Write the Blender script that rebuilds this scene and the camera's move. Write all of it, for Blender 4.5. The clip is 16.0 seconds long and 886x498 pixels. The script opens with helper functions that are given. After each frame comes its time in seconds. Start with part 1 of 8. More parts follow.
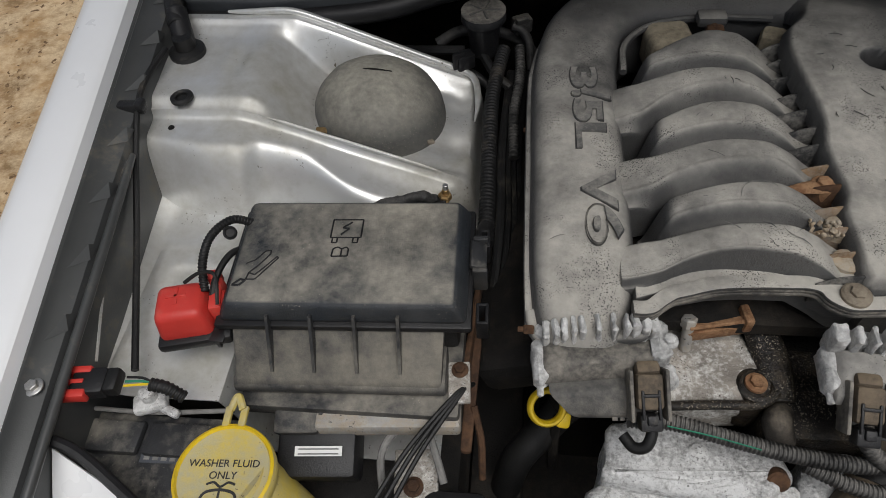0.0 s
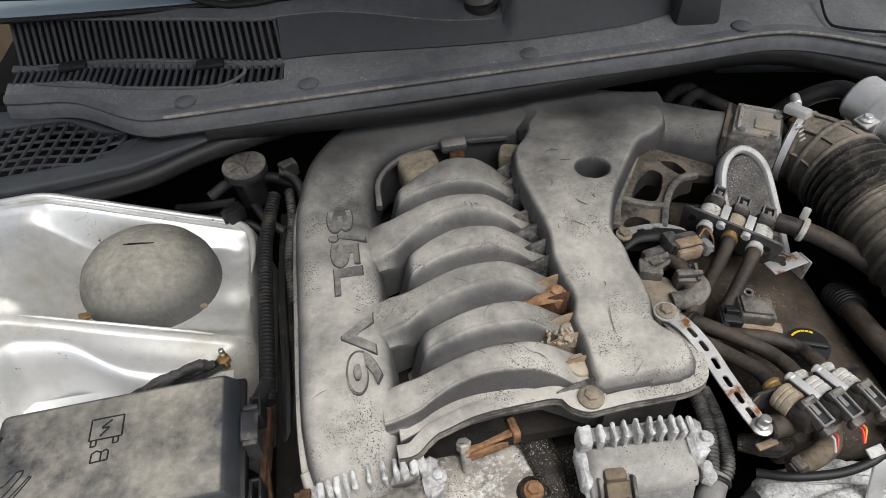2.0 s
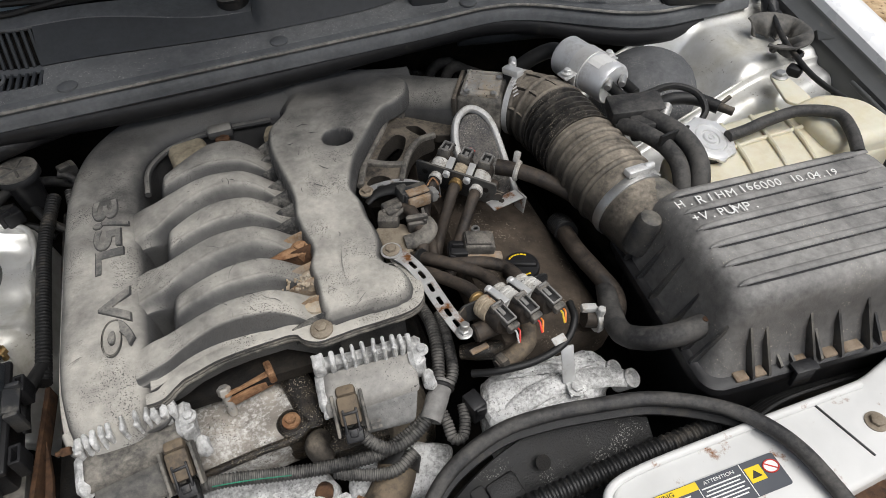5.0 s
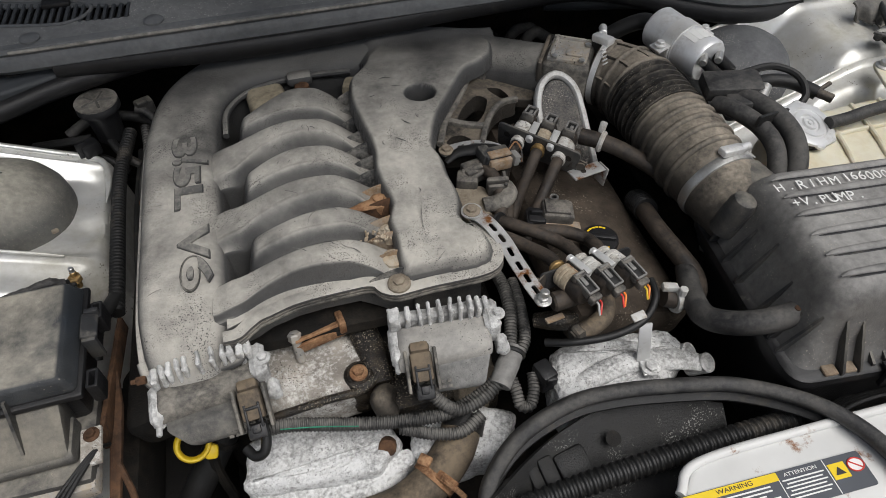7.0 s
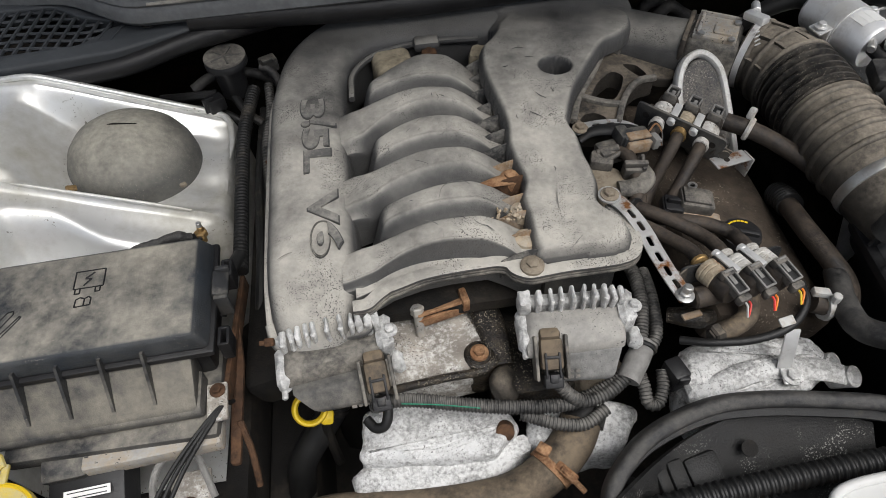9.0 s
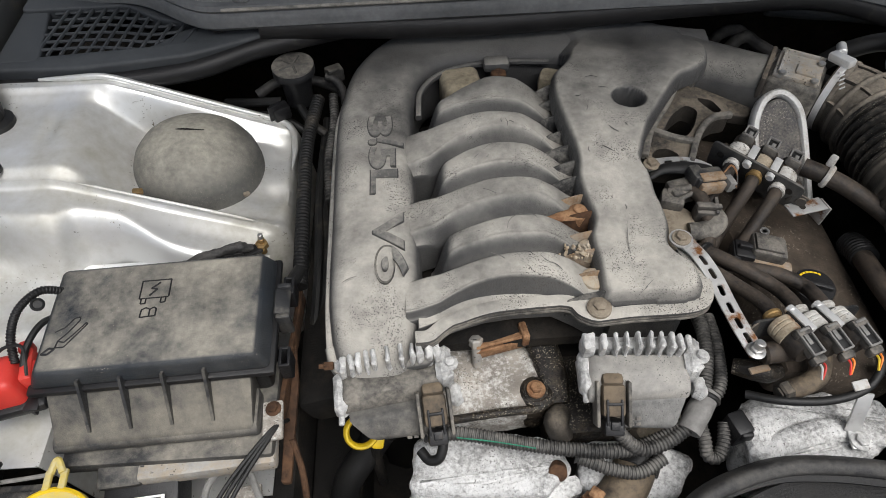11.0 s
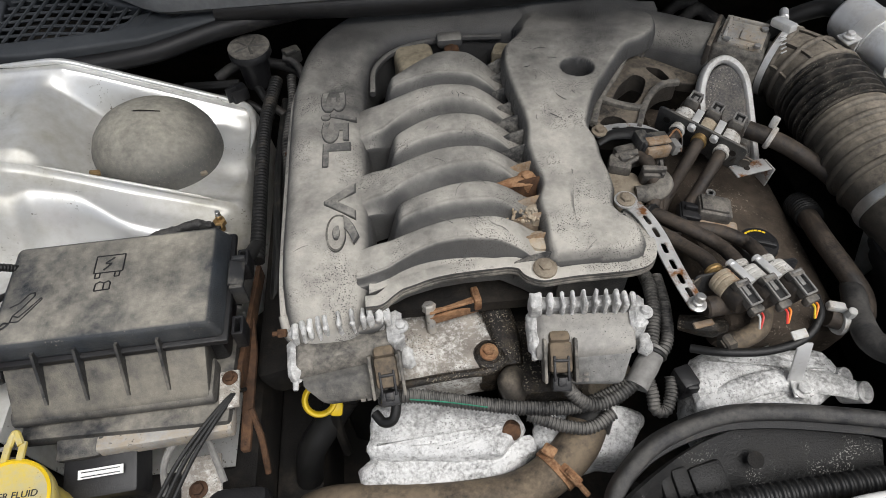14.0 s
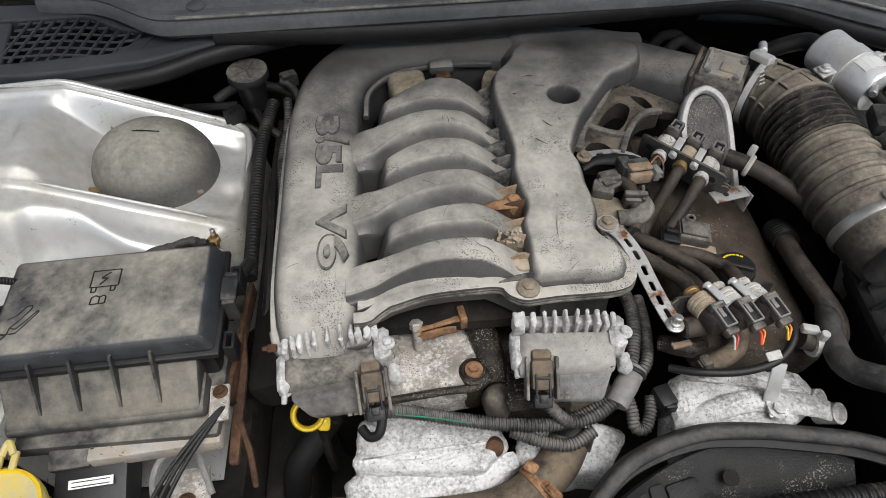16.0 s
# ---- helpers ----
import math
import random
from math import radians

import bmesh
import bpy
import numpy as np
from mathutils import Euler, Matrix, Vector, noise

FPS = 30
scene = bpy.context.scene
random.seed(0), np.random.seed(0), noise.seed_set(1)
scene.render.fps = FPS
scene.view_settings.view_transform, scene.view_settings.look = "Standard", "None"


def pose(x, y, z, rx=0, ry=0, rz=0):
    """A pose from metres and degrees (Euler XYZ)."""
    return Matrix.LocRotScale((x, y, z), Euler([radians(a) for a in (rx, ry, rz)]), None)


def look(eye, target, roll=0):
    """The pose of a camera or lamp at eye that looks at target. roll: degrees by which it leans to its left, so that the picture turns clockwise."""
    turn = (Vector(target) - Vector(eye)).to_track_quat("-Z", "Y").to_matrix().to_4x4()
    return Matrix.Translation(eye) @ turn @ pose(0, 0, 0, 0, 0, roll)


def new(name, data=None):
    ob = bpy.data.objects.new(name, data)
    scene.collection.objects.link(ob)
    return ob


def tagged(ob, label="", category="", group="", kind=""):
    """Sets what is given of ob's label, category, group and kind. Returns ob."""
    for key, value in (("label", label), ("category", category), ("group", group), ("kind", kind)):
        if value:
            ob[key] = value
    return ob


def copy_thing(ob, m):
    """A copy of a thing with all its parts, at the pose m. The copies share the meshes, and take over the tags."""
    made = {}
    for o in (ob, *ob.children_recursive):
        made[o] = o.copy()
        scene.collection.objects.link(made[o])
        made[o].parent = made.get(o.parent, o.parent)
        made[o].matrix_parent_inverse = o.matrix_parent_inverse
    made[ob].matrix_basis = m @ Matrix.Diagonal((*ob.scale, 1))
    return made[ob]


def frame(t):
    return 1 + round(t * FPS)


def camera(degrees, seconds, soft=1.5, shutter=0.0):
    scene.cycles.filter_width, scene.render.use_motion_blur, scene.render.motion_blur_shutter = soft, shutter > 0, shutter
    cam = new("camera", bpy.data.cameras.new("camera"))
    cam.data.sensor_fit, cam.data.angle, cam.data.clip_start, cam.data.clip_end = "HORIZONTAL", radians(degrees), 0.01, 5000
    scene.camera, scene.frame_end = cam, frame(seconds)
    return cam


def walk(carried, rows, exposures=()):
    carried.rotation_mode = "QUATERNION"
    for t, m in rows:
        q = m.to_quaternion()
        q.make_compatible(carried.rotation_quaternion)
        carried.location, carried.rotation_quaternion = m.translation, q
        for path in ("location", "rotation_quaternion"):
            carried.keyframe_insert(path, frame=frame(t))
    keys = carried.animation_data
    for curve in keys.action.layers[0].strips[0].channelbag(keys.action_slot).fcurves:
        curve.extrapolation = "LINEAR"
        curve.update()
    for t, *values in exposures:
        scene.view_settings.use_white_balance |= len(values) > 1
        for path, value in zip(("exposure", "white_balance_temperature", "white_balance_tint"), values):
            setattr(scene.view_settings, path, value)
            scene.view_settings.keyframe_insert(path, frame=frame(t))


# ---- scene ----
cam = camera(67.6, 16.0, soft=0.9)
PATH = [
    (0, (-0.01362, -0.01946, 1.316), (-0.2392, 1.191, -0.261), -6.519),
    (0.5, (-0.01755, 0.03, 1.328), (-0.2243, 1.293, -0.209), -6.152),
    (1, (0.007289, 0.04695, 1.336), (-0.1098, 1.343, -0.1828), -5.103),
    (1.5, (0.0555, 0.03826, 1.355), (0.07958, 1.356, -0.1485), -4.509),
    (2, (0.106, 0.01771, 1.374), (0.2503, 1.385, -0.07872), -4.522),
    (2.5, (0.1515, -0.004373, 1.382), (0.3427, 1.379, -0.05041), -5.574),
    (3, (0.188, -0.02699, 1.386), (0.433, 1.366, -0.0276), -5.064),
    (3.5, (0.2275, -0.05013, 1.395), (0.5274, 1.345, -0.007234), -5.193),
    (4, (0.2579, -0.0838, 1.407), (0.6459, 1.279, -0.003797), -4.06),
    (4.2, (0.2652, -0.09802, 1.405), (0.6684, 1.25, -0.01504), -4.218),
    (6.3, (0.233, -0.131, 1.382), (0.621, 1.127, -0.123), -2.1),
    (6.5, (0.227, -0.131, 1.379), (0.601, 1.136, -0.123), -1.8),
    (7, (0.203, -0.108, 1.376), (0.515, 1.169, -0.131), -1.1),
    (7.5, (0.182, -0.097, 1.369), (0.435, 1.16, -0.166), -2.2),
    (8, (0.159, -0.083, 1.365), (0.355, 1.142, -0.204), -2),
    (8.5, (0.147, -0.08, 1.359), (0.3, 1.146, -0.214), -3),
    (9, (0.136, -0.071, 1.364), (0.254, 1.175, -0.197), -3.1),
    (9.5, (0.122, -0.062, 1.369), (0.212, 1.199, -0.181), -2.9),
    (10, (0.12, -0.058, 1.374), (0.199, 1.197, -0.181), -2.7),
    (10.2, (0.114, -0.043, 1.378), (0.192, 1.187, -0.197), -2.3),
    (12.3, (0.096, -0.028, 1.385), (0.077, 1.253, -0.151), -2.1),
    (12.5, (0.105, -0.032, 1.386), (0.104, 1.261, -0.14), -2.2),
    (13, (0.12, -0.037, 1.389), (0.155, 1.257, -0.135), -1.8),
    (13.5, (0.133, -0.049, 1.382), (0.185, 1.208, -0.173), -2.9),
    (14, (0.14, -0.068, 1.372), (0.203, 1.162, -0.204), -2.8),
    (14.5, (0.138, -0.074, 1.374), (0.184, 1.166, -0.194), -3.1),
    (15, (0.141, -0.083, 1.382), (0.217, 1.18, -0.167), -2.2),
    (15.5, (0.147, -0.087, 1.386), (0.239, 1.188, -0.153), -1.7),
    (16, (0.149, -0.084, 1.387), (0.227, 1.196, -0.147), -1.6),
]
EXPOSURE = [(0, -0.4), (0.5, -0.5), (1.0, -0.18), (1.5, 0.18), (2.0, 0.45), (2.5, 0.84), (3.0, 0.86), (3.5, 0.57), (4.0, 0.42), (7.0, 0.03), (8.0, 0.05), (9.0, 0.2), (10.0, 0.25), (12.5, 0.38), (14.0, 0.3), (16.0, 0.34)]
walk(cam, [(t, look(eye, target, roll)) for t, eye, target, roll in PATH], EXPOSURE)

# ---- world, sun, exposure ----
world = bpy.data.worlds.new("overcast_sky")
scene.world = world
world.use_nodes = True
wn = world.node_tree.nodes
sky = wn.new("ShaderNodeTexSky")
sky.sky_type = "NISHITA"
sky.sun_disc = False
sky.sun_elevation, sky.sun_rotation = radians(64), radians(148)
sky.dust_density = 4.0
wash = wn.new("ShaderNodeHueSaturation")
wash.inputs["Saturation"].default_value = 0.5
world.node_tree.links.new(sky.outputs[0], wash.inputs["Color"])
world.node_tree.links.new(wash.outputs[0], wn["Background"].inputs[0])
wn["Background"].inputs[1].default_value = 0.085
lamp = bpy.data.lights.new("sun", "SUN")
lamp.energy, lamp.angle, lamp.color = 2.4, radians(45), (1.0, 0.99, 0.98)
sun = new("sun", lamp)
sun.matrix_world = look((0.85, -0.4, 2.85), (0.35, 0.4, 0.8))


# ---- materials ----
def nodes_of(name):
    m = bpy.data.materials.new(name)
    m.use_nodes = True
    return m, m.node_tree.nodes, m.node_tree.links, m.node_tree.nodes["Principled BSDF"]


def ramp(n, l, value, lo, hi, a=0.0, b=1.0):
    r = n.new("ShaderNodeMapRange")
    r.inputs["From Min"].default_value, r.inputs["From Max"].default_value = lo, hi
    r.inputs["To Min"].default_value, r.inputs["To Max"].default_value = a, b
    l.new(value, r.inputs["Value"])
    return r.outputs["Result"]


def noise_of(n, l, scale, detail=4.0, rough=0.55, stretch=None):
    tc = n.new("ShaderNodeTexCoord")
    t = n.new("ShaderNodeTexNoise")
    t.inputs["Scale"].default_value, t.inputs["Detail"].default_value, t.inputs["Roughness"].default_value = scale, detail, rough
    src = tc.outputs["Object"]
    if stretch:
        mp = n.new("ShaderNodeMapping")
        mp.inputs["Scale"].default_value = stretch
        l.new(src, mp.inputs["Vector"])
        src = mp.outputs["Vector"]
    l.new(src, t.inputs["Vector"])
    return t.outputs["Fac"]


def mix_of(n, l, fac, a, b):
    x = n.new("ShaderNodeMix")
    x.data_type = "RGBA"
    for sock, v in ((x.inputs["Factor"], fac), (x.inputs["A"], a), (x.inputs["B"], b)):
        if isinstance(v, (int, float)):
            sock.default_value = v
        elif isinstance(v, tuple):
            sock.default_value = (*v, 1.0)
        else:
            l.new(v, sock)
    return x.outputs["Result"]


def math_of(n, l, op, a, b):
    x = n.new("ShaderNodeMath")
    x.operation = op
    x.use_clamp = True
    for sock, v in zip(x.inputs, (a, b)):
        if isinstance(v, (int, float)):
            sock.default_value = v
        else:
            l.new(v, sock)
    return x.outputs[0]


def grimy(name, base, rough=0.5, metal=0.0, var=0.3, scale=25, dust=None, cover=0.5, dust_scale=14, up=0.0,
          speck=0.0, speck_color=(0.02, 0.02, 0.02), speck_scale=330, rust=0.0, bump=0.15, bump_scale=420, spec=0.4, coat=0.0, soft=0.09, patch=0.4, lean=0.3, grain=0.62, cluster=0.47, fade=None):
    """Paint, plastic or metal with uneven tone, a patchy film of dust, specks of dirt, rust and fine relief."""
    m, n, l, b = nodes_of(name)
    dark = tuple(c * (1 - var) for c in base)
    light = tuple(min(1.0, c * (1 + var)) for c in base)
    col = mix_of(n, l, ramp(n, l, noise_of(n, l, scale), 0.3, 0.7), dark, light)
    rgh = rough
    if dust:
        big = noise_of(n, l, dust_scale, 5.0, 0.6)
        mid = noise_of(n, l, dust_scale * 6.5, 6.0, 0.7)
        both = n.new("ShaderNodeMix")
        both.inputs["Factor"].default_value = patch
        l.new(big, both.inputs["A"])
        l.new(mid, both.inputs["B"])
        f = ramp(n, l, both.outputs["Result"], 0.5 - soft - (cover - 0.5) * 0.55, 0.5 + soft - (cover - 0.5) * 0.55)
        if up:
            g = n.new("ShaderNodeNewGeometry")
            s = n.new("ShaderNodeSeparateXYZ")
            l.new(g.outputs["Normal"], s.inputs[0])
            f = math_of(n, l, "MULTIPLY", f, ramp(n, l, s.outputs["Z"], lean, 0.96, 1.0 - up, 1.0))
        # fade: the film's share falls along local y to fade[2]
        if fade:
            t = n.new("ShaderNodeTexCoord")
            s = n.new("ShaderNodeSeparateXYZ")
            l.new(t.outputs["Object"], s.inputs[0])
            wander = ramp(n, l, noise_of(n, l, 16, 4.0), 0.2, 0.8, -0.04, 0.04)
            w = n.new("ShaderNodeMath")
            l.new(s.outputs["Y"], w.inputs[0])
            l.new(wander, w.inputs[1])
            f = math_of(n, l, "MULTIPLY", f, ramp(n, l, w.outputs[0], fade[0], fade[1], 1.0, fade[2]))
        fine = ramp(n, l, noise_of(n, l, 160, 3.0), 0.25, 0.75, grain, 1.0)
        f = math_of(n, l, "MULTIPLY", f, fine)
        col = mix_of(n, l, f, col, dust)
        rgh = ramp(n, l, f, 0.0, 1.0, rough, 0.92)
    if rust:
        fr = ramp(n, l, noise_of(n, l, 38, 7.0, 0.7), 0.62 - rust * 0.4, 0.72 - rust * 0.4)
        rc = mix_of(n, l, noise_of(n, l, 210), (0.10, 0.035, 0.012), (0.34, 0.15, 0.05))
        col = mix_of(n, l, fr, col, rc)
    if speck:
        fs = ramp(n, l, noise_of(n, l, speck_scale, 2.0, 0.5), 0.72 - speck * 0.2, 0.76 - speck * 0.2)
        fs = math_of(n, l, "MULTIPLY", fs, ramp(n, l, noise_of(n, l, 19, 3.0), cluster, cluster + 0.09))
        col = mix_of(n, l, fs, col, speck_color)
    l.new(col, b.inputs["Base Color"])
    if isinstance(rgh, float):
        rgh = ramp(n, l, noise_of(n, l, scale * 3), 0.2, 0.8, max(0.03, rough - 0.08), min(1.0, rough + 0.1))
    l.new(rgh, b.inputs["Roughness"])
    b.inputs["Metallic"].default_value = metal
    b.inputs["Specular IOR Level"].default_value = spec
    b.inputs["Coat Weight"].default_value = coat
    b.inputs["Coat Roughness"].default_value = 0.12
    if bump:
        bp = n.new("ShaderNodeBump")
        bp.inputs["Strength"].default_value, bp.inputs["Distance"].default_value = bump, 0.002
        l.new(noise_of(n, l, bump_scale, 5.0, 0.65), bp.inputs["Height"])
        l.new(bp.outputs[0], b.inputs["Normal"])
    return m


TAN = (0.25, 0.228, 0.185)
M = {}
# the film thins towards the rear, leaving the darker base there
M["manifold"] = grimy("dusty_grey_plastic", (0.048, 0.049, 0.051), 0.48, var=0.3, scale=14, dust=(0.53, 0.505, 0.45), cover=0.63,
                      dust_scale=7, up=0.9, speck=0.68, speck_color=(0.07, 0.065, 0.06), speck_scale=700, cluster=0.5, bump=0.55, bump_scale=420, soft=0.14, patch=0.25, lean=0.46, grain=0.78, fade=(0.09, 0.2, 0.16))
M["web_grey"] = grimy("dark_dusted_web", (0.045, 0.045, 0.045), 0.6, var=0.3, scale=40, dust=(0.3, 0.285, 0.255), cover=0.42, dust_scale=40, bump=0.5)
M["window_tan"] = grimy("tan_stained_plastic", (0.12, 0.1, 0.07), 0.7, var=0.3, scale=30, dust=(0.38, 0.33, 0.24), cover=0.55, dust_scale=18, bump=0.4)
M["rust_light"] = grimy("orange_rust", (0.16, 0.075, 0.035), 0.85, var=0.5, scale=80, dust=(0.4, 0.24, 0.13), cover=0.5, dust_scale=60, bump=0.6, bump_scale=300)
M["clay_pale"] = grimy("pale_dried_clay", (0.36, 0.28, 0.19), 0.95, var=0.35, scale=90, dust=(0.47, 0.42, 0.34), cover=0.5, dust_scale=70, bump=0.6)
M["guard"] = grimy("speckled_grey_rubber", (0.055, 0.055, 0.057), 0.55, var=0.3, scale=90, dust=(0.2, 0.185, 0.165), cover=0.5, dust_scale=60, speck=0.6, speck_color=(0.36, 0.33, 0.29), speck_scale=500, bump=1.0, bump_scale=300, patch=0.6)
M["pale_rim"] = grimy("pale_oxidised_rim", (0.55, 0.55, 0.54), 0.5, 0.2, var=0.15, scale=50, dust=(0.38, 0.36, 0.32), cover=0.4, dust_scale=50, bump=0.3)
M["letter_dark"] = grimy("dark_plastic_and_relief_shade", (0.06, 0.06, 0.06), 0.6, var=0.2, dust=(0.14, 0.135, 0.12), cover=0.4, dust_scale=40, bump=0.3)
M["casing_tan"] = grimy("dusted_grey_casing", (0.06, 0.057, 0.053), 0.6, var=0.3, scale=30, dust=(0.27, 0.25, 0.215), cover=0.5, dust_scale=24, bump=0.4)
M["alu_dusty"] = grimy("dusted_aluminium_plate", (0.36, 0.355, 0.34), 0.5, 0.3, var=0.3, scale=50, dust=(0.42, 0.36, 0.28), cover=0.5, dust_scale=40, speck=0.4, bump=0.4)
M["pale_line"] = grimy("packed_pale_dust", (0.14, 0.138, 0.13), 0.8, var=0.3, scale=30, dust=(0.36, 0.345, 0.315), cover=0.5, dust_scale=20, bump=0.4)
M["oily"] = grimy("oily_black_casting", (0.012, 0.01, 0.008), 0.3, var=0.4, scale=50, dust=(0.09, 0.068, 0.045), cover=0.34, dust_scale=50, speck=0.6, speck_color=(0.3, 0.26, 0.2), speck_scale=620, bump=0.9, bump_scale=260)
M["casing_dark"] = grimy("dusty_dark_casing", (0.05, 0.05, 0.05), 0.5, var=0.25, scale=30, dust=(0.2, 0.188, 0.165), cover=0.5, dust_scale=24, bump=0.4, soft=0.14)
M["letter"] = grimy("moulded_letter_plastic", (0.12, 0.118, 0.113), 0.6, var=0.2, dust=(0.33, 0.315, 0.28), cover=0.5, dust_scale=40, up=0.3, bump=0.3)
M["plastic"] = grimy("black_plastic", (0.014, 0.014, 0.015), 0.42, dust=TAN, cover=0.2, up=0.7, bump=0.25, bump_scale=600)
M["plastic_dusty"] = grimy("dusty_black_plastic", (0.028, 0.029, 0.031), 0.42, dust=(0.27, 0.25, 0.21), cover=0.46, dust_scale=9, up=0.7,
                           speck=0.1, speck_color=(0.3, 0.27, 0.22), speck_scale=560, bump=0.35, bump_scale=600, soft=0.08, patch=0.35)
M["lid"] = grimy("dusty_fuse_lid_plastic", (0.019, 0.024, 0.031), 0.4, dust=(0.42, 0.39, 0.325), cover=0.5, dust_scale=7, up=0.9, lean=0.85,
                 speck=0.15, speck_color=(0.38, 0.34, 0.27), speck_scale=620, bump=0.45, bump_scale=600, soft=0.12, patch=0.36, grain=0.75)
M["airbox"] = grimy("airbox_plastic", (0.02, 0.02, 0.022), 0.3, dust=(0.36, 0.352, 0.335), cover=0.66, dust_scale=18, up=0.93, lean=0.05, bump=0.25, bump_scale=600,
                    patch=0.35, soft=0.2, grain=0.8, speck=0.3, speck_color=(0.4, 0.37, 0.3), speck_scale=600)
M["dirt_pale"] = grimy("packed_dry_dirt", (0.17, 0.125, 0.085), 0.95, var=0.35, scale=90, dust=(0.27, 0.22, 0.165), cover=0.5, dust_scale=70, bump=0.7)
M["rubber"] = grimy("black_rubber", (0.012, 0.012, 0.012), 0.5, dust=(0.14, 0.12, 0.095), cover=0.24, up=0.6, bump=0.25)
M["dome"] = grimy("dome_rubber", (0.028, 0.032, 0.038), 0.5, dust=(0.45, 0.425, 0.355), cover=0.72, dust_scale=7, up=0.75, speck=0.25,
                  speck_color=(0.3, 0.27, 0.22), speck_scale=700, bump=0.4, bump_scale=520, soft=0.12, patch=0.35)
M["dome_grey"] = grimy("speckled_dome_rubber", (0.05, 0.054, 0.06), 0.5, var=0.2, scale=30, dust=(0.17, 0.172, 0.175), cover=0.55, dust_scale=14, speck=0.6, speck_color=(0.32, 0.31, 0.29), speck_scale=520, bump=0.6, bump_scale=400, soft=0.14)
M["hose_brown"] = grimy("dirt_caked_hose", (0.02, 0.017, 0.015), 0.45, dust=(0.095, 0.074, 0.056), cover=0.5, dust_scale=30, up=0.5, bump=0.35)
M["hose_tan"] = grimy("clay_covered_hose", (0.035, 0.029, 0.024), 0.6, dust=(0.2, 0.155, 0.105), cover=0.62, dust_scale=26, up=0.4, bump=0.4, soft=0.1)
M["duct"] = grimy("ribbed_intake_rubber", (0.018, 0.017, 0.016), 0.45, dust=(0.42, 0.365, 0.29), cover=0.56, dust_scale=26, up=0.85, bump=0.35, soft=0.16, lean=0.15)
M["duct_dark"] = grimy("bellows_rubber", (0.014, 0.0135, 0.013), 0.42, dust=(0.16, 0.14, 0.115), cover=0.42, dust_scale=26, up=0.6, speck=0.4, speck_color=(0.3, 0.27, 0.22), speck_scale=600, bump=0.35, lean=0.15)
M["silver"] = grimy("silver_paint", (0.84, 0.845, 0.83), 0.33, 0.6, var=0.04, scale=9, dust=(0.37, 0.345, 0.265), cover=0.38, dust_scale=7, bump=0.05,
                    bump_scale=700, coat=0.15, soft=0.15, patch=0.25, grain=0.8, speck=0.35, speck_color=(0.2, 0.18, 0.14), speck_scale=300, cluster=0.56)
M["silver_outer"] = grimy("silver_body_paint", (0.86, 0.87, 0.88), 0.3, 0.05, var=0.03, scale=6, bump=0.0, coat=0.6)
# silver paint darkened: the inner rail's shade is put into its colour
M["shaded_silver"] = grimy("shade_darkened_silver_paint", (0.1, 0.103, 0.102), 0.36, 0.45, var=0.12, scale=14, dust=(0.25, 0.22, 0.17), cover=0.25, bump=0.08)
M["alu"] = grimy("corroded_aluminium", (0.33, 0.328, 0.32), 0.6, 0.1, var=0.3, scale=50, dust=(0.79, 0.79, 0.775), cover=0.57, dust_scale=24,
                 speck=0.55, speck_color=(0.24, 0.235, 0.225), speck_scale=520, cluster=0.5, bump=1.0, bump_scale=300, soft=0.1, patch=0.5, grain=0.7)
M["alu_flaky"] = grimy("flaking_corroded_aluminium", (0.27, 0.268, 0.26), 0.6, 0.1, var=0.35, scale=50, dust=(0.76, 0.76, 0.75), cover=0.56, dust_scale=38,
                       speck=0.4, speck_color=(0.16, 0.158, 0.15), speck_scale=520, cluster=0.5, bump=1.0, bump_scale=260, soft=0.08, patch=0.62, grain=0.75)
M["casing_grey"] = grimy("dusty_grey_casing", (0.1, 0.1, 0.098), 0.5, var=0.2, scale=24, dust=(0.3, 0.295, 0.28), cover=0.5, dust_scale=20, speck=0.2, speck_scale=600, bump=0.35, soft=0.16)
M["alu_brown"] = grimy("grubby_cast_aluminium", (0.34, 0.31, 0.27), 0.55, 0.1, var=0.4, scale=30, dust=(0.76, 0.75, 0.72), cover=0.44, dust_scale=36,
                       speck=0.62, speck_color=(0.06, 0.05, 0.04), speck_scale=560, cluster=0.5, bump=1.0, bump_scale=300, soft=0.06, patch=0.6)
M["steel"] = grimy("zinc_plated_steel", (0.5, 0.5, 0.49), 0.36, 0.8, var=0.2, scale=60, dust=(0.3, 0.27, 0.22), cover=0.35, dust_scale=60, bump=0.1)
M["bright"] = grimy("bright_zinc", (0.72, 0.72, 0.71), 0.4, 0.5, var=0.1, scale=40, dust=(0.5, 0.48, 0.44), cover=0.3, dust_scale=30, bump=0.1)
M["shroud"] = grimy("speckled_shroud_plastic", (0.008, 0.008, 0.008), 0.5, var=0.3, dust=(0.03, 0.029, 0.027), cover=0.42, dust_scale=14, speck=0.7, speck_color=(0.24, 0.235, 0.22), speck_scale=600, cluster=0.5, bump=0.5)
M["strap"] = grimy("galvanised_strap", (0.52, 0.52, 0.51), 0.42, 0.55, var=0.15, scale=50, rust=0.22, bump=0.12)
M["rust"] = grimy("rusty_steel", (0.06, 0.031, 0.017), 0.8, 0.1, var=0.5, scale=80, dust=(0.125, 0.066, 0.034), cover=0.44, dust_scale=40, bump=0.7, bump_scale=300)
M["valve_rust"] = grimy("rust_stained_valve", (0.42, 0.36, 0.27), 0.55, var=0.2, scale=60, dust=(0.24, 0.19, 0.13), cover=0.45, dust_scale=60, rust=0.2, bump=0.4)
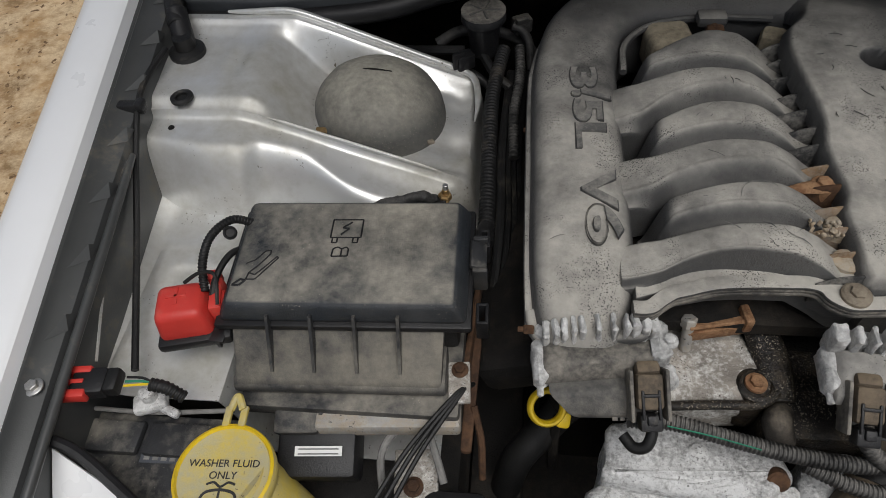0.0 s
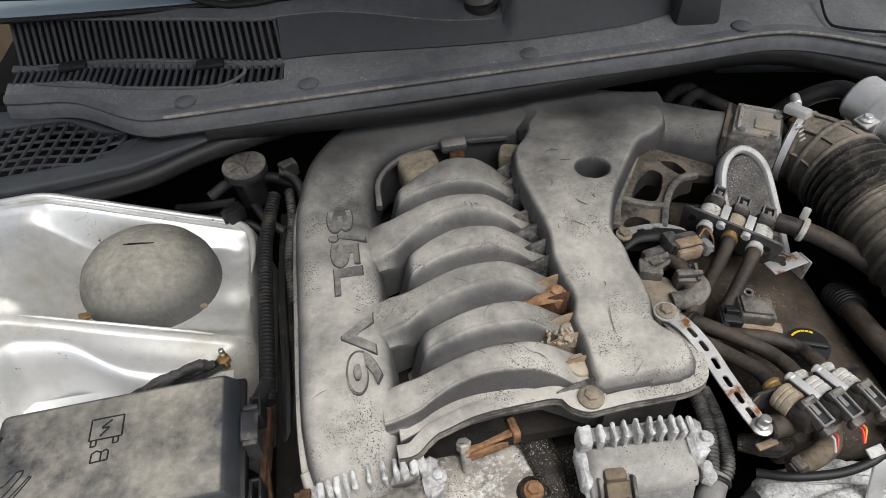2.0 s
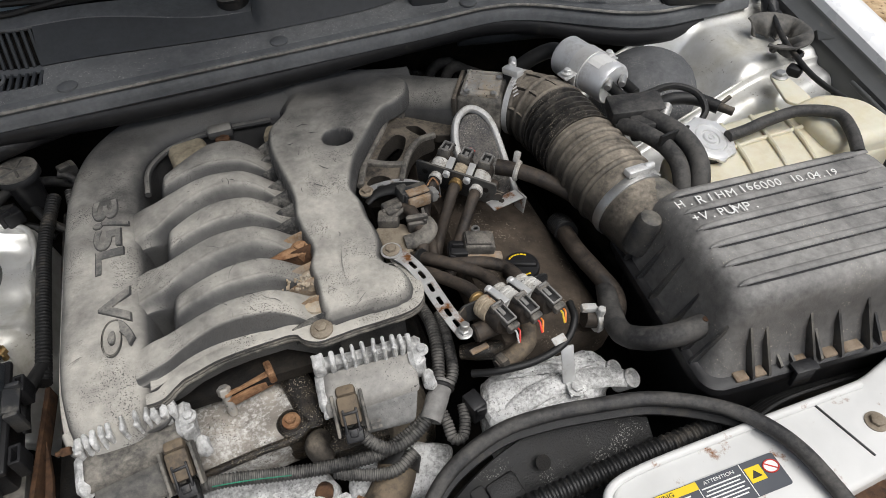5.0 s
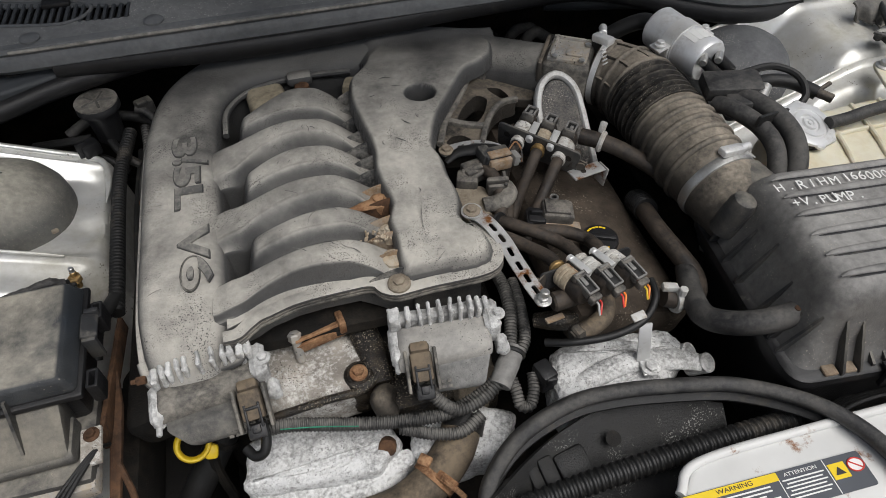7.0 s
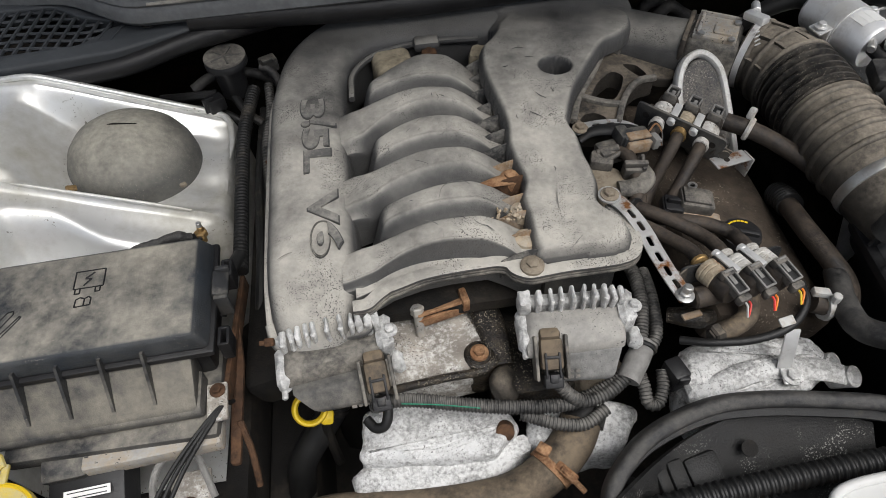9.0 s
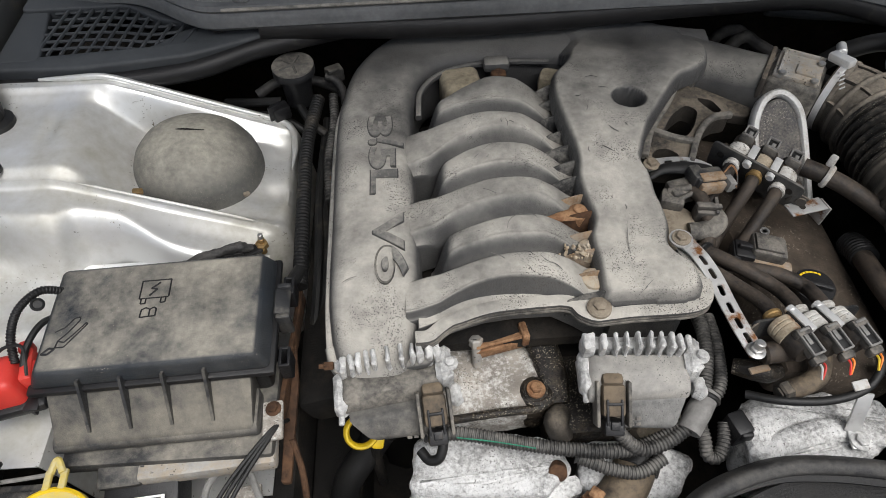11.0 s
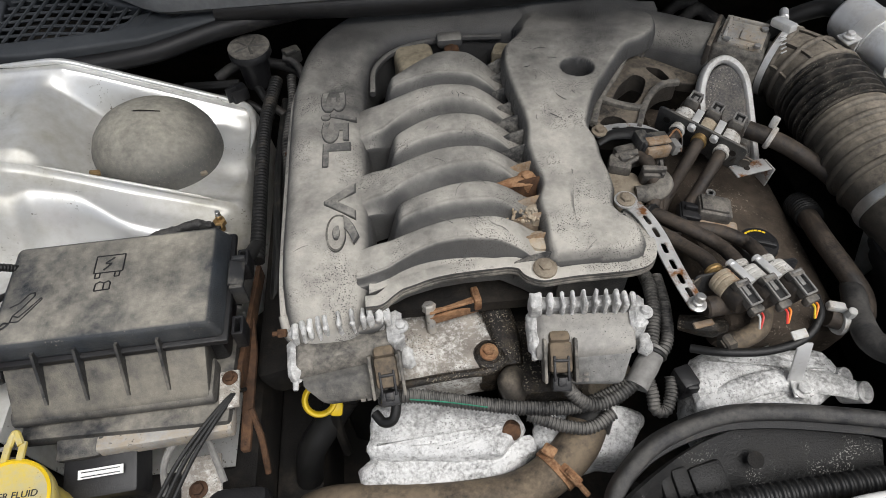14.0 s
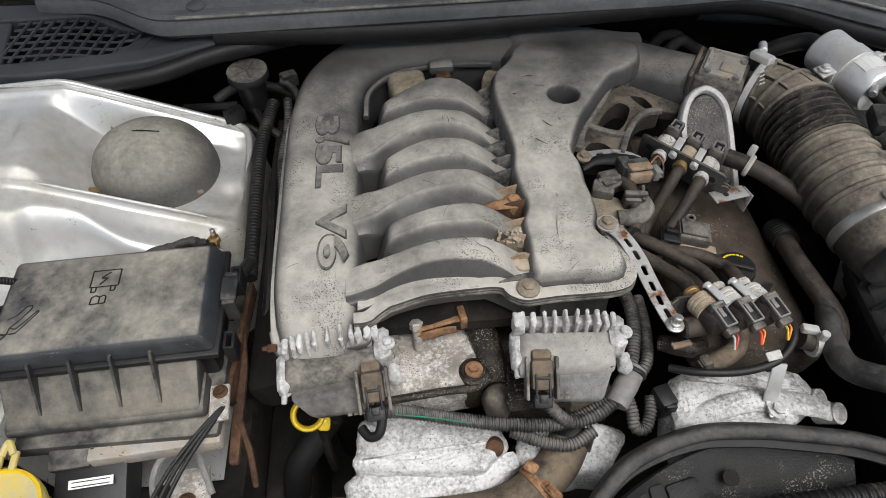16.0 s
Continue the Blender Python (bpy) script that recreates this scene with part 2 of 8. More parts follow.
M["brass"] = grimy("tarnished_brass", (0.45, 0.30, 0.13), 0.42, 0.8, var=0.3, scale=90, dust=(0.3, 0.22, 0.13), cover=0.4, dust_scale=70, bump=0.2)
M["rubber_tan"] = grimy("dusty_bush", (0.17, 0.135, 0.098), 0.75, var=0.25, scale=90, dust=(0.3, 0.26, 0.2), cover=0.55, dust_scale=60, bump=0.3)
M["red"] = grimy("red_plastic", (0.58, 0.045, 0.035), 0.42, var=0.1, dust=(0.5, 0.16, 0.12), cover=0.3, bump=0.12, bump_scale=700)
M["yellow"] = grimy("yellow_plastic", (0.72, 0.5, 0.02), 0.42, var=0.1, dust=(0.42, 0.33, 0.08), cover=0.3, bump=0.15)
M["bulge"] = grimy("dust_packed_plastic", (0.03, 0.032, 0.035), 0.5, var=0.2, dust=(0.33, 0.3, 0.24), cover=0.5, dust_scale=9, up=0.75, lean=0.25, bump=0.3, bump_scale=600, soft=0.15, grain=0.8)
M["clay"] = grimy("dried_clay", (0.27, 0.18, 0.105), 0.9, var=0.35, scale=70, dust=(0.34, 0.3, 0.25), cover=0.5, dust_scale=60, bump=0.6)
M["cap_yellow"] = grimy("faded_yellow_cap", (0.62, 0.47, 0.07), 0.5, var=0.12, scale=14, dust=(0.43, 0.4, 0.27), cover=0.58, dust_scale=16, up=0.5,
                        speck=0.3, speck_color=(0.2, 0.17, 0.1), bump=0.3)
M["casing"] = grimy("pale_module_casing", (0.2, 0.195, 0.185), 0.5, var=0.2, scale=20, dust=(0.46, 0.44, 0.4), cover=0.5, dust_scale=14, speck=0.4, speck_scale=600, bump=0.3, soft=0.16)
M["loom"] = grimy("dusty_corrugated_loom", (0.02, 0.02, 0.02), 0.5, var=0.3, scale=60, dust=(0.22, 0.21, 0.192), cover=0.5, dust_scale=30, up=0.75, lean=0.3, bump=0.2)
M["web_brown"] = grimy("brown_dusted_casting", (0.03, 0.027, 0.024), 0.55, var=0.3, scale=40, dust=(0.21, 0.178, 0.138), cover=0.54, dust_scale=30, lean=0.5, up=0.85, bump=0.5)
M["print"] = grimy("black_print", (0.03, 0.03, 0.03), 0.6, bump=0.0)
M["tank"] = grimy("aged_cream_plastic", (0.64, 0.61, 0.49), 0.4, var=0.06, scale=10, dust=(0.5, 0.4, 0.22), cover=0.26, bump=0.1, soft=0.2)
M["tank"].node_tree.nodes["Principled BSDF"].inputs["Subsurface Weight"].default_value = 0.25
M["tank"].node_tree.nodes["Principled BSDF"].inputs["Subsurface Radius"].default_value = (0.02, 0.015, 0.008)
M["cowl"] = grimy("weathered_cowl_plastic", (0.022, 0.025, 0.029), 0.36, var=0.15, scale=10, dust=(0.1, 0.108, 0.115), cover=0.5, dust_scale=3, up=0.6, bump=0.25,
                  bump_scale=700, soft=0.25, patch=0.2)
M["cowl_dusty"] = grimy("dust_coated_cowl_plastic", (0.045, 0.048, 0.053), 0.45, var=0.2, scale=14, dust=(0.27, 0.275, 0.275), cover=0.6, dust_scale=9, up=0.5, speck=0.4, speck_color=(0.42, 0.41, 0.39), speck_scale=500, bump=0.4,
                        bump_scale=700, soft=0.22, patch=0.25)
M["cowl_strip"] = grimy("greyed_cowl_plastic", (0.05, 0.054, 0.058), 0.4, var=0.2, scale=12, dust=(0.19, 0.198, 0.205), cover=0.54, dust_scale=8, bump=0.3, bump_scale=600, soft=0.18, patch=0.4)
M["pivot"] = grimy("greyed_pivot_cap", (0.1, 0.1, 0.1), 0.35, var=0.15, scale=30, dust=(0.24, 0.235, 0.225), cover=0.4, dust_scale=40, bump=0.2)
# near-black: shade of depths, gaps and holes put into colour; also grimy metal
M["dark"] = grimy("grimy_metal_and_gap_shade", (0.012, 0.0112, 0.0105), 0.7, dust=(0.045, 0.038, 0.03), cover=0.38, bump=0.6, spec=0.2)
M["dirt"] = grimy("oily_dirt", (0.065, 0.05, 0.037), 0.8, var=0.35, scale=60, speck=0.5, speck_color=(0.2, 0.17, 0.13), bump=0.7, bump_scale=300)
M["white_paint"] = grimy("white_enamel", (0.62, 0.62, 0.605), 0.4, var=0.05, dust=(0.35, 0.3, 0.22), cover=0.2, dust_scale=16, rust=0.02, bump=0.05)
M["label"] = grimy("label_grey", (0.075, 0.082, 0.095), 0.5, bump=0.0, var=0.05)
M["label_yellow"] = grimy("label_yellow", (0.78, 0.56, 0.02), 0.5, bump=0.0, var=0.05)
M["label_white"] = grimy("label_white", (0.78, 0.78, 0.76), 0.5, bump=0.0, var=0.06)
M["tie"] = grimy("grubby_white_nylon", (0.5, 0.5, 0.48), 0.45, var=0.15, scale=60, dust=(0.28, 0.24, 0.19), cover=0.42, dust_scale=60, bump=0.15)
M["filter"] = grimy("filter_housing_silver", (0.72, 0.73, 0.74), 0.4, 0.45, var=0.1, scale=30, dust=(0.42, 0.4, 0.37), cover=0.38, bump=0.1)
M["hose_grey"] = grimy("dusty_grey_rubber_hose", (0.022, 0.022, 0.023), 0.5, dust=(0.11, 0.105, 0.097), cover=0.5, dust_scale=30, up=0.6, lean=0.1, bump=0.3)
M["plug"] = grimy("dusted_grey_plug", (0.05, 0.048, 0.046), 0.5, var=0.3, scale=60, dust=(0.23, 0.21, 0.18), cover=0.5, dust_scale=60, up=0.6, lean=0.1, bump=0.3)
M["valve"] = grimy("grubby_pale_valve", (0.56, 0.55, 0.52), 0.5, var=0.15, scale=60, dust=(0.25, 0.22, 0.18), cover=0.4, dust_scale=90, speck=0.5, bump=0.3)
M["orange"] = grimy("orange_wire", (0.7, 0.2, 0.03), 0.45, bump=0.0)
M["red_wire"] = grimy("red_wire", (0.6, 0.05, 0.04), 0.45, bump=0.0)
M["green"] = grimy("green_wire", (0.03, 0.2, 0.12), 0.45, bump=0.0)
M["grey_tape"] = grimy("grey_cloth_tape", (0.2, 0.195, 0.185), 0.8, var=0.25, scale=90, bump=0.5)
M["chalk"] = grimy("white_paint_pen", (0.72, 0.72, 0.7), 0.7, var=0.15, scale=200, bump=0.0)
M["ground"] = grimy("sandy_clay", (0.3, 0.19, 0.09), 0.95, var=0.4, scale=9, dust=(0.6, 0.46, 0.29), cover=0.52, dust_scale=5, speck=0.6,
                    speck_color=(0.13, 0.075, 0.035), speck_scale=45, bump=1.0, bump_scale=30, soft=0.07)


def glass_mat():
    m, n, l, b = nodes_of("sky_tinted_glass")
    # pale blue-grey base carries the sky's reflection in the glass colour
    b.inputs["Base Color"].default_value = (0.36, 0.44, 0.48, 1)
    b.inputs["Specular IOR Level"].default_value = 0.9
    l.new(ramp(n, l, noise_of(n, l, 9), 0.3, 0.7, 0.04, 0.16), b.inputs["Roughness"])
    return m


M["glass"] = glass_mat()


# ---- mesh helpers ----
def finish(bm, name, material, angle=38):
    bmesh.ops.recalc_face_normals(bm, faces=bm.faces[:])
    me = bpy.data.meshes.new(name)
    bm.to_mesh(me)
    bm.free()
    me.polygons.foreach_set("use_smooth", [True] * len(me.polygons))
    me.set_sharp_from_angle(angle=radians(angle))
    me.materials.append(M[material])
    return me


ORIGIN = {}


def thing(name, at, label, category, group="", kind=""):
    ob = new(name)
    ob.empty_display_size = 0.02
    ob.location = at
    ORIGIN[ob.name] = Vector(at)
    return tagged(ob, label, category, group, kind)


def part(name, bm, material, parent, label="", angle=38):
    """One bmesh, given in world metres, as one mesh object under a thing or a part."""
    o = ORIGIN[parent.name]
    bmesh.ops.translate(bm, verts=bm.verts[:], vec=-o)
    ob = new(name, finish(bm, name, material, angle))
    ob.parent = parent
    ORIGIN[ob.name] = o
    return tagged(ob, label)


def solo(name, bm, material, at, label, category, group="", kind="", angle=38):
    """A thing of one mesh."""
    bmesh.ops.translate(bm, verts=bm.verts[:], vec=-Vector(at))
    ob = new(name, finish(bm, name, material, angle))
    ob.location = at
    ORIGIN[ob.name] = Vector(at)
    return tagged(ob, label, category, group, kind)


def join(*bms):
    out = bmesh.new()
    for b in bms:
        me = bpy.data.meshes.new("tmp")
        b.to_mesh(me)
        b.free()
        out.from_mesh(me)
        bpy.data.meshes.remove(me)
    return out


def moved(bm, m):
    bmesh.ops.transform(bm, matrix=m, verts=bm.verts[:])
    return bm


def box(c, s, r=0.002, rot=(0, 0, 0), seg=2, taper=(1, 1), shift=(0, 0)):
    """A rounded box; taper scales its top, shift slides its top."""
    bm = bmesh.new()
    bmesh.ops.create_cube(bm, size=1)
    for v in bm.verts:
        k = v.co.z > 0
        v.co = Vector((v.co.x * s[0] * (taper[0] if k else 1) + (shift[0] if k else 0),
                       v.co.y * s[1] * (taper[1] if k else 1) + (shift[1] if k else 0), v.co.z * s[2]))
    if r:
        bmesh.ops.bevel(bm, geom=bm.edges[:], offset=min(r, min(s) * 0.45), segments=seg, affect="EDGES", profile=0.5)
    return moved(bm, pose(*c, *rot))


def prism(pts, z0, z1, r=0.0, seg=3, slope=0.0):
    """A plate of that outline; r rounds the top rim, slope lifts it along y from its first point."""
    bm = bmesh.new()
    lo = [bm.verts.new((x, y, z0)) for x, y in pts]
    hi = [bm.verts.new((x, y, z1)) for x, y in pts]
    top = bm.faces.new(hi)
    bm.faces.new(lo[::-1])
    for i in range(len(pts)):
        j = (i + 1) % len(pts)
        bm.faces.new((lo[i], lo[j], hi[j], hi[i]))
    bmesh.ops.recalc_face_normals(bm, faces=bm.faces[:])
    if r:
        bmesh.ops.bevel(bm, geom=list(top.edges), offset=r, segments=seg, affect="EDGES", profile=0.5)
    if slope:
        for v in bm.verts:
            v.co.z += slope * (v.co.y - pts[0][1])
    return bm


def rounded(pts, r, n=4):
    """The outline with its corners rounded."""
    out = []
    k = len(pts)
    for i in range(k):
        p, a, b = Vector(pts[i]), Vector(pts[i - 1]), Vector(pts[(i + 1) % k])
        da, db = (a - p), (b - p)
        q = min(r, da.length * 0.45, db.length * 0.45)
        s, e = p + da.normalized() * q, p + db.normalized() * q
        for j in range(n + 1):
            t = j / n
            out.append(tuple((1 - t) ** 2 * s + 2 * t * (1 - t) * p + t * t * e))
    return out


def spline(pts, sub=6):
    """Points of a smooth line through pts."""
    p = [Vector(q) for q in pts]
    p = [2 * p[0] - p[1]] + p + [2 * p[-1] - p[-2]]
    out = []
    for i in range(1, len(p) - 2):
        for j in range(sub):
            t = j / sub
            out.append(0.5 * (2 * p[i] + (p[i + 1] - p[i - 1]) * t + (2 * p[i - 1] - 5 * p[i] + 4 * p[i + 1] - p[i + 2]) * t * t
                              + (3 * p[i] - p[i - 1] - 3 * p[i + 1] + p[i + 2]) * t ** 3))
    return out + [p[-2]]


def resample(line, step):
    out, left = [line[0]], step
    for a, b in zip(line, line[1:]):
        d = (b - a).length
        while d >= left > 0:
            out.append(a + (b - a) * (left / d))
            a, d, left = out[-1], d - left, step
        left -= d
    return out


def tube(pts, r, seg=12, sub=8, pitch=0.0, depth=0.15, wide=1.0, high=1.0, square=1.0, up=(0, 0, 1)):
    """A hose through pts; r a radius or one for each point; pitch and depth corrugate it; wide, high and square shape its section."""
    rs = r if isinstance(r, (list, tuple)) else [r] * len(pts)
    line = spline(pts, sub)
    radii = []
    for i in range(len(rs) - 1):
        radii += [rs[i] + (rs[i + 1] - rs[i]) * j / sub for j in range(sub)]
    radii.append(rs[-1])
    if pitch:
        mean = sum(rs) / len(rs)
        line = resample(line, pitch / 4)
        radii = [mean * (1 - depth if (i // 2) % 2 else 1) for i in range(len(line))]
    bm = bmesh.new()
    rings = []
    n = len(line)
    prev = None
    for i, (c, q) in enumerate(zip(line, radii)):
        d = (line[min(i + 1, n - 1)] - line[max(i - 1, 0)]).normalized()
        ref = Vector(up) if prev is None else prev
        if abs(ref.dot(d)) > 0.97:
            ref = Vector((1, 0, 0)) if abs(d.x) < 0.9 else Vector((0, 1, 0))
        u = (ref - d * ref.dot(d)).normalized()
        prev = u
        s = d.cross(u)
        ring = []
        for k in range(seg):
            a = 2 * math.pi * k / seg
            ca, sa = math.cos(a), math.sin(a)
            ca = math.copysign(abs(ca) ** square, ca)
            sa = math.copysign(abs(sa) ** square, sa)
            ring.append(bm.verts.new(c + s * ca * q * wide + u * sa * q * high))
        rings.append(ring)
    for a, b in zip(rings, rings[1:]):
        for k in range(seg):
            bm.faces.new((a[k], a[(k + 1) % seg], b[(k + 1) % seg], b[k]))
    bm.faces.new(rings[0][::-1])
    bm.faces.new(rings[-1])
    return bm


def lathe(profile, seg=24, m=None, start=0.0):
    """Turned about z: profile of (radius, height)."""
    bm = bmesh.new()
    rings = []
    for r, z in profile:
        rings.append([bm.verts.new((r * math.cos(2 * math.pi * k / seg + start), r * math.sin(2 * math.pi * k / seg + start), z)) for k in range(seg)])
    for a, b in zip(rings, rings[1:]):
        for k in range(seg):
            bm.faces.new((a[k], a[(k + 1) % seg], b[(k + 1) % seg], b[k]))
    bm.faces.new(rings[0][::-1])
    bm.faces.new(rings[-1])
    return moved(bm, m) if m else bm


def along(a, b):
    """The pose whose z runs from a to b."""
    a, b = Vector(a), Vector(b)
    return Matrix.Translation(a) @ (b - a).to_track_quat("Z", "Y").to_matrix().to_4x4()


def rod(a, b, r, seg=14, lip=0.0):
    h = (Vector(b) - Vector(a)).length
    e = min(r * 0.2, h * 0.2)
    return lathe([(r - e, 0), (r, e), (r, h - e), (r - e, h)], seg, along(a, b))


def sheet(fn, nu, nv, thick=0.0):
    """A surface fn(u, v), u and v from 0 to 1."""
    bm = bmesh.new()
    g = [[bm.verts.new(fn(i / nu, j / nv)) for j in range(nv + 1)] for i in range(nu + 1)]
    for i in range(nu):
        for j in range(nv):
            bm.faces.new((g[i][j], g[i + 1][j], g[i + 1][j + 1], g[i][j + 1]))
    bmesh.ops.recalc_face_normals(bm, faces=bm.faces[:])
    if thick:
        bmesh.ops.solidify(bm, geom=bm.faces[:], thickness=thick)
    return bm


def smooth(a, b, x):
    t = min(1.0, max(0.0, (x - a) / (b - a)))
    return t * t * (3 - 2 * t)


def hexhead(c, r, h=0.006, m=None):
    p = Matrix.Translation(c) @ (m or Matrix())
    return join(lathe([(r * 1.55, 0), (r * 1.55, h * 0.2), (r * 1.2, h * 0.35)], 20, p), lathe([(r, h * 0.3), (r, h * 0.9), (r * 0.86, h)], 6, p))


def letter_to(text, x0, x1, y0, y1, z, depth, bold=0.028):
    """A bold letter that reads towards -y, filling the given rectangle."""
    c = bpy.data.curves.new("text", "FONT")
    c.body, c.size, c.extrude, c.offset = text, 1.0, 0.05, bold
    ob = bpy.data.objects.new("text", c)
    me = bpy.data.meshes.new_from_object(ob)
    bpy.data.objects.remove(ob)
    bm = bmesh.new()
    bm.from_mesh(me)
    bpy.data.meshes.remove(me)
    xs, ys = [v.co.x for v in bm.verts], [v.co.y for v in bm.verts]
    for v in bm.verts:
        u, w = (v.co.x - min(xs)) / (max(xs) - min(xs)), (v.co.y - min(ys)) / (max(ys) - min(ys))
        v.co = Vector((x0 + (x1 - x0) * w, y1 - (y1 - y0) * u, z + depth * (1 if v.co.z > 0 else -1)))
    return bm


def lettering(text, size, depth, m):
    c = bpy.data.curves.new("text", "FONT")
    c.body, c.size, c.extrude, c.align_x, c.align_y = text, size, depth, "CENTER", "CENTER"
    ob = bpy.data.objects.new("text", c)
    me = bpy.data.meshes.new_from_object(ob)
    bpy.data.objects.remove(ob)
    bm = bmesh.new()
    bm.from_mesh(me)
    bpy.data.meshes.remove(me)
    return moved(bm, m)


# ---- ground ----
def ground_z(u, v):
    x, y = (u - 0.5), (v - 0.5)
    s = lambda a: math.copysign(abs(2 * a) ** 3, a)
    X, Y = s(x) * 400 + x * 12, s(y) * 400 + y * 12
    p = Vector((X, Y, 0))
    near = max(0.0, 1 - p.length / 14)
    return Vector((X, Y, near * (0.05 * noise.noise(p * 2.3) + 0.028 * noise.noise(p * 7.0) + 0.014 * noise.noise(p * 19.0)) - 0.02))


solo("ground", sheet(ground_z, 220, 220), "ground", (0, 0, 0), "rutted sandy clay ground beside the car", "ground", kind="structure")

# ---- the car's shell ----
MID = 0.3135                                    # the car's centre line
car = thing("car_body", (MID, 0.4, 0.2), "silver car's front body shell with the bonnet open", "car")


def flip(side, x):
    return x if side < 0 else 2 * MID - x


def lip(y):
    """x and z of the left wing's inner lip."""
    return -0.396 - 0.118 * y, 0.842 + 0.112 * y


def rail_k(y):
    return 0.75 + 0.9 * max(0.0, y)


def sweep(section, y0, y1, side, n=30, notch=None):
    """A folded section carried along the wing's lip; section is offsets (inwards, up)."""
    def fn(u, v):
        y = y0 + (y1 - y0) * u
        x, z = lip(y)
        k = v * (len(section) - 1)
        i = min(int(k), len(section) - 2)
        f = k - i
        dx = (section[i][0] + (section[i + 1][0] - section[i][0]) * f) * (1.0 if section is OUTER else rail_k(y))
        dz = section[i][1] + (section[i + 1][1] - section[i][1]) * f
        return Vector((flip(side, x + dx), y, z + dz))
    return sheet(fn, n, (len(section) - 1) * 2, 0.0012)


OUTER = [(0.004, -0.012), (0.0, 0.0), (-0.006, 0.0035), (-0.03, 0.006), (-0.052, 0.002), (-0.066, -0.012), (-0.075, -0.05), (-0.083, -0.15), (-0.085, -0.4), (-0.07, -0.6)]
INNER = [(0.0035, -0.011), (0.006, -0.013), (0.009, -0.0085), (0.012, -0.013), (0.021, -0.0185), (0.028, -0.021), (0.0305, -0.03), (0.032, -0.1), (0.034, -0.3)]
for side in (-1, 1):
    wing = part("wing", sweep(OUTER, -0.4, 1.6, side), "silver_outer", car, "pale silver painted front wing")
    rail = part("wing_rail", sweep(INNER, -0.3, 1.3, side), "shaded_silver", car, "inner rail in silver paint darkened as shade")
    # pressed gussets of the rail
    for y in (0.245, 0.315, 0.385, 0.455, 0.53, 0.6, 0.67) if side < 0 else (0.315, 0.53):
        x, z = lip(y)
        bm = bmesh.new()
        k = rail_k(y)
        a = [bm.verts.new(p) for p in ((flip(side, x + 0.017 * k), y - 0.02, z - 0.0165), (flip(side, x + 0.03 * k), y - 0.006, z - 0.0225),
                                       (flip(side, x + 0.03 * k), y + 0.012, z - 0.0225), (flip(side, x + 0.029 * k), y + 0.004, z - 0.012))]
        for f in ((0, 1, 3), (1, 2, 3), (0, 3, 2), (0, 2, 1)):
            bm.faces.new([a[i] for i in f])
        part("gusset", bm, "shaded_silver", rail)
    for y in (0.186, -0.02):
        x, z = lip(y)
        part("rail_bolt", hexhead((flip(side, x + 0.0165), y, z - 0.017), 0.0052, 0.006), "steel", rail, "bright hexagon bolt")
    # the raised strip along the inside of the rail
    strip = [(flip(side, lip(y)[0] + 0.031 * rail_k(y) + 0.005), y, lip(y)[1] - 0.026) for y in (-0.1, 0.1, 0.25, 0.4, 0.435)]
    part("drip_strip", tube(strip, [0.0042, 0.0045, 0.0045, 0.0042, 0.003], 10), "shaded_silver", car)


def tower_z(x, y):
    """Height of the left strut tower's pressed top."""
    rear = 0.872 - 0.443 * max(0.0, x + 0.284)
    front = 0.856 - 0.304 * max(0.0, x + 0.321)
    yr, yf = 0.662, 0.512 - 0.11 * max(0.0, x + 0.30)
    cup = 0.866 - 0.072 * smooth(-0.315, -0.225, x) - 0.10 * max(0.0, x + 0.225)
    if y > yr - 0.03:
        z = cup + (rear - cup) * smooth(yr - 0.03, yr - 0.006, y)
        return z + 0.004 * smooth(yr - 0.012, yr - 0.004, y)
    if y >= yf:
        return cup + (front + 0.003 - cup) * (1 - smooth(yf, yf + 0.016, y))
    drop = 0.006 * smooth(yf, yf - 0.006, y)
    edge = 0.453 + 0.012 * smooth(-0.34, -0.42, x) - 0.02 * smooth(-0.26, -0.15, x) + 0.016 * smooth(-0.312, -0.29, x) * (1 - smooth(-0.26, -0.19, x))
    sag = 0.006 * smooth(-0.26, -0.2, x) * smooth(yf, yf - 0.03, y)
    return front - drop - sag - 0.09 * smooth(edge + 0.02, edge - 0.036, y) ** 1.3



def tower(side):
    def fn(u, v):
        x = -0.435 + (0.385 if side < 0 else 0.352) * u
        yf, yr = 0.512 - 0.11 * max(0.0, x + 0.30), 0.662
        k = v * 3
        y = 0.39 + (yf - 0.39) * k if k <= 1 else yf + (yr - 0.006 - yf) * (k - 1) if k <= 2 else yr - 0.006 + 0.022 * (k - 2)
        z = tower_z(x, y)
        front_of = smooth(yf + 0.01, yf - 0.03, y)
        z -= 0.13 * smooth(-0.078 - 0.045 * front_of, -0.05, x) ** (1.5 + 0.4 * front_of)
        z -= 0.1 * smooth(0.667, 0.677, y)
        dents = 0.0035 * math.exp(-((x + 0.335) ** 2 + (y - 0.59) ** 2) / 0.0005) * math.sin(x * 190) + 0.0012 * noise.noise(Vector((x * 18, y * 18, 3)))
        bumps = -0.008 * sum(math.exp(-((x + 0.088) ** 2 + (y - c) ** 2) / 0.0003) for c in (0.545, 0.625))
        return Vector((flip(side, x), y, z + dents + bumps))
    return sheet(fn, 100, 156, 0.0015)


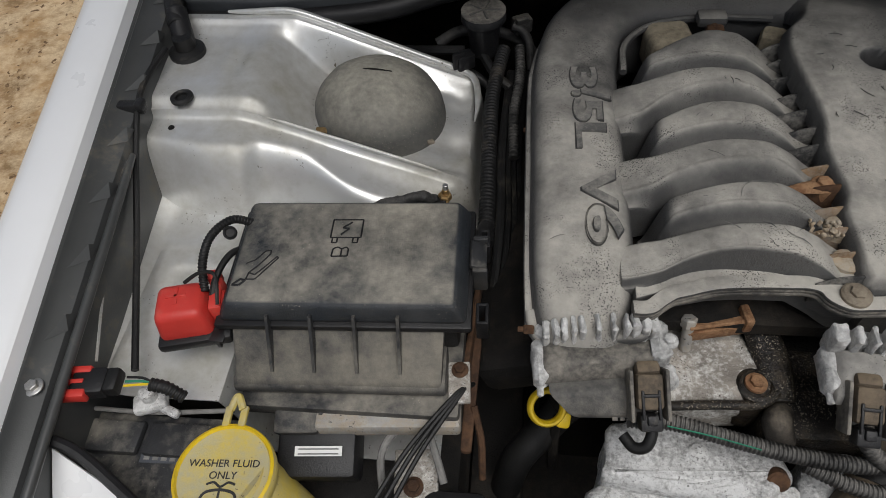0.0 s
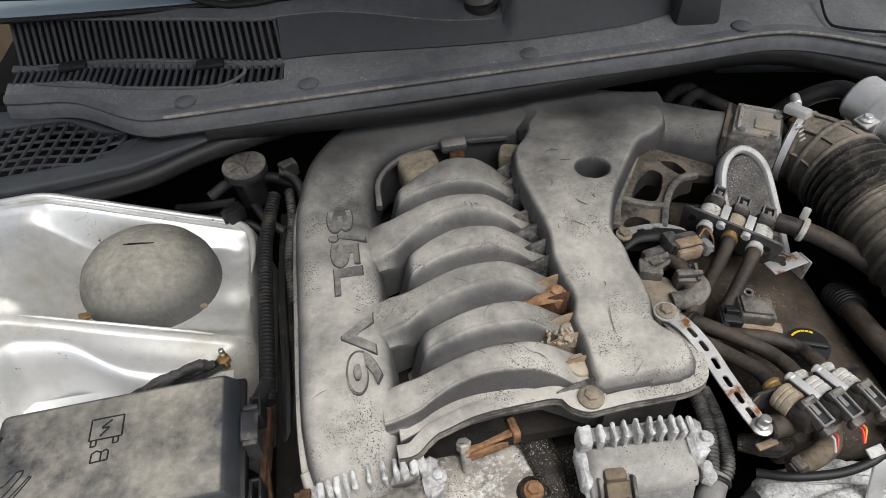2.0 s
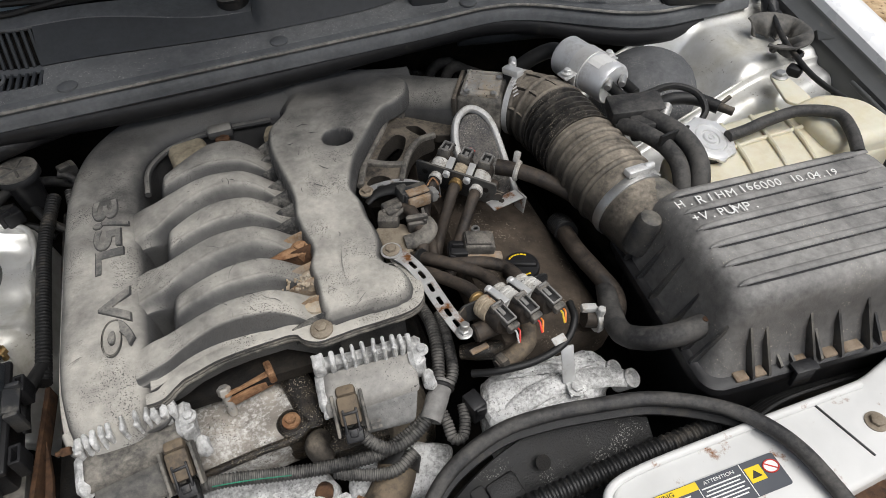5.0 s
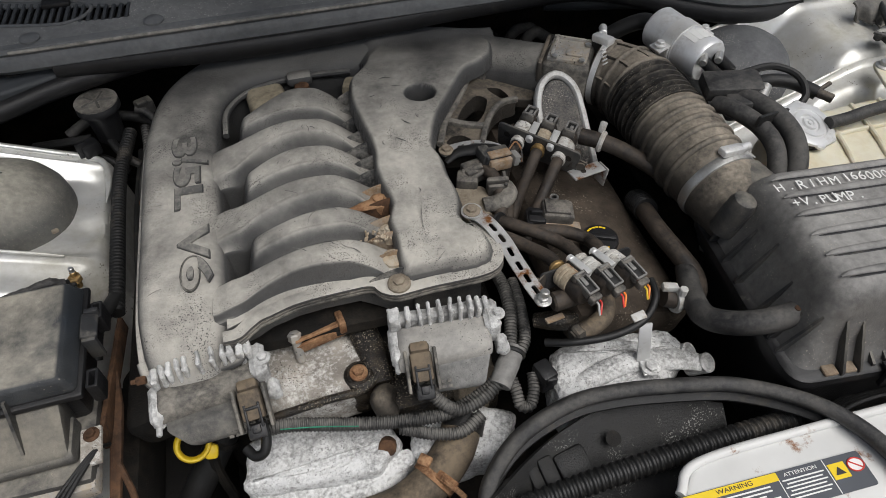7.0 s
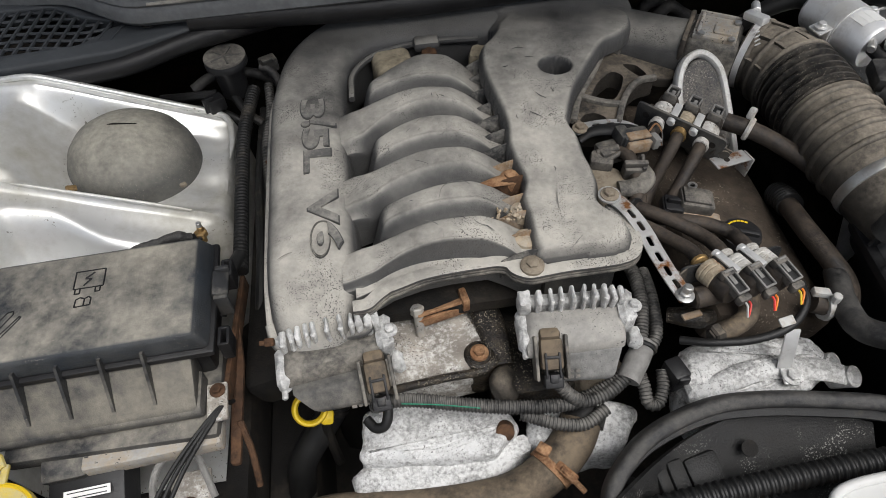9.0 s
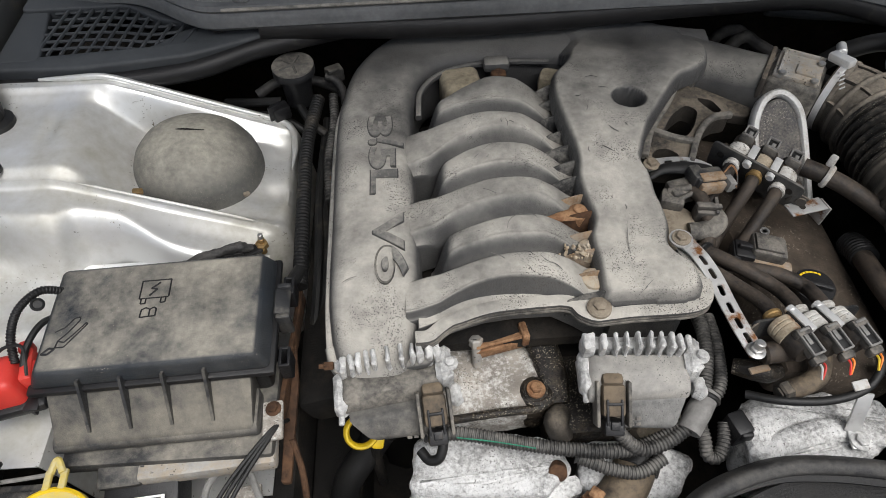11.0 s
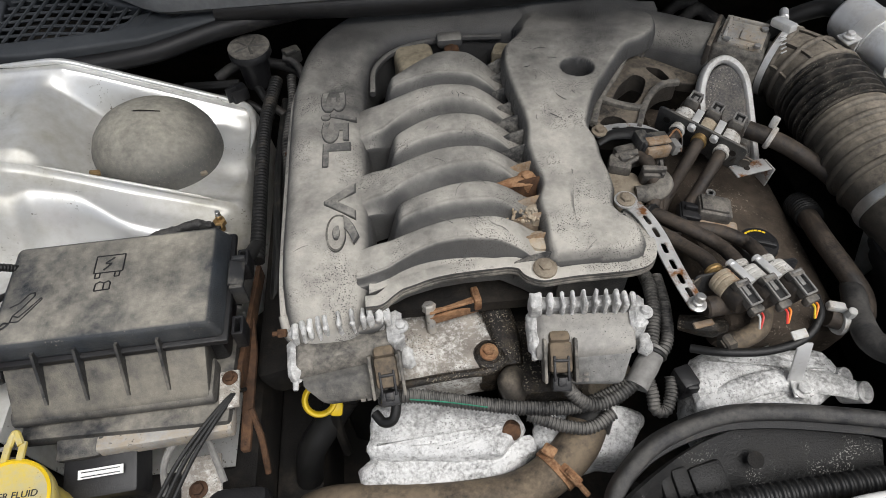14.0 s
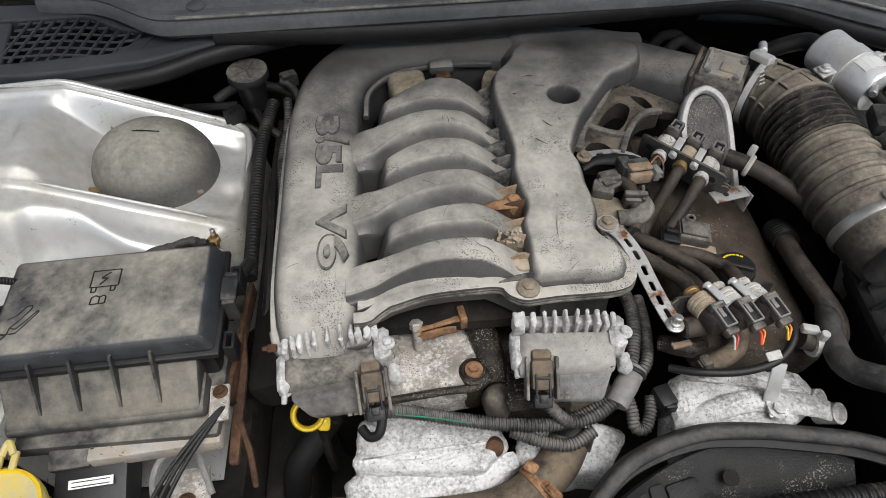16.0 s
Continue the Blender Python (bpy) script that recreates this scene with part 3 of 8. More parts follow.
def shelf(side):
    """The inner wing panel in front of the strut tower, with a pressed step."""
    def fn(u, v):
        x = -0.42 + 0.335 * u
        y = 0.212 + 0.238 * v
        inside = smooth(-0.395, -0.385, x) * smooth(0.39, 0.37, y) - 0.5 * smooth(-0.37, -0.36, x) * smooth(0.36, 0.35, y)
        z = 0.778 + 0.006 * inside + 0.014 * smooth(-0.39, -0.42, x) - 0.22 * smooth(-0.08, -0.05, x) - 0.12 * smooth(-0.275, -0.255, x) * smooth(0.36, 0.33, y)
        return Vector((flip(side, x), y, z))
    return sheet(fn, 60, 60, 0.0015)


for side in (-1, 1):
    tw = part("strut_tower", tower(side), "silver", car, "silver painted strut tower with clay stains")
    part("inner_wing", shelf(side), "silver", car)
    seam = [(x, 0.512 - 0.11 * max(0.0, x + 0.30) - 0.001) for x in [-0.29 + 0.0185 * i for i in range(11)]]
    part("folded_seam", tube([(flip(side, x), y - 0.02 * smooth(-0.11, -0.06, x), tower_z(x, y + 0.002) + 0.002 - 0.012 * smooth(-0.1, -0.06, x)) for x, y in seam], [0.0008] + [0.0024] * 9 + [0.0015], 8, 4), "silver", tw, "rolled seam edge")
    back = [(x, 0.667, tower_z(x, 0.66) + 0.003) for x in [-0.37, -0.33, -0.29, -0.25, -0.21, -0.17, -0.13, -0.095]] + [(-0.075, 0.655, 0.79), (-0.068, 0.62, 0.785), (-0.07, 0.585, 0.782)]
    part("rear_rim", tube([(flip(side, x), y, z) for x, y, z in back], [0.002] + [0.0042] * 9 + [0.001], 10, 5), "silver", tw, "rolled rear edge")
    for x, y, r in ((-0.383, 0.521, 0.0125),):
        z = tower_z(x, y)
        part("grommet", lathe([(r, 0), (r, 0.003), (r * 0.75, 0.0045), (r * 0.55, 0.003), (r * 0.5, -0.004), (0.001, -0.004)], 24,
                              pose(flip(side, x), y, z + 0.0035)), "rubber", tw, "grey rubber grommet")
    part("drain_hole", lathe([(0.0035, 0), (0.0035, 0.0008), (0.001, 0.0008)], 14, pose(flip(side, -0.392), 0.492, tower_z(-0.392, 0.492) + 0.0004)), "dark", tw)
    part("hole_plug", box((flip(side, -0.427), 0.436, 0.797), (0.012, 0.008, 0.014), 0.003), "rubber", tw)

for side in (-1, 1):
    part("tyre", lathe([(0.2, -0.1), (0.29, -0.1), (0.315, -0.075), (0.32, 0.0), (0.315, 0.075), (0.29, 0.1), (0.2, 0.1)], 40, pose(flip(side, -0.36), 0.45, 0.31, 0, 90, 0)), "rubber", car, "black front tyre")
# bulkhead, floor of the bay, front panel: closing walls, near-black as the bay's shade
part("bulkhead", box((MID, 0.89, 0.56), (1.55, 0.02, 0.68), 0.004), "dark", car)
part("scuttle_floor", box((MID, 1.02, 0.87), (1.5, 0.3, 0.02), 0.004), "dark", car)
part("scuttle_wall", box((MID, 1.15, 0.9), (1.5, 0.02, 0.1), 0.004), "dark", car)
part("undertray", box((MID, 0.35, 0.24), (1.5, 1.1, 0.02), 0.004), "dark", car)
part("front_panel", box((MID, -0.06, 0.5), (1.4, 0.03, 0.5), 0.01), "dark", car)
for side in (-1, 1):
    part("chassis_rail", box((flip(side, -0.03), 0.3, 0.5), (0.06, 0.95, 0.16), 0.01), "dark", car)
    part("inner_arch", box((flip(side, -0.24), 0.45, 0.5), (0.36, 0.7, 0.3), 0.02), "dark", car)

# ---- radiator support ----
support = thing("radiator_support", (0.7, 0.03, 0.7), "chalky white painted radiator support panel with rusty edge", "car panel")
part("crossbar", prism(rounded([(0.33, 0.035), (0.45, 0.048), (0.475, 0.077), (0.76, 0.083), (1.02, 0.15), (1.06, 0.09), (0.78, 0.0), (0.62, -0.012), (0.33, -0.012)], 0.012), 0.772, 0.80, 0.006),
     "white_paint", support)
part("step_rib", tube([(0.45, 0.052, 0.80), (0.48, 0.074, 0.801), (0.6, 0.077, 0.801), (0.75, 0.076, 0.801)], 0.0045, 10), "white_paint", support)
part("rusty_flange", prism(rounded([(0.52, 0.004), (0.72, -0.004), (0.72, -0.03), (0.52, -0.02)], 0.006), 0.765, 0.776, 0.002), "rust", support, "rusty torn front flange")
part("panel_seam", box((0.70, 0.045, 0.8005), (0.002, 0.07, 0.002), 0.0005, (0, 0, 14)), "print", support)
for p in ((0.735, 0.038), (0.83, 0.06)):
    part("support_bolt", hexhead((*p, 0.80), 0.007, 0.006), "rubber_tan", support)

sticker = thing("warning_label", (0.53, 0.035, 0.8015), "grey and yellow warning label with pictograms on the white panel", "label")
LAB = pose(0.532, 0.0325, 0.8012, 0, 0, -0.5) @ Matrix.Diagonal((0.97, 0.76, 1, 1))


def on_label(u, v, w, h, lift=0.0):
    return moved(box((u, v, lift), (w, h, 0.0005), 0.0), LAB)


part("backing", moved(prism(rounded([(-0.092, -0.021), (0.092, -0.021), (0.092, 0.021), (-0.092, 0.021)], 0.004), 0, 0.0006), LAB), "label", sticker)
part("header", on_label(-0.042, 0.0155, 0.098, 0.0095, 0.0007), "label_yellow", sticker, "yellow header band")
part("header_text", lettering("WARNING", 0.0075, 0.0001, LAB @ pose(-0.036, 0.0155, 0.0012)), "print", sticker)
part("notice_text", lettering("ATTENTION", 0.006, 0.0001, LAB @ pose(0.03, 0.015, 0.0008)), "label_white", sticker)
bars = [on_label(-0.045 + 0.004 * (i % 2), 0.007 - 0.0045 * i, 0.082 - 0.008 * (i % 3), 0.0018, 0.0006) for i in range(6)]
bars += [on_label(0.03, 0.009 - 0.0042 * i, 0.042 - 0.006 * (i % 2), 0.0016, 0.0006) for i in range(6)]
part("small_print", join(*bars), "label_white", sticker, "unreadable small print")
for u in (0.0065, 0.0545):
    part("divider", on_label(u, 0, 0.0008, 0.041, 0.0006), "label_white", sticker)
part("hazard_square", on_label(0.0645, 0.004, 0.0165, 0.0185, 0.0007), "label_yellow", sticker)
part("hazard_triangle", moved(lathe([(0.006, 0.001), (0.006, 0.0015)], 3, pose(0.0645, 0.0025, 0, 0, 0, 90)), LAB), "print", sticker)
part("ban_disc", moved(lathe([(0.0075, 0.0006), (0.0075, 0.0011)], 24, pose(0.0825, 0.006, 0)), LAB), "label_white", sticker)
part("ban_ring", moved(join(*[rod((0.0825 + 0.0078 * math.cos(a), 0.006 + 0.0078 * math.sin(a), 0.0012), (0.0825 + 0.0078 * math.cos(a + 0.3), 0.006 + 0.0078 * math.sin(a + 0.3), 0.0012), 0.0008, 6)
                             for a in [i * math.pi / 11 for i in range(22)]], rod((0.077, 0.0115, 0.0012), (0.088, 0.0005, 0.0012), 0.0008, 6)), LAB), "red", sticker)

# ---- scuttle (cowl) ----
cowl = thing("cowl_cover", (MID, 0.8, 0.9), "weathered black plastic windscreen cowl cover with slotted grille", "cowl")


def cowl_front(x):
    """y of the front edge."""
    left = 0.085 * smooth(-0.15, -0.3, x) + 0.25 * max(0.0, -0.287 - x)
    return 0.727 + left - 0.075 * smooth(0.62, 0.9, x) + 0.004 * smooth(0.5, 0.6, x)


def cowl_low(x):
    """Height of the front edge; it falls towards the far end."""
    return 0.931 - 0.026 * smooth(0.6, 0.86, x) - 0.012 * smooth(-0.2, -0.35, x)


def cowl_bend(x):
    """y at which the flat front band turns up into the inclined face."""
    return 0.794 - 0.03 * smooth(0.0, 0.315, x) + 0.034 * smooth(0.42, 0.6, x) - 0.28 * min(0.0, x + 0.02)


def cowl_rows(x):
    """The section at x: front edge, bend, top of the inclined face, strip before the glass."""
    yb = cowl_bend(x)
    high = smooth(0.288, 0.302, x) * (1 - smooth(0.62, 0.7, x))
    deep = 0.045 - 0.02 * smooth(0.05, 0.25, x)
    zt = 0.974 - 0.015 * smooth(0.05, 0.26, x) + 0.042 * high - 0.014 * smooth(0.62, 0.75, x)
    yt = yb + deep + 0.012 * high
    yg = max(yt + 0.015, 0.856 + 0.1 * (x - MID) ** 2)
    return (cowl_front(x), cowl_low(x)), (yb, cowl_low(x) + 0.0095), (yt, zt), (yg, zt + 0.009)


def cowl_strip(x0, x1, r0, r1, nx, nt, f0=0.0, f1=1.0, lift=0.0):
    """A length of the cowl between two rows of its section."""
    def fn(u, v):
        x = x0 + (x1 - x0) * u
        rows = cowl_rows(x)
        (ya, za), (yb, zb) = rows[r0], rows[r1]
        t = f0 + (f1 - f0) * v
        return Vector((x, ya + (yb - ya) * t, za + (zb - za) * t + lift))
    return sheet(fn, nx, nt, 0.003)


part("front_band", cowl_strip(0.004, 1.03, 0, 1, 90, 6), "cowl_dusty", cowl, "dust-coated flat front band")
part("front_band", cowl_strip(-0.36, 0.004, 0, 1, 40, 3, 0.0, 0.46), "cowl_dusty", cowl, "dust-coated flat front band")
part("inclined_face", cowl_strip(0.004, 0.64, 1, 2, 90, 6), "cowl", cowl, "smooth black inclined face")
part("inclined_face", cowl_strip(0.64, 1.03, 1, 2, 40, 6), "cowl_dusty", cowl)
part("rear_strip", cowl_strip(-0.36, 1.03, 2, 3, 120, 3), "cowl_strip", cowl, "grey strip in front of the glass")
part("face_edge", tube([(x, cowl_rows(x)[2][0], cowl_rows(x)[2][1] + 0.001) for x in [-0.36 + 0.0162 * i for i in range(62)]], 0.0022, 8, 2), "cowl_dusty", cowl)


def cowl_lip(u, v):
    x = -0.36 + 1.38 * u
    sec = ((0.004, 0.002), (-0.004, 0.0), (-0.007, -0.005), (-0.004, -0.009), (-0.009, -0.014), (-0.011, -0.026), (0.0, -0.036))
    k = v * 6
    i = min(5, int(k))
    a, b = sec[i], sec[i + 1]
    f = k - i
    return Vector((x, cowl_front(x) + a[0] + (b[0] - a[0]) * f, cowl_low(x) + a[1] + (b[1] - a[1]) * f))


part("front_lip", sheet(cowl_lip, 80, 12, 0.002), "cowl_strip", cowl, "dusty folded front lip")
part("lip_seal", tube([(x, cowl_front(x) - 0.0065, cowl_low(x) - 0.0035) for x in [-0.14 + 0.05 * i for i in range(23)]], 0.0022, 8, 4), "pale_line", cowl, "line of pale dust along the lip")
part("lip_skirt", tube([(x, cowl_front(x) + 0.0, cowl_low(x) - 0.04 - 0.006 * math.sin(x * 9)) for x in [-0.1 + 0.055 * i for i in range(20)]], 0.011, 10, 4, high=1.4), "plastic", cowl, "loose rubber skirt under the lip")
# the slotted grille: slats of two rows and the frame between them
nslat = 38
for i in range(nslat):
    x = -0.352 + 0.0095 * i
    (y0, z0), (y1, z1), (y2, z2), _ = cowl_rows(x)
    a, b = Vector((x + 0.0045, y1 + 0.003, z1)), Vector((x, y2, z2 - 0.001))
    c = Vector((x, y0 + (y1 - y0) * 0.45, z0 + (z1 - z0) * 0.45 - 0.0016))
    for p, q in ((a, b), (c, Vector((x + 0.004, y1 - 0.008, z1 - 0.0025)))):
        part("slat", moved(box((0, 0, (q - p).length / 2), (0.0048, 0.005, (q - p).length + 0.002), 0.001, seg=1), along(p, q)), "cowl", cowl)
part("grille_frame", cowl_strip(-0.36, 0.004, 0, 1, 40, 2, 0.86, 1.06), "cowl_strip", cowl, "strip between the two rows of slots")
# added near-black sheets, the shade seen through the slots
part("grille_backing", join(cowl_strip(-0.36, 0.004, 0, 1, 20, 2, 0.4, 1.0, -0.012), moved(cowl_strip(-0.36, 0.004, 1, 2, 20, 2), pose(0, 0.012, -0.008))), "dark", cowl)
hx = [(-0.32, 0.985), (-0.2, 0.985), (-0.13, 0.985), (-0.08, 0.99), (-0.052, 0.93), (-0.044, 0.78), (-0.05, 0.6), (-0.07, 0.43), (-0.1, 0.4), (-0.2, 0.4), (-0.32, 0.41)]
part("hatch_outline", tube([(x, cowl_rows(x)[0][0] + (cowl_bend(x) - cowl_rows(x)[0][0]) * f, cowl_low(x) + 0.0095 * f + 0.001) for x, f in hx], 0.0022, 8), "cowl_strip", cowl, "rounded hatch outline")
for x in (-0.088, -0.27):
    part("hatch_latch", box((x, cowl_bend(x) - 0.008, cowl_low(x) + 0.011), (0.036, 0.018, 0.008), 0.003), "plastic", cowl, "black hatch latch")
for x, y in ((0.034, 0.741), (0.588, 0.738), (-0.115, 0.738), (0.31, 0.742)):
    part("push_pin", lathe([(0.0125, -0.001), (0.0125, 0.0012), (0.0095, 0.003), (0.001, 0.0036)], 22, pose(x, y, cowl_low(x) + 0.003)), "cowl_strip", cowl, "round push pin")
part("access_panel_line", tube([(0.711, 0.772, 0.941), (0.701, 0.73, 0.93), (0.713, 0.712, 0.927), (0.78, 0.69, 0.922), (0.84, 0.678, 0.917), (0.866, 0.68, 0.916), (0.876, 0.70, 0.917)], 0.0018, 6), "dark", cowl)
part("access_tab", box((0.783, 0.692, 0.924), (0.032, 0.01, 0.006), 0.002, (0, 0, -14)), "plastic", cowl)
part("raised_box", box((0.54, 0.8, 0.955), (0.062, 0.1, 0.05), 0.01, (0, 0, -6), taper=(0.85, 0.9)), "cowl", cowl)

side_grille = thing("side_cowl_grille", (-0.27, 0.74, 0.88), "dusty black plastic side grille with a mesh of openings", "grille")


outline = rounded([(-0.43, 0.68), (-0.32, 0.678), (-0.19, 0.695), (-0.10, 0.735), (0.02, 0.762), (0.02, 0.785), (-0.17, 0.775), (-0.23, 0.785), (-0.28, 0.825), (-0.42, 0.845)], 0.014)


def band(x0, x1, y0, y1):
    return box(((x0 + x1) / 2, (y0 + y1) / 2, 0.8855 + 0.05 * ((y0 + y1) / 2 - 0.7)), (x1 - x0, y1 - y0, 0.004), 0.001, (2.9, 0, 0))


part("front_rim", prism(rounded([(-0.43, 0.676), (-0.32, 0.673), (-0.19, 0.688), (-0.10, 0.722), (0.02, 0.75), (0.02, 0.785), (-0.12, 0.77), (-0.205, 0.745), (-0.235, 0.713), (-0.378, 0.703), (-0.43, 0.703)], 0.01), 0.868, 0.889, 0.005), "cowl", side_grille)
part("rear_rim", prism(rounded([(-0.43, 0.80), (-0.29, 0.802), (-0.24, 0.765), (-0.2, 0.752), (-0.13, 0.772), (-0.23, 0.80), (-0.28, 0.835), (-0.43, 0.845)], 0.01), 0.872, 0.894, 0.004), "cowl", side_grille)
part("outer_rim", prism(rounded([(-0.43, 0.69), (-0.372, 0.69), (-0.395, 0.815), (-0.43, 0.815)], 0.008), 0.868, 0.8895, 0.004), "cowl", side_grille)
# added near-black plate, the shade behind the mesh openings
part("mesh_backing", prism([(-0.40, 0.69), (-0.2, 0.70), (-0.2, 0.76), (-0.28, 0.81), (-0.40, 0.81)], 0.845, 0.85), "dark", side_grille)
for i in range(12):
    x = -0.378 + 0.0165 * i
    top = 0.806 - 0.62 * max(0.0, x + 0.285)
    part("mesh_rib", rod((x - 0.006, 0.704, 0.8865), (x + 0.012, max(0.74, top), 0.8895), 0.0024, 6), "cowl", side_grille)
for i in range(6):
    y = 0.718 + 0.0165 * i
    xe = -0.21 if y < 0.76 else -0.21 - 1.25 * (y - 0.76)
    part("mesh_bar", tube([(-0.385, y, 0.8865), (-0.32, y, 0.887), (-0.285, y - 0.004, 0.887), (min(-0.24, xe), y - 0.012, 0.887), (xe + 0.005, y - 0.008, 0.887)], 0.0022, 6, 4), "cowl", side_grille)
part("grille_screw", lathe([(0.011, 0), (0.011, 0.002), (0.008, 0.002), (0.007, 0.005), (0.001, 0.0055)], 18, pose(-0.155, 0.742, 0.889)), "plastic", side_grille)
part("lower_skirt", tube([(-0.43, 0.677, 0.862), (-0.32, 0.674, 0.862), (-0.19, 0.69, 0.865), (-0.10, 0.722, 0.872), (0.05, 0.748, 0.882), (0.2, 0.735, 0.888)], 0.014, 10), "plastic", side_grille, "dusty lower skirt")

screen = thing("windscreen", (MID, 1.2, 0.96), "curved windscreen glass with the grey sky's reflection put into its colour", "windscreen")
GLASS = lambda x: 0.87 + 0.1 * (x - MID) ** 2
part("pane", sheet(lambda u, v: Vector((-0.4 + 1.43 * u, GLASS(-0.4 + 1.43 * u) + 0.85 * v, 0.9815 + 0.42 * v)), 24, 8, 0.005), "glass", screen)
part("edge_seal", tube([(-0.4 + 0.143 * i, GLASS(-0.4 + 0.143 * i) - 0.003, 0.982) for i in range(11)], 0.004, 8), "rubber", screen)
# unseen near-black panel, added as the cabin's shade behind the glass
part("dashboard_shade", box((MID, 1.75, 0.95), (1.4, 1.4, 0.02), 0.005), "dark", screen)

wiper = thing("wiper_arm", (0.264, 0.835, 0.95), "black wiper arm with pivot nut resting over the cowl", "wiper")
part("arm", tube([(0.264, 0.826, 0.978), (0.236, 0.842, 0.99), (0.205, 0.853, 0.997), (0.172, 0.858, 1.001), (0.0, 0.886, 1.013), (-0.175, 0.905, 1.03), (-0.5, 0.93, 1.06)], [0.014, 0.012, 0.0115, 0.0115, 0.0105, 0.0095, 0.008], 16, wide=1.1, high=0.7, square=0.55), "plastic", wiper, angle=30)
part("pivot_cap", lathe([(0.0195, 0), (0.0195, 0.014), (0.0175, 0.019), (0.013, 0.022), (0.006, 0.0235), (0.001, 0.024)], 30, pose(0.264, 0.826, 0.97)), "pivot", wiper, "dusty round pivot cap")
part("pivot_base", lathe([(0.024, 0), (0.022, 0.02), (0.018, 0.022)], 20, pose(0.266, 0.824, 0.95)), "rubber", wiper)
part("blade", tube([(0.1, 0.862, 0.99), (-0.1, 0.885, 1.0), (-0.5, 0.91, 1.03)], 0.005, 8), "rubber", wiper)
part("blade_frame", tube([(0.06, 0.866, 0.992), (-0.055, 0.866, 0.986), (-0.13, 0.892, 1.005), (-0.2, 0.9, 1.02)], 0.0045, 8, 3), "rubber", wiper)

# ---- closed side cowl of the other side ----
side_cowl = thing("side_cowl_cover", (0.88, 0.74, 0.87), "weathered black plastic cowl end cover with dusty skirt", "cowl")
part("panel", prism(rounded([(2 * MID - x, y) for x, y in ((-0.43, 0.85), (-0.2, 0.835), (0.02, 0.8), (0.02, 0.765), (-0.1, 0.742), (-0.19, 0.702), (-0.32, 0.682), (-0.43, 0.68))], 0.01), 0.845, 0.866, 0.005), "cowl", side_cowl)
part("skirt", tube([(2 * MID - x, y, z) for x, y, z in ((-0.43, 0.69, 0.845), (-0.32, 0.688, 0.845), (-0.19, 0.705, 0.85), (-0.1, 0.735, 0.862), (0.05, 0.755, 0.872))], 0.011, 12, high=1.3), "cowl", side_cowl, "dusty lower skirt")
part("hinge_cover", box((0.925, 0.672, 0.915), (0.1, 0.06, 0.03), 0.01, (0, 0, -14), taper=(0.9, 0.7), seg=3), "plastic", side_cowl, "black hinge cover")
part("cover_screw", lathe([(0.009, 0), (0.009, 0.002), (0.006, 0.004), (0.001, 0.0045)], 16, pose(0.84, 0.705, 0.866)), "plastic", side_cowl)

bonnet = thing("bonnet", (MID, 1.0, 1.06), "open silver bonnet with dark lining held up by gas struts", "bonnet")
BON = pose(MID, 0.88, 1.15, -47, 0, 0)
part("skin", moved(sheet(lambda u, v: Vector(((u - 0.5) * (1.42 - 0.12 * v), -0.98 * v, 0.02 + 0.03 * (1 - (2 * u - 1) ** 2) - 0.03 * v * v)), 16, 12, 0.004), BON), "silver_outer", bonnet)
part("lining", moved(sheet(lambda u, v: Vector(((u - 0.5) * (1.3 - 0.12 * v), -0.03 - 0.9 * v, 0.0 + 0.025 * (1 - (2 * u - 1) ** 2) - 0.03 * v * v)), 12, 10, 0.008), BON), "rubber", bonnet, "black sound lining")


# ---- intake manifold ----
mani = thing("intake_manifold", (0.18, 0.5, 0.72), "dusty grey plastic V6 intake manifold with curved runners and moulded lettering", "engine part")
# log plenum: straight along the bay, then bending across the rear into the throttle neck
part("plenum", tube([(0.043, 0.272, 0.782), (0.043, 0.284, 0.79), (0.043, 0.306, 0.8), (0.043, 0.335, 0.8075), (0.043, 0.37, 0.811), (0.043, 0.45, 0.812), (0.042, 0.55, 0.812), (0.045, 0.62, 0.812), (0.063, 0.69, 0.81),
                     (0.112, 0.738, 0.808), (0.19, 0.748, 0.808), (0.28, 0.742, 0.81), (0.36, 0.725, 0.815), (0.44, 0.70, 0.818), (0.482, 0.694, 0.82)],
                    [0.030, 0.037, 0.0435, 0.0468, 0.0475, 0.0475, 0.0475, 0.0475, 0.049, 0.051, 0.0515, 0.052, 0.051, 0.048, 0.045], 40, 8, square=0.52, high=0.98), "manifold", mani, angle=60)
part("side_seam", tube([(-0.002, 0.284, 0.812), (-0.003, 0.34, 0.826), (-0.0035, 0.45, 0.829), (-0.0035, 0.56, 0.829), (0.0, 0.625, 0.829), (0.02, 0.695, 0.827), (0.075, 0.757, 0.824), (0.15, 0.794, 0.82)], [0.004, 0.0055, 0.006, 0.006, 0.006, 0.006, 0.005, 0.003], 10, 8, high=0.7), "manifold", mani, "raised moulding seam")
part("front_lip", tube([(-0.002, 0.296, 0.822), (0.004, 0.28, 0.812), (0.018, 0.272, 0.81), (0.045, 0.277, 0.815), (0.072, 0.276, 0.818), (0.09, 0.274, 0.826), (0.1, 0.284, 0.835)], [0.005, 0.007, 0.0075, 0.0075, 0.007, 0.007, 0.006], 12, 6, high=0.7), "manifold", mani, "tan dusted front lip")


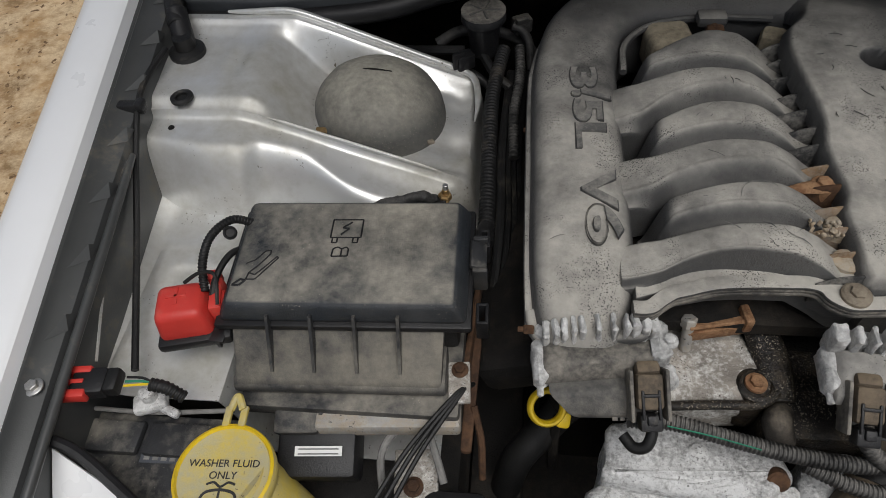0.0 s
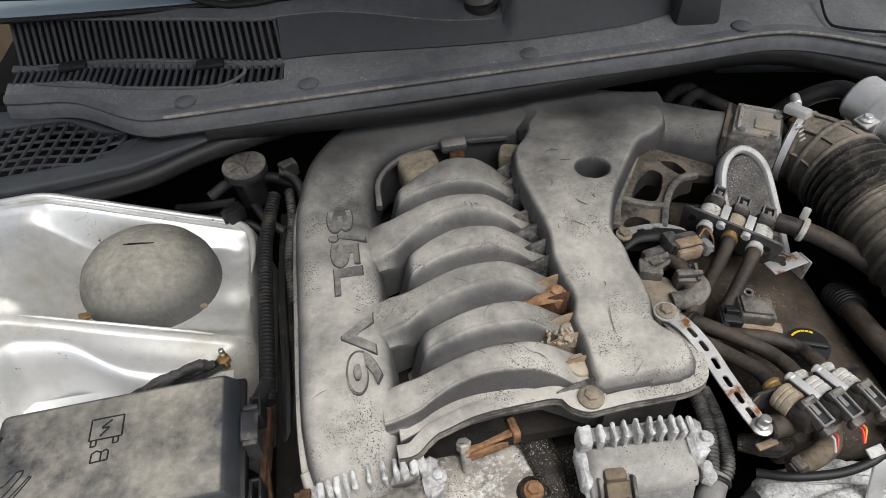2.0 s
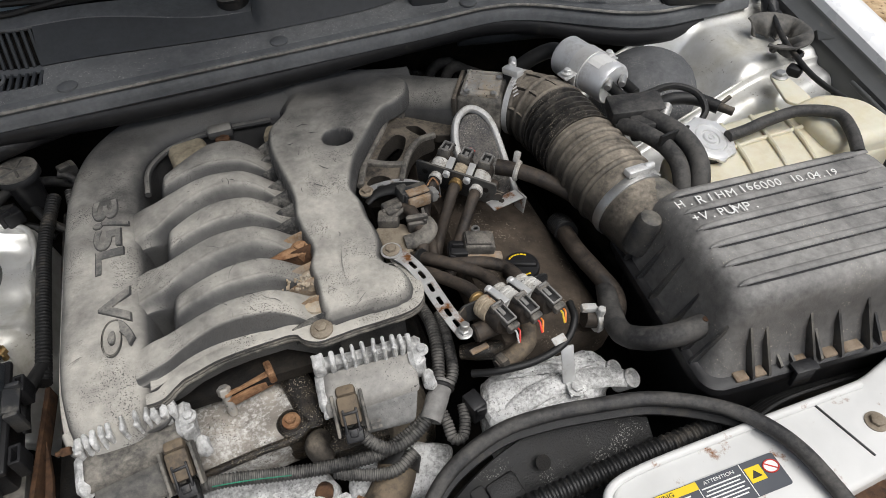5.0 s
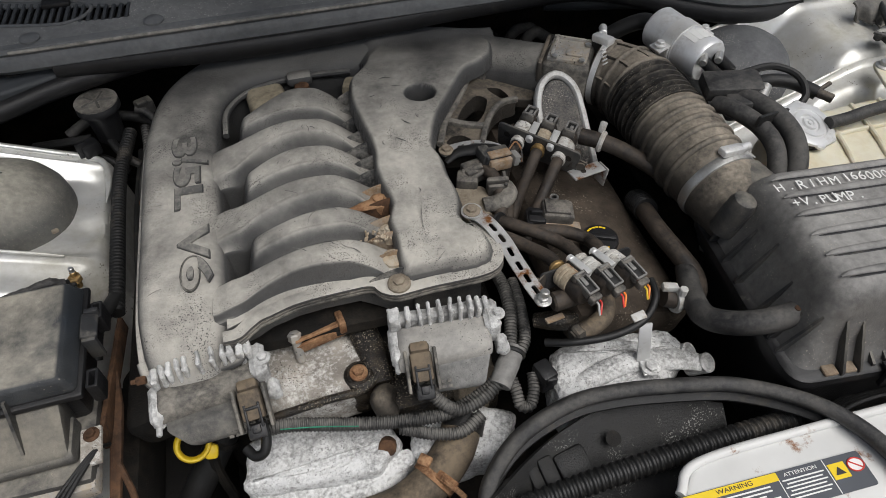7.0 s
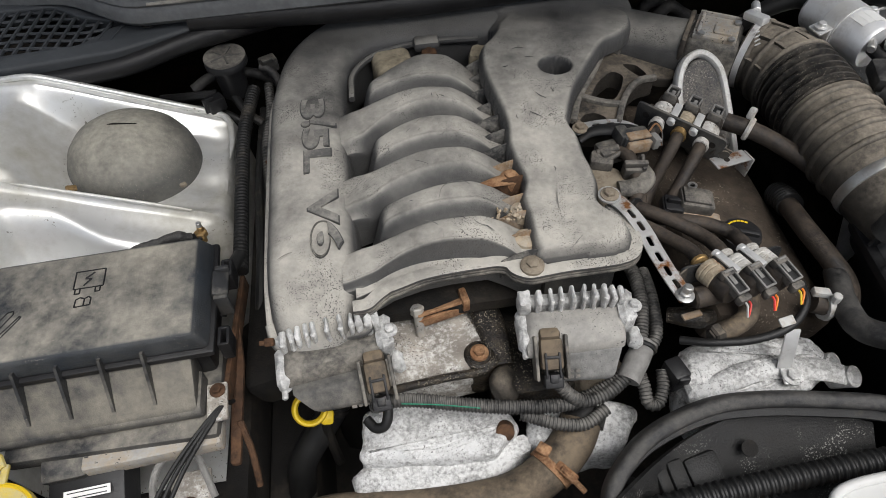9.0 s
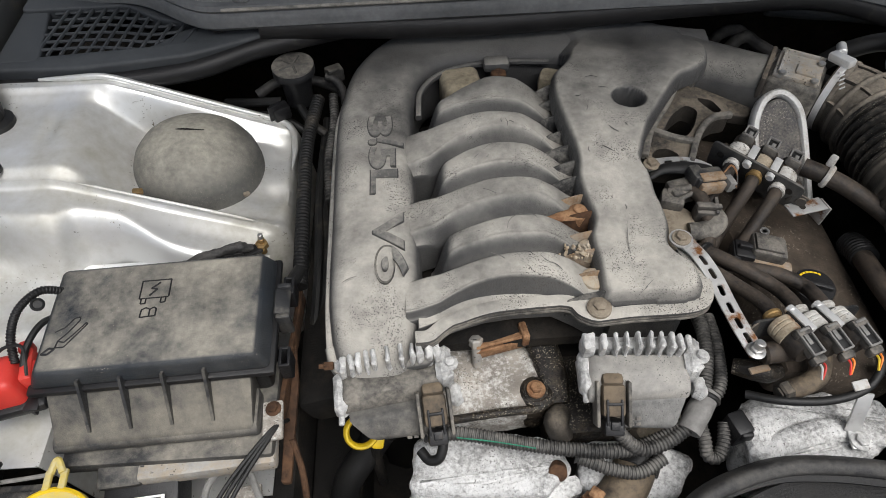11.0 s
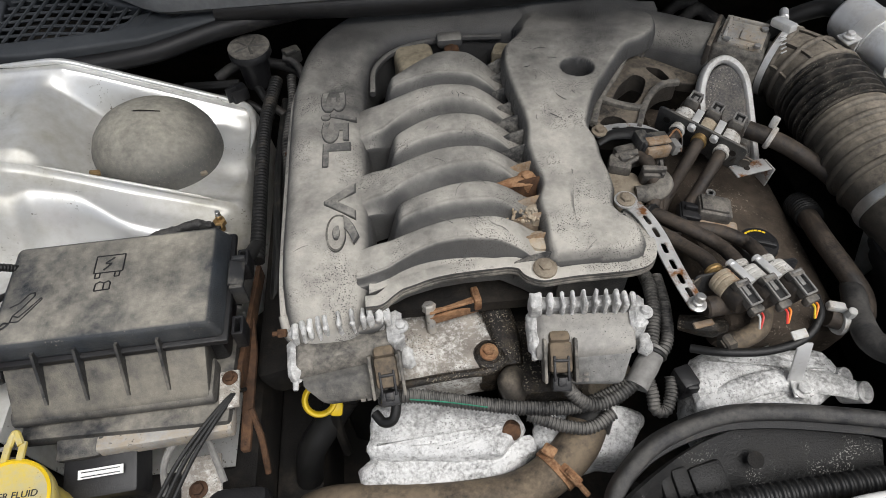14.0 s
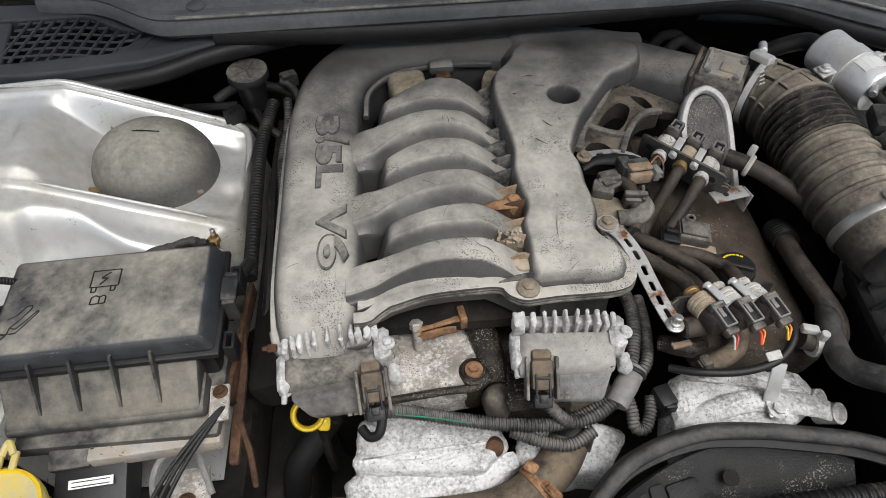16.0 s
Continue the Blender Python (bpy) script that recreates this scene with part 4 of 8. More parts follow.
def cover_shell():
    """The moulded cover: a low cushion with a wavy edge, rising to the rear, with a bolt well."""
    ring = rounded([(0.262, 0.306), (0.2605, 0.327), (0.263, 0.352), (0.2605, 0.386), (0.2705, 0.408), (0.264, 0.436), (0.2615, 0.462), (0.266, 0.486), (0.2635, 0.515), (0.257, 0.552), (0.2545, 0.588),
                    (0.26, 0.628), (0.276, 0.648), (0.29, 0.672), (0.27, 0.74), (0.3, 0.775), (0.42, 0.77), (0.478, 0.742), (0.476, 0.705), (0.468, 0.662), (0.458, 0.634), (0.44, 0.62), (0.412, 0.606),
                    (0.383, 0.566), (0.357, 0.528), (0.338, 0.482), (0.345, 0.462), (0.345, 0.438), (0.349, 0.416), (0.349, 0.392), (0.341, 0.371), (0.346, 0.358), (0.359, 0.348), (0.3635, 0.323), (0.357, 0.308), (0.34, 0.3035)], 0.01, 5)
    P = np.array(ring)
    Q = np.roll(P, -1, axis=0)
    st = 0.0022
    xs, ys = np.arange(0.245, 0.49, st), np.arange(0.278, 0.785, st)
    X, Y = np.meshgrid(xs, ys, indexing="ij")
    best = np.full(X.shape, 9.0)
    near = np.zeros(X.shape + (2,))
    inside = np.zeros(X.shape, bool)
    for p, q in zip(P, Q):
        d = q - p
        t = np.clip(((X - p[0]) * d[0] + (Y - p[1]) * d[1]) / max(1e-12, d @ d), 0, 1)
        px, py = p[0] + t * d[0], p[1] + t * d[1]
        r = np.hypot(X - px, Y - py)
        m = r < best
        best[m] = r[m]
        near[m] = np.stack((px[m], py[m]), -1)
        if p[1] != q[1]:
            cross = ((p[1] > Y) != (q[1] > Y)) & (X < (q[0] - p[0]) * (Y - p[1]) / (q[1] - p[1]) + p[0])
            inside ^= cross
    bm = bmesh.new()
    grid = {}

    def height(x, y, d):
        z = 0.8615 + 0.02 * smooth(0.36, 0.57, y) - 0.014 * smooth(0.61, 0.73, y) + 0.003 * smooth(0.30, 0.34, y) * (1 - smooth(0.36, 0.42, y))
        w = 0.0085 + 0.007 * smooth(0.34, 0.3, y) + 0.04 * smooth(0.67, 0.72, y)
        e = min(1.0, d / w)
        z -= (0.0125 + 0.012 * smooth(0.67, 0.72, y)) * (1 - math.sin(e * math.pi / 2)) ** 1.15
        q = Vector((x, y, 0))
        z += 0.0012 * noise.noise(q * 28) + 0.0004 * noise.noise(q * 90)
        h = math.hypot(x - 0.344, (y - 0.576) * 1.03)
        z -= 0.0055 * math.exp(-((x - 0.346) ** 2 + (y - 0.586) ** 2) / 0.0009)
        z -= 0.036 * smooth(0.0205, 0.015, h)
        return z

    for i in range(len(xs)):
        for j in range(len(ys)):
            if inside[i, j]:
                x, y = X[i, j], Y[i, j]
                grid[i, j] = bm.verts.new((x, y, height(x, y, best[i, j])))
            elif best[i, j] < st * 1.5:
                x, y = near[i, j]
                grid[i, j] = bm.verts.new((x, y, height(x, y, 0.0) - 0.012))
    for i in range(len(xs) - 1):
        for j in range(len(ys) - 1):
            c = [grid.get(k) for k in ((i, j), (i + 1, j), (i + 1, j + 1), (i, j + 1))]
            if all(c):
                bm.faces.new(c)
    return bm


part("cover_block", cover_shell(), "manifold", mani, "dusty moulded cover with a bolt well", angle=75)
part("cover_base", prism([(0.272, 0.30), (0.27, 0.40), (0.275, 0.5), (0.268, 0.6), (0.3, 0.68), (0.3, 0.74), (0.46, 0.72), (0.455, 0.645), (0.425, 0.62), (0.37, 0.57), (0.335, 0.49), (0.338, 0.38), (0.345, 0.305)], 0.79, 0.832), "plastic_dusty", mani)
# near-black floor puts the shade of the runner slots into colour
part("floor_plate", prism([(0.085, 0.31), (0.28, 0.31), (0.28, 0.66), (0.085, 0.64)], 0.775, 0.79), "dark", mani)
# flange along the front, with its seam
FL = [(0.082, 0.2855), (0.095, 0.2865), (0.105, 0.2945), (0.115, 0.3015), (0.124, 0.3045), (0.151, 0.3125), (0.18, 0.3155), (0.208, 0.3165), (0.225, 0.3165), (0.2365, 0.3125), (0.2425, 0.3035), (0.2535, 0.2975), (0.267, 0.298),
      (0.29, 0.2995), (0.32, 0.2995), (0.345, 0.3005), (0.36, 0.3065), (0.3665, 0.322), (0.365, 0.345), (0.356, 0.372)]
part("flange", tube([(x, y, 0.8478) for x, y in FL], 0.0066, 12, high=0.27, square=0.35), "manifold", mani, "tan dusted flange rim", angle=50)
part("flange_gasket", tube([(x, y + 0.0012, 0.843) for x, y in FL], 0.0056, 12, high=0.85, square=0.35), "letter_dark", mani, "dark seam of the flange", angle=50)
part("flange_middle", tube([(x, y, 0.8437) for x, y in FL], 0.0066, 12, high=0.18, square=0.35), "casing_tan", mani, angle=50)
part("flange_lower", tube([(x, y, 0.8393) for x, y in FL], 0.007, 12, high=0.26, square=0.35), "casing_tan", mani, angle=50)
part("front_skirt", prism([(0.085, 0.296), (0.124, 0.31), (0.151, 0.317), (0.18, 0.32), (0.226, 0.32), (0.246, 0.306), (0.34, 0.305), (0.34, 0.35), (0.085, 0.35)], 0.815, 0.846, 0.002), "manifold", mani)


CREASE = (((0.1, 0.303), (0.125, 0.315), (0.153, 0.323), (0.181, 0.324), (0.209, 0.321), (0.232, 0.313), (0.275, 0.304)),
          ((0.1, 0.350), (0.13, 0.359), (0.159, 0.365), (0.188, 0.367), (0.217, 0.365), (0.231, 0.363), (0.275, 0.355)),
          ((0.1, 0.389), (0.11, 0.394), (0.134, 0.405), (0.171, 0.413), (0.202, 0.416), (0.225, 0.412), (0.275, 0.402)),
          ((0.1, 0.452), (0.118, 0.456), (0.14, 0.464), (0.172, 0.470), (0.203, 0.470), (0.225, 0.465), (0.275, 0.452)),
          ((0.1, 0.490), (0.111, 0.497), (0.131, 0.511), (0.158, 0.522), (0.185, 0.526), (0.211, 0.522), (0.275, 0.498)),
          ((0.1, 0.560), (0.115, 0.568), (0.15, 0.578), (0.185, 0.580), (0.218, 0.573), (0.231, 0.566), (0.275, 0.550)),
          ((0.1, 0.603), (0.115, 0.607), (0.15, 0.628), (0.189, 0.647), (0.227, 0.636), (0.245, 0.622), (0.275, 0.604)))


def crease(k, x):
    """y of the crease in front of runner k, at x."""
    c = CREASE[k]
    if x <= c[0][0]:
        return c[0][1]
    for (x0, y0), (x1, y1) in zip(c, c[1:]):
        if x <= x1:
            return y0 + (y1 - y0) * (x - x0) / (x1 - x0)
    return c[-1][1]


def crest(x, joined):
    """Height of a runner's crown along its length; joined runners leave the plenum at its own height."""
    z = 0.857 + 0.0105 * smooth(0.095, 0.185, x) - 0.013 * smooth(0.212, 0.252, x) - 0.014 * smooth(0.236, 0.27, x) - 0.007 * smooth(0.098, 0.074, x)
    return z if joined else z - 0.05 * smooth(0.126, 0.1, x) ** 1.5


def runner(k):
    """One curved runner from the plenum to the block: a broad crown, a rolled rear edge and a rounded front flank."""
    joined = k % 2 == 0
    x0, x1 = (0.074, 0.275) if joined else (0.1, 0.275)
    deep = 0.025 if joined else 0.0195
    wide = 0.028 if joined else 0.0215

    def fn(u, v):
        x = x0 + (x1 - x0) * u
        yf = crease(k, x) + 0.4 * (crease(k, x - 0.008) + crease(k, x + 0.008) - 2 * crease(k, x))
        yr = crease(k + 1, x) + 0.4 * (crease(k + 1, x - 0.008) + crease(k + 1, x + 0.008) - 2 * crease(k + 1, x))
        end = 1 - 0.55 * smooth(0.225, 0.262, x)
        w = wide * (0.75 + 0.25 * smooth(0.1, 0.14, x)) * end + 0.003
        f = deep * (0.35 + 0.65 * smooth(0.085, 0.125, x)) * (1 if k else 1.05)
        z = crest(x, joined)
        if k == 0:
            yf -= 0.003
            w *= 0.62
        if v < 0.16:
            t = v / 0.16
            return Vector((x, yf + 0.007, z - 0.055 + (0.055 - f) * t))
        if v < 0.56:
            t = (v - 0.16) / 0.4
            return Vector((x, yf + 0.007 + (w - 0.007) * t, z - f * (1 - math.sin(t * math.pi / 2) ** 0.9) - 0.0012 * math.sin(t * math.pi * 2)))
        if v < 0.84:
            t = (v - 0.56) / 0.28
            return Vector((x, yf + w + (yr - 0.004 - yf - w) * t, z + 0.0013 * math.sin(t * math.pi) + 0.0006 * noise.noise(Vector((x * 40, yf * 40 + t, k)))))
        t = (v - 0.84) / 0.16
        return Vector((x, yr - 0.004 + 0.008 * math.sin(t * math.pi / 2), z - 0.034 * (1 - math.cos(t * math.pi / 2))))
    return sheet(fn, 56, 50)


for k in range(6):
    part("runner", runner(k), "manifold", mani, angle=70)


def web(y, lean, h0, h1, thick):
    """A tapered fin that climbs from a runner's end into the cover's side."""
    bm = bmesh.new()
    rows = []
    for i in range(8):
        t = i / 7
        x = 0.229 + 0.047 * t
        yy = y + lean * t * t + 0.002 * math.sin(5 * t)
        top = h0 + (h1 - h0) * smooth(0, 1, t) + 0.003 * math.sin(t * math.pi)
        w = 0.001 + (thick - 0.001) * t
        rows.append([bm.verts.new(c) for c in ((x, yy - w * 1.6, top - 0.026), (x, yy - w, top - 0.004), (x, yy - w * 0.3, top), (x, yy + w * 0.3, top - 0.0003), (x, yy + w, top - 0.005), (x, yy + w * 1.6, top - 0.026))])
    for a, b in zip(rows, rows[1:]):
        for c in range(5):
            bm.faces.new((a[c], a[c + 1], b[c + 1], b[c]))
    bm.faces.new(rows[-1])
    bm.faces.new(rows[0][::-1])
    return bm


# webs between the runner ends and the block, two to a runner
for i in range(13):
    k, half = divmod(i, 2)
    ya, yb = (crease(k, 0.255), crease(k + 1, 0.255)) if k < 6 else (0.612, 0.66)
    y = ya + (yb - ya) * (0.12 if half == 0 else 0.6)
    part("web", web(y, 0.009, 0.8515 - 0.001 * half, 0.8565 + 0.0008 * i, 0.0042), "rust" if i == 4 else "clay" if i in (1, 2, 3, 5) else "web_grey", mani)
# moulded letters and the long smears of bare plastic beside them
LETTERS = (("3", 0.036, 0.064, 0.552, 0.586), (".", 0.037, 0.046, 0.538, 0.547), ("5", 0.038, 0.067, 0.499, 0.533), ("L", 0.040, 0.069, 0.461, 0.496),
           ("V", 0.043, 0.074, 0.383, 0.431), ("6", 0.046, 0.077, 0.343, 0.388), ("/", 0.047, 0.076, 0.533, 0.548))
for txt, x0, x1, y0, y1 in LETTERS:
    part("letter", letter_to(txt, x0, x1, y0, y1, 0.8588, 0.0016), "letter", mani, "moulded mark " + txt if txt not in "./" else "moulded stop and slash")
    # larger dark letter underneath paints the shade round the raised mark
    part("letter_edge", letter_to(txt, x0 - 0.0013, x1 + 0.0013, y0 - 0.0013, y1 + 0.0013, 0.8578, 0.0014), "letter_dark", mani)
for x, y in ((0.2575, 0.304),):
    part("mount_bush", lathe([(0.0118, 0), (0.0118, 0.004), (0.0098, 0.0055), (0.0085, 0.0046), (0.001, 0.0046)], 28, pose(x, y, 0.8485)), "rubber_tan", mani, "tan dusted rubber bush")
    part("mount_bolt", hexhead((x, y, 0.853), 0.0062, 0.0045), "rubber_tan", mani, "dull flanged bolt")
part("mount_ear", prism(rounded([(0.236, 0.33), (0.243, 0.303), (0.252, 0.2935), (0.264, 0.2935), (0.274, 0.303), (0.272, 0.33)], 0.01), 0.838, 0.8495, 0.004), "manifold", mani)
part("rust_bolt", join(hexhead((0.2595, 0.4225, 0.8545), 0.0066, 0.006), lathe([(0.011, -0.012), (0.011, 0.0), (0.009, 0.0012)], 16, pose(0.2595, 0.4225, 0.8545))), "rust_light", mani, "rusty bolt in its boss")
part("rust_streak", tube([(0.256, 0.42, 0.8535), (0.242, 0.4175, 0.8545), (0.23, 0.415, 0.8545), (0.216, 0.4145, 0.855)], [0.0085, 0.007, 0.005, 0.0015], 10, high=0.45), "rust_light", mani, "orange rust streak")
for i in range(34):
    part("clay_clod", box((random.uniform(0.229, 0.262), 0.3675 + random.uniform(-0.008, 0.010), 0.8565 + random.uniform(-0.002, 0.002)), (random.uniform(0.002, 0.006), random.uniform(0.002, 0.005), random.uniform(0.0015, 0.003)), 0.0012, (40 * i, 25 * i, 10 * i), 1), "clay_pale", mani)
for x, y in ((0.259, 0.338), (0.262, 0.375)):
    part("clay_crust", lathe([(0.013, -0.008), (0.012, 0.0), (0.008, 0.0018), (0.004, 0.0012), (0.001, 0.002)], 14, pose(x, y, 0.8525)), "clay_pale", mani, "dried clay round a stud")
# scratches in the dust
for x, y, z, l, a, c in ((0.299, 0.372, 0.8655, 0.034, 82, 0.001), (0.325, 0.326, 0.8635, 0.05, 24, 0.005), (0.31, 0.318, 0.8628, 0.03, 30, 0.002), (0.327, 0.485, 0.8745, 0.014, 8, 0.001), (0.323, 0.479, 0.874, 0.012, 60, 0.001),
                        (0.19, 0.402, 0.8695, 0.03, 42, 0.006), (0.205, 0.408, 0.869, 0.016, -20, 0.003), (0.168, 0.352, 0.868, 0.03, -58, 0.006), (0.215, 0.352, 0.869, 0.018, -40, -0.002), (0.222, 0.344, 0.868, 0.014, -50, 0.001), (0.175, 0.516, 0.8683, 0.018, 30, 0.002),
                        (0.02, 0.349, 0.8588, 0.016, 25, 0.001), (0.012, 0.568, 0.8588, 0.012, 50, 0.0), (0.345, 0.352, 0.864, 0.012, -20, 0.001)):
    d = Vector((math.cos(radians(a)), math.sin(radians(a)), 0)) * l / 2
    n = Vector((-d.y, d.x, 0)).normalized() * c
    o = Vector((x, y, z))
    part("scratch", tube([o - d, o - d * 0.3 + n, o + d * 0.4 + n, o + d], [0.0002, 0.0005, 0.0005, 0.0002], 5, 5, high=0.5), "letter", mani, "dark scratch in the dust")
for i in range(24):
    on_cover = i % 2 == 0
    x, y = (random.uniform(0.275, 0.33), random.uniform(0.33, 0.62)) if on_cover else (random.uniform(0.15, 0.205), random.choice([0.345, 0.36, 0.398, 0.452, 0.505, 0.558]) + random.uniform(-0.004, 0.004))
    z = 0.8625 + 0.02 * smooth(0.36, 0.57, y) if on_cover else crest(x, True)
    a, l = random.uniform(0, math.pi), random.uniform(0.004, 0.016)
    d = Vector((math.cos(a), math.sin(a), 0)) * l / 2
    n = Vector((-d.y, d.x, 0)) * random.uniform(-0.4, 0.4)
    o = Vector((x, y, z + 0.0008))
    part("scratch", tube([o - d, o + n, o + d], [0.0002, 0.00038, 0.0002], 5, 4, high=1.6), "letter_dark", mani)
part("rear_window_rim", tube([(0.096, 0.60, 0.842), (0.101, 0.648, 0.844), (0.135, 0.684, 0.845), (0.2, 0.697, 0.846), (0.27, 0.69, 0.848)], 0.0042, 8), "manifold", mani)
part("window_stub", box((0.153, 0.666, 0.825), (0.052, 0.05, 0.05), 0.01, (0, 0, 8), seg=3), "window_tan", mani, "tan stained runner end")
part("window_corner", box((0.27, 0.668, 0.832), (0.03, 0.03, 0.03), 0.008, (0, 0, -20)), "window_tan", mani)
part("sensor_stub", join(box((0.201, 0.662, 0.848), (0.02, 0.014, 0.02), 0.004), rod((0.201, 0.668, 0.845), (0.203, 0.69, 0.852), 0.008)), "rust", mani, "rust stained bolt boss")
part("rear_boss", box((0.2, 0.684, 0.854), (0.034, 0.022, 0.014), 0.005), "manifold", mani)
# the throttle neck
part("neck", tube([(0.44, 0.69, 0.822), (0.48, 0.668, 0.824), (0.515, 0.637, 0.832), (0.54, 0.614, 0.842)], [0.046, 0.044, 0.042, 0.04], 28, 6, square=0.8), "manifold", mani)
# open bracket frame between cover and throttle
def pierced(outline, holes, z, thick):
    """A moulded plate of that outline with openings through it."""
    bm = bmesh.new()
    loops = []
    for pts in [outline] + holes:
        vs = [bm.verts.new((x, y, z)) for x, y in pts]
        loops += [bm.edges.new((vs[i], vs[(i + 1) % len(vs)])) for i in range(len(vs))]
    bmesh.ops.triangle_fill(bm, use_beauty=True, edges=loops)
    bmesh.ops.recalc_face_normals(bm, faces=bm.faces[:])
    if bm.faces and sum(f.normal.z for f in bm.faces) < 0:
        bmesh.ops.reverse_faces(bm, faces=bm.faces[:])
    out = bmesh.ops.extrude_face_region(bm, geom=bm.faces[:])
    bmesh.ops.translate(bm, verts=[v for v in out["geom"] if isinstance(v, bmesh.types.BMVert)], vec=(0, 0, -thick))
    return bm


part("bracket_frame", pierced(rounded([(0.426, 0.637), (0.396, 0.588), (0.369, 0.549), (0.35, 0.504), (0.4, 0.489), (0.417, 0.525), (0.431, 0.547), (0.449, 0.562), (0.472, 0.566), (0.474, 0.589), (0.452, 0.613)], 0.008),
                              [rounded([(0.424, 0.592), (0.436, 0.58), (0.424, 0.553), (0.408, 0.533), (0.382, 0.543), (0.4, 0.573)], 0.012), rounded([(0.36, 0.507), (0.368, 0.517), (0.383, 0.517), (0.392, 0.506), (0.389, 0.499), (0.362, 0.503)], 0.006),
                               rounded([(0.44, 0.604), (0.458, 0.598), (0.465, 0.576), (0.454, 0.574), (0.444, 0.592)], 0.006)], 0.847, 0.024), "web_brown", mani, "brown dusted open bracket frame", angle=30)
part("bracket_rim", tube([(0.426, 0.634, 0.849), (0.397, 0.587, 0.8485), (0.37, 0.548, 0.848), (0.352, 0.506, 0.8475)], 0.0042, 10, square=0.6), "casing_tan", mani)
part("bracket_rim", tube([(0.401, 0.491, 0.848), (0.417, 0.525, 0.8485), (0.432, 0.548, 0.849), (0.45, 0.564, 0.849), (0.472, 0.568, 0.848)], 0.004, 10, square=0.6), "casing_tan", mani)
part("bracket_bar", tube([(0.372, 0.547, 0.848), (0.392, 0.533, 0.8485), (0.414, 0.525, 0.848)], 0.0045, 10, square=0.6), "casing_tan", mani)
part("upper_web", prism(rounded([(0.44, 0.634), (0.458, 0.644), (0.52, 0.618), (0.5, 0.572), (0.476, 0.58), (0.474, 0.6), (0.455, 0.618)], 0.006), 0.825, 0.838, 0.003), "web_brown", mani)
part("upper_rim", tube([(0.436, 0.632, 0.84), (0.458, 0.643, 0.842), (0.49, 0.632, 0.842), (0.521, 0.616, 0.84)], 0.0045, 10, square=0.6), "casing_tan", mani)
part("bracket_web", prism(rounded([(0.355, 0.498), (0.418, 0.485), (0.424, 0.5), (0.36, 0.515)], 0.006), 0.815, 0.835, 0.003), "web_brown", mani)

# ---- engine block and covers below ----
engine = thing("engine_block", (0.2, 0.4, 0.4), "grimy engine block with corroded aluminium timing covers", "engine")
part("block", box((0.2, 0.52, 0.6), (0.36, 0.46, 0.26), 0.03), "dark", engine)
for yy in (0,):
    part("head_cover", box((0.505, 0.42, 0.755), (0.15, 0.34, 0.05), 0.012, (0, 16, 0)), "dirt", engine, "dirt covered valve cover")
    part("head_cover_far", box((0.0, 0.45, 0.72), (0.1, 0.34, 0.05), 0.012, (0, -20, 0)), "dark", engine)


def rough_cast(pts, z0, z1, r, amp, slope=0.0, cuts=5):
    """A cast cover: a rounded plate with a lumpy skin."""
    bm = prism(pts, z0, z1, r, 3, slope)
    bmesh.ops.triangulate(bm, faces=bm.faces[:])
    bmesh.ops.subdivide_edges(bm, edges=[e for e in bm.edges if e.calc_length() > 0.012], cuts=cuts, use_grid_fill=True)
    bm.normal_update()
    for v in bm.verts:
        v.co += v.normal * amp * (noise.noise(v.co * 60) + 0.5 * noise.noise(v.co * 170))
    return bm


part("timing_cover", rough_cast(rounded([(0.085, 0.262), (0.12, 0.246), (0.205, 0.255), (0.222, 0.275), (0.205, 0.32), (0.17, 0.36), (0.095, 0.36)], 0.012), 0.70, 0.758, 0.012, 0.003), "alu_brown", engine, "corroded aluminium upper timing cover")
part("cover_bolt_boss", lathe([(0.0165, -0.05), (0.0165, 0.004), (0.0135, 0.006), (0.0125, 0.004), (0.008, 0.004)], 24, pose(0.2, 0.267, 0.755)), "oily", engine, "oily black bolt boss")
part("cover_bolt", join(hexhead((0.2, 0.268, 0.761), 0.0062, 0.006), lathe([(0.0098, 0), (0.0098, 0.0012), (0.006, 0.0016)], 20, pose(0.2, 0.268, 0.7595))), "rust_light", engine, "rusty hexagon bolt")
part("cover_rib", tube([(0.222, 0.256, 0.75), (0.22, 0.285, 0.758), (0.21, 0.33, 0.766), (0.2, 0.375, 0.768)], [0.013, 0.016, 0.016, 0.014], 14, high=0.5), "oily", engine, "oily black rib")
part("cover_edge", tube([(0.1, 0.243, 0.752), (0.16, 0.247, 0.756), (0.2, 0.25, 0.755), (0.219, 0.262, 0.755)], 0.0045, 10), "oily", engine)
part("lifting_bracket", join(box((0.168, 0.318, 0.785), (0.056, 0.024, 0.004), 0.0015, (-30, -4, 10)), box((0.168, 0.309, 0.776), (0.054, 0.004, 0.014), 0.0015, (0, -4, 10)), box((0.192, 0.318, 0.788), (0.008, 0.02, 0.018), 0.002, (0, 0, 10))), "rust_light", engine, "rusty lifting bracket")
part("bracket_stud", join(rod((0.143, 0.300, 0.758), (0.142, 0.312, 0.79), 0.0052), rod((0.142, 0.309, 0.784), (0.1418, 0.313, 0.7935), 0.0075, 6)), "alu_dusty", engine, "dull stud and nut")
part("lower_cover", rough_cast(rounded([(0.066, 0.186), (0.074, 0.236), (0.108, 0.25), (0.175, 0.238), (0.215, 0.228), (0.232, 0.2), (0.2, 0.172), (0.14, 0.176)], 0.008), 0.66, 0.729, 0.009, 0.003), "alu_flaky", engine, "white corroded aluminium cover")
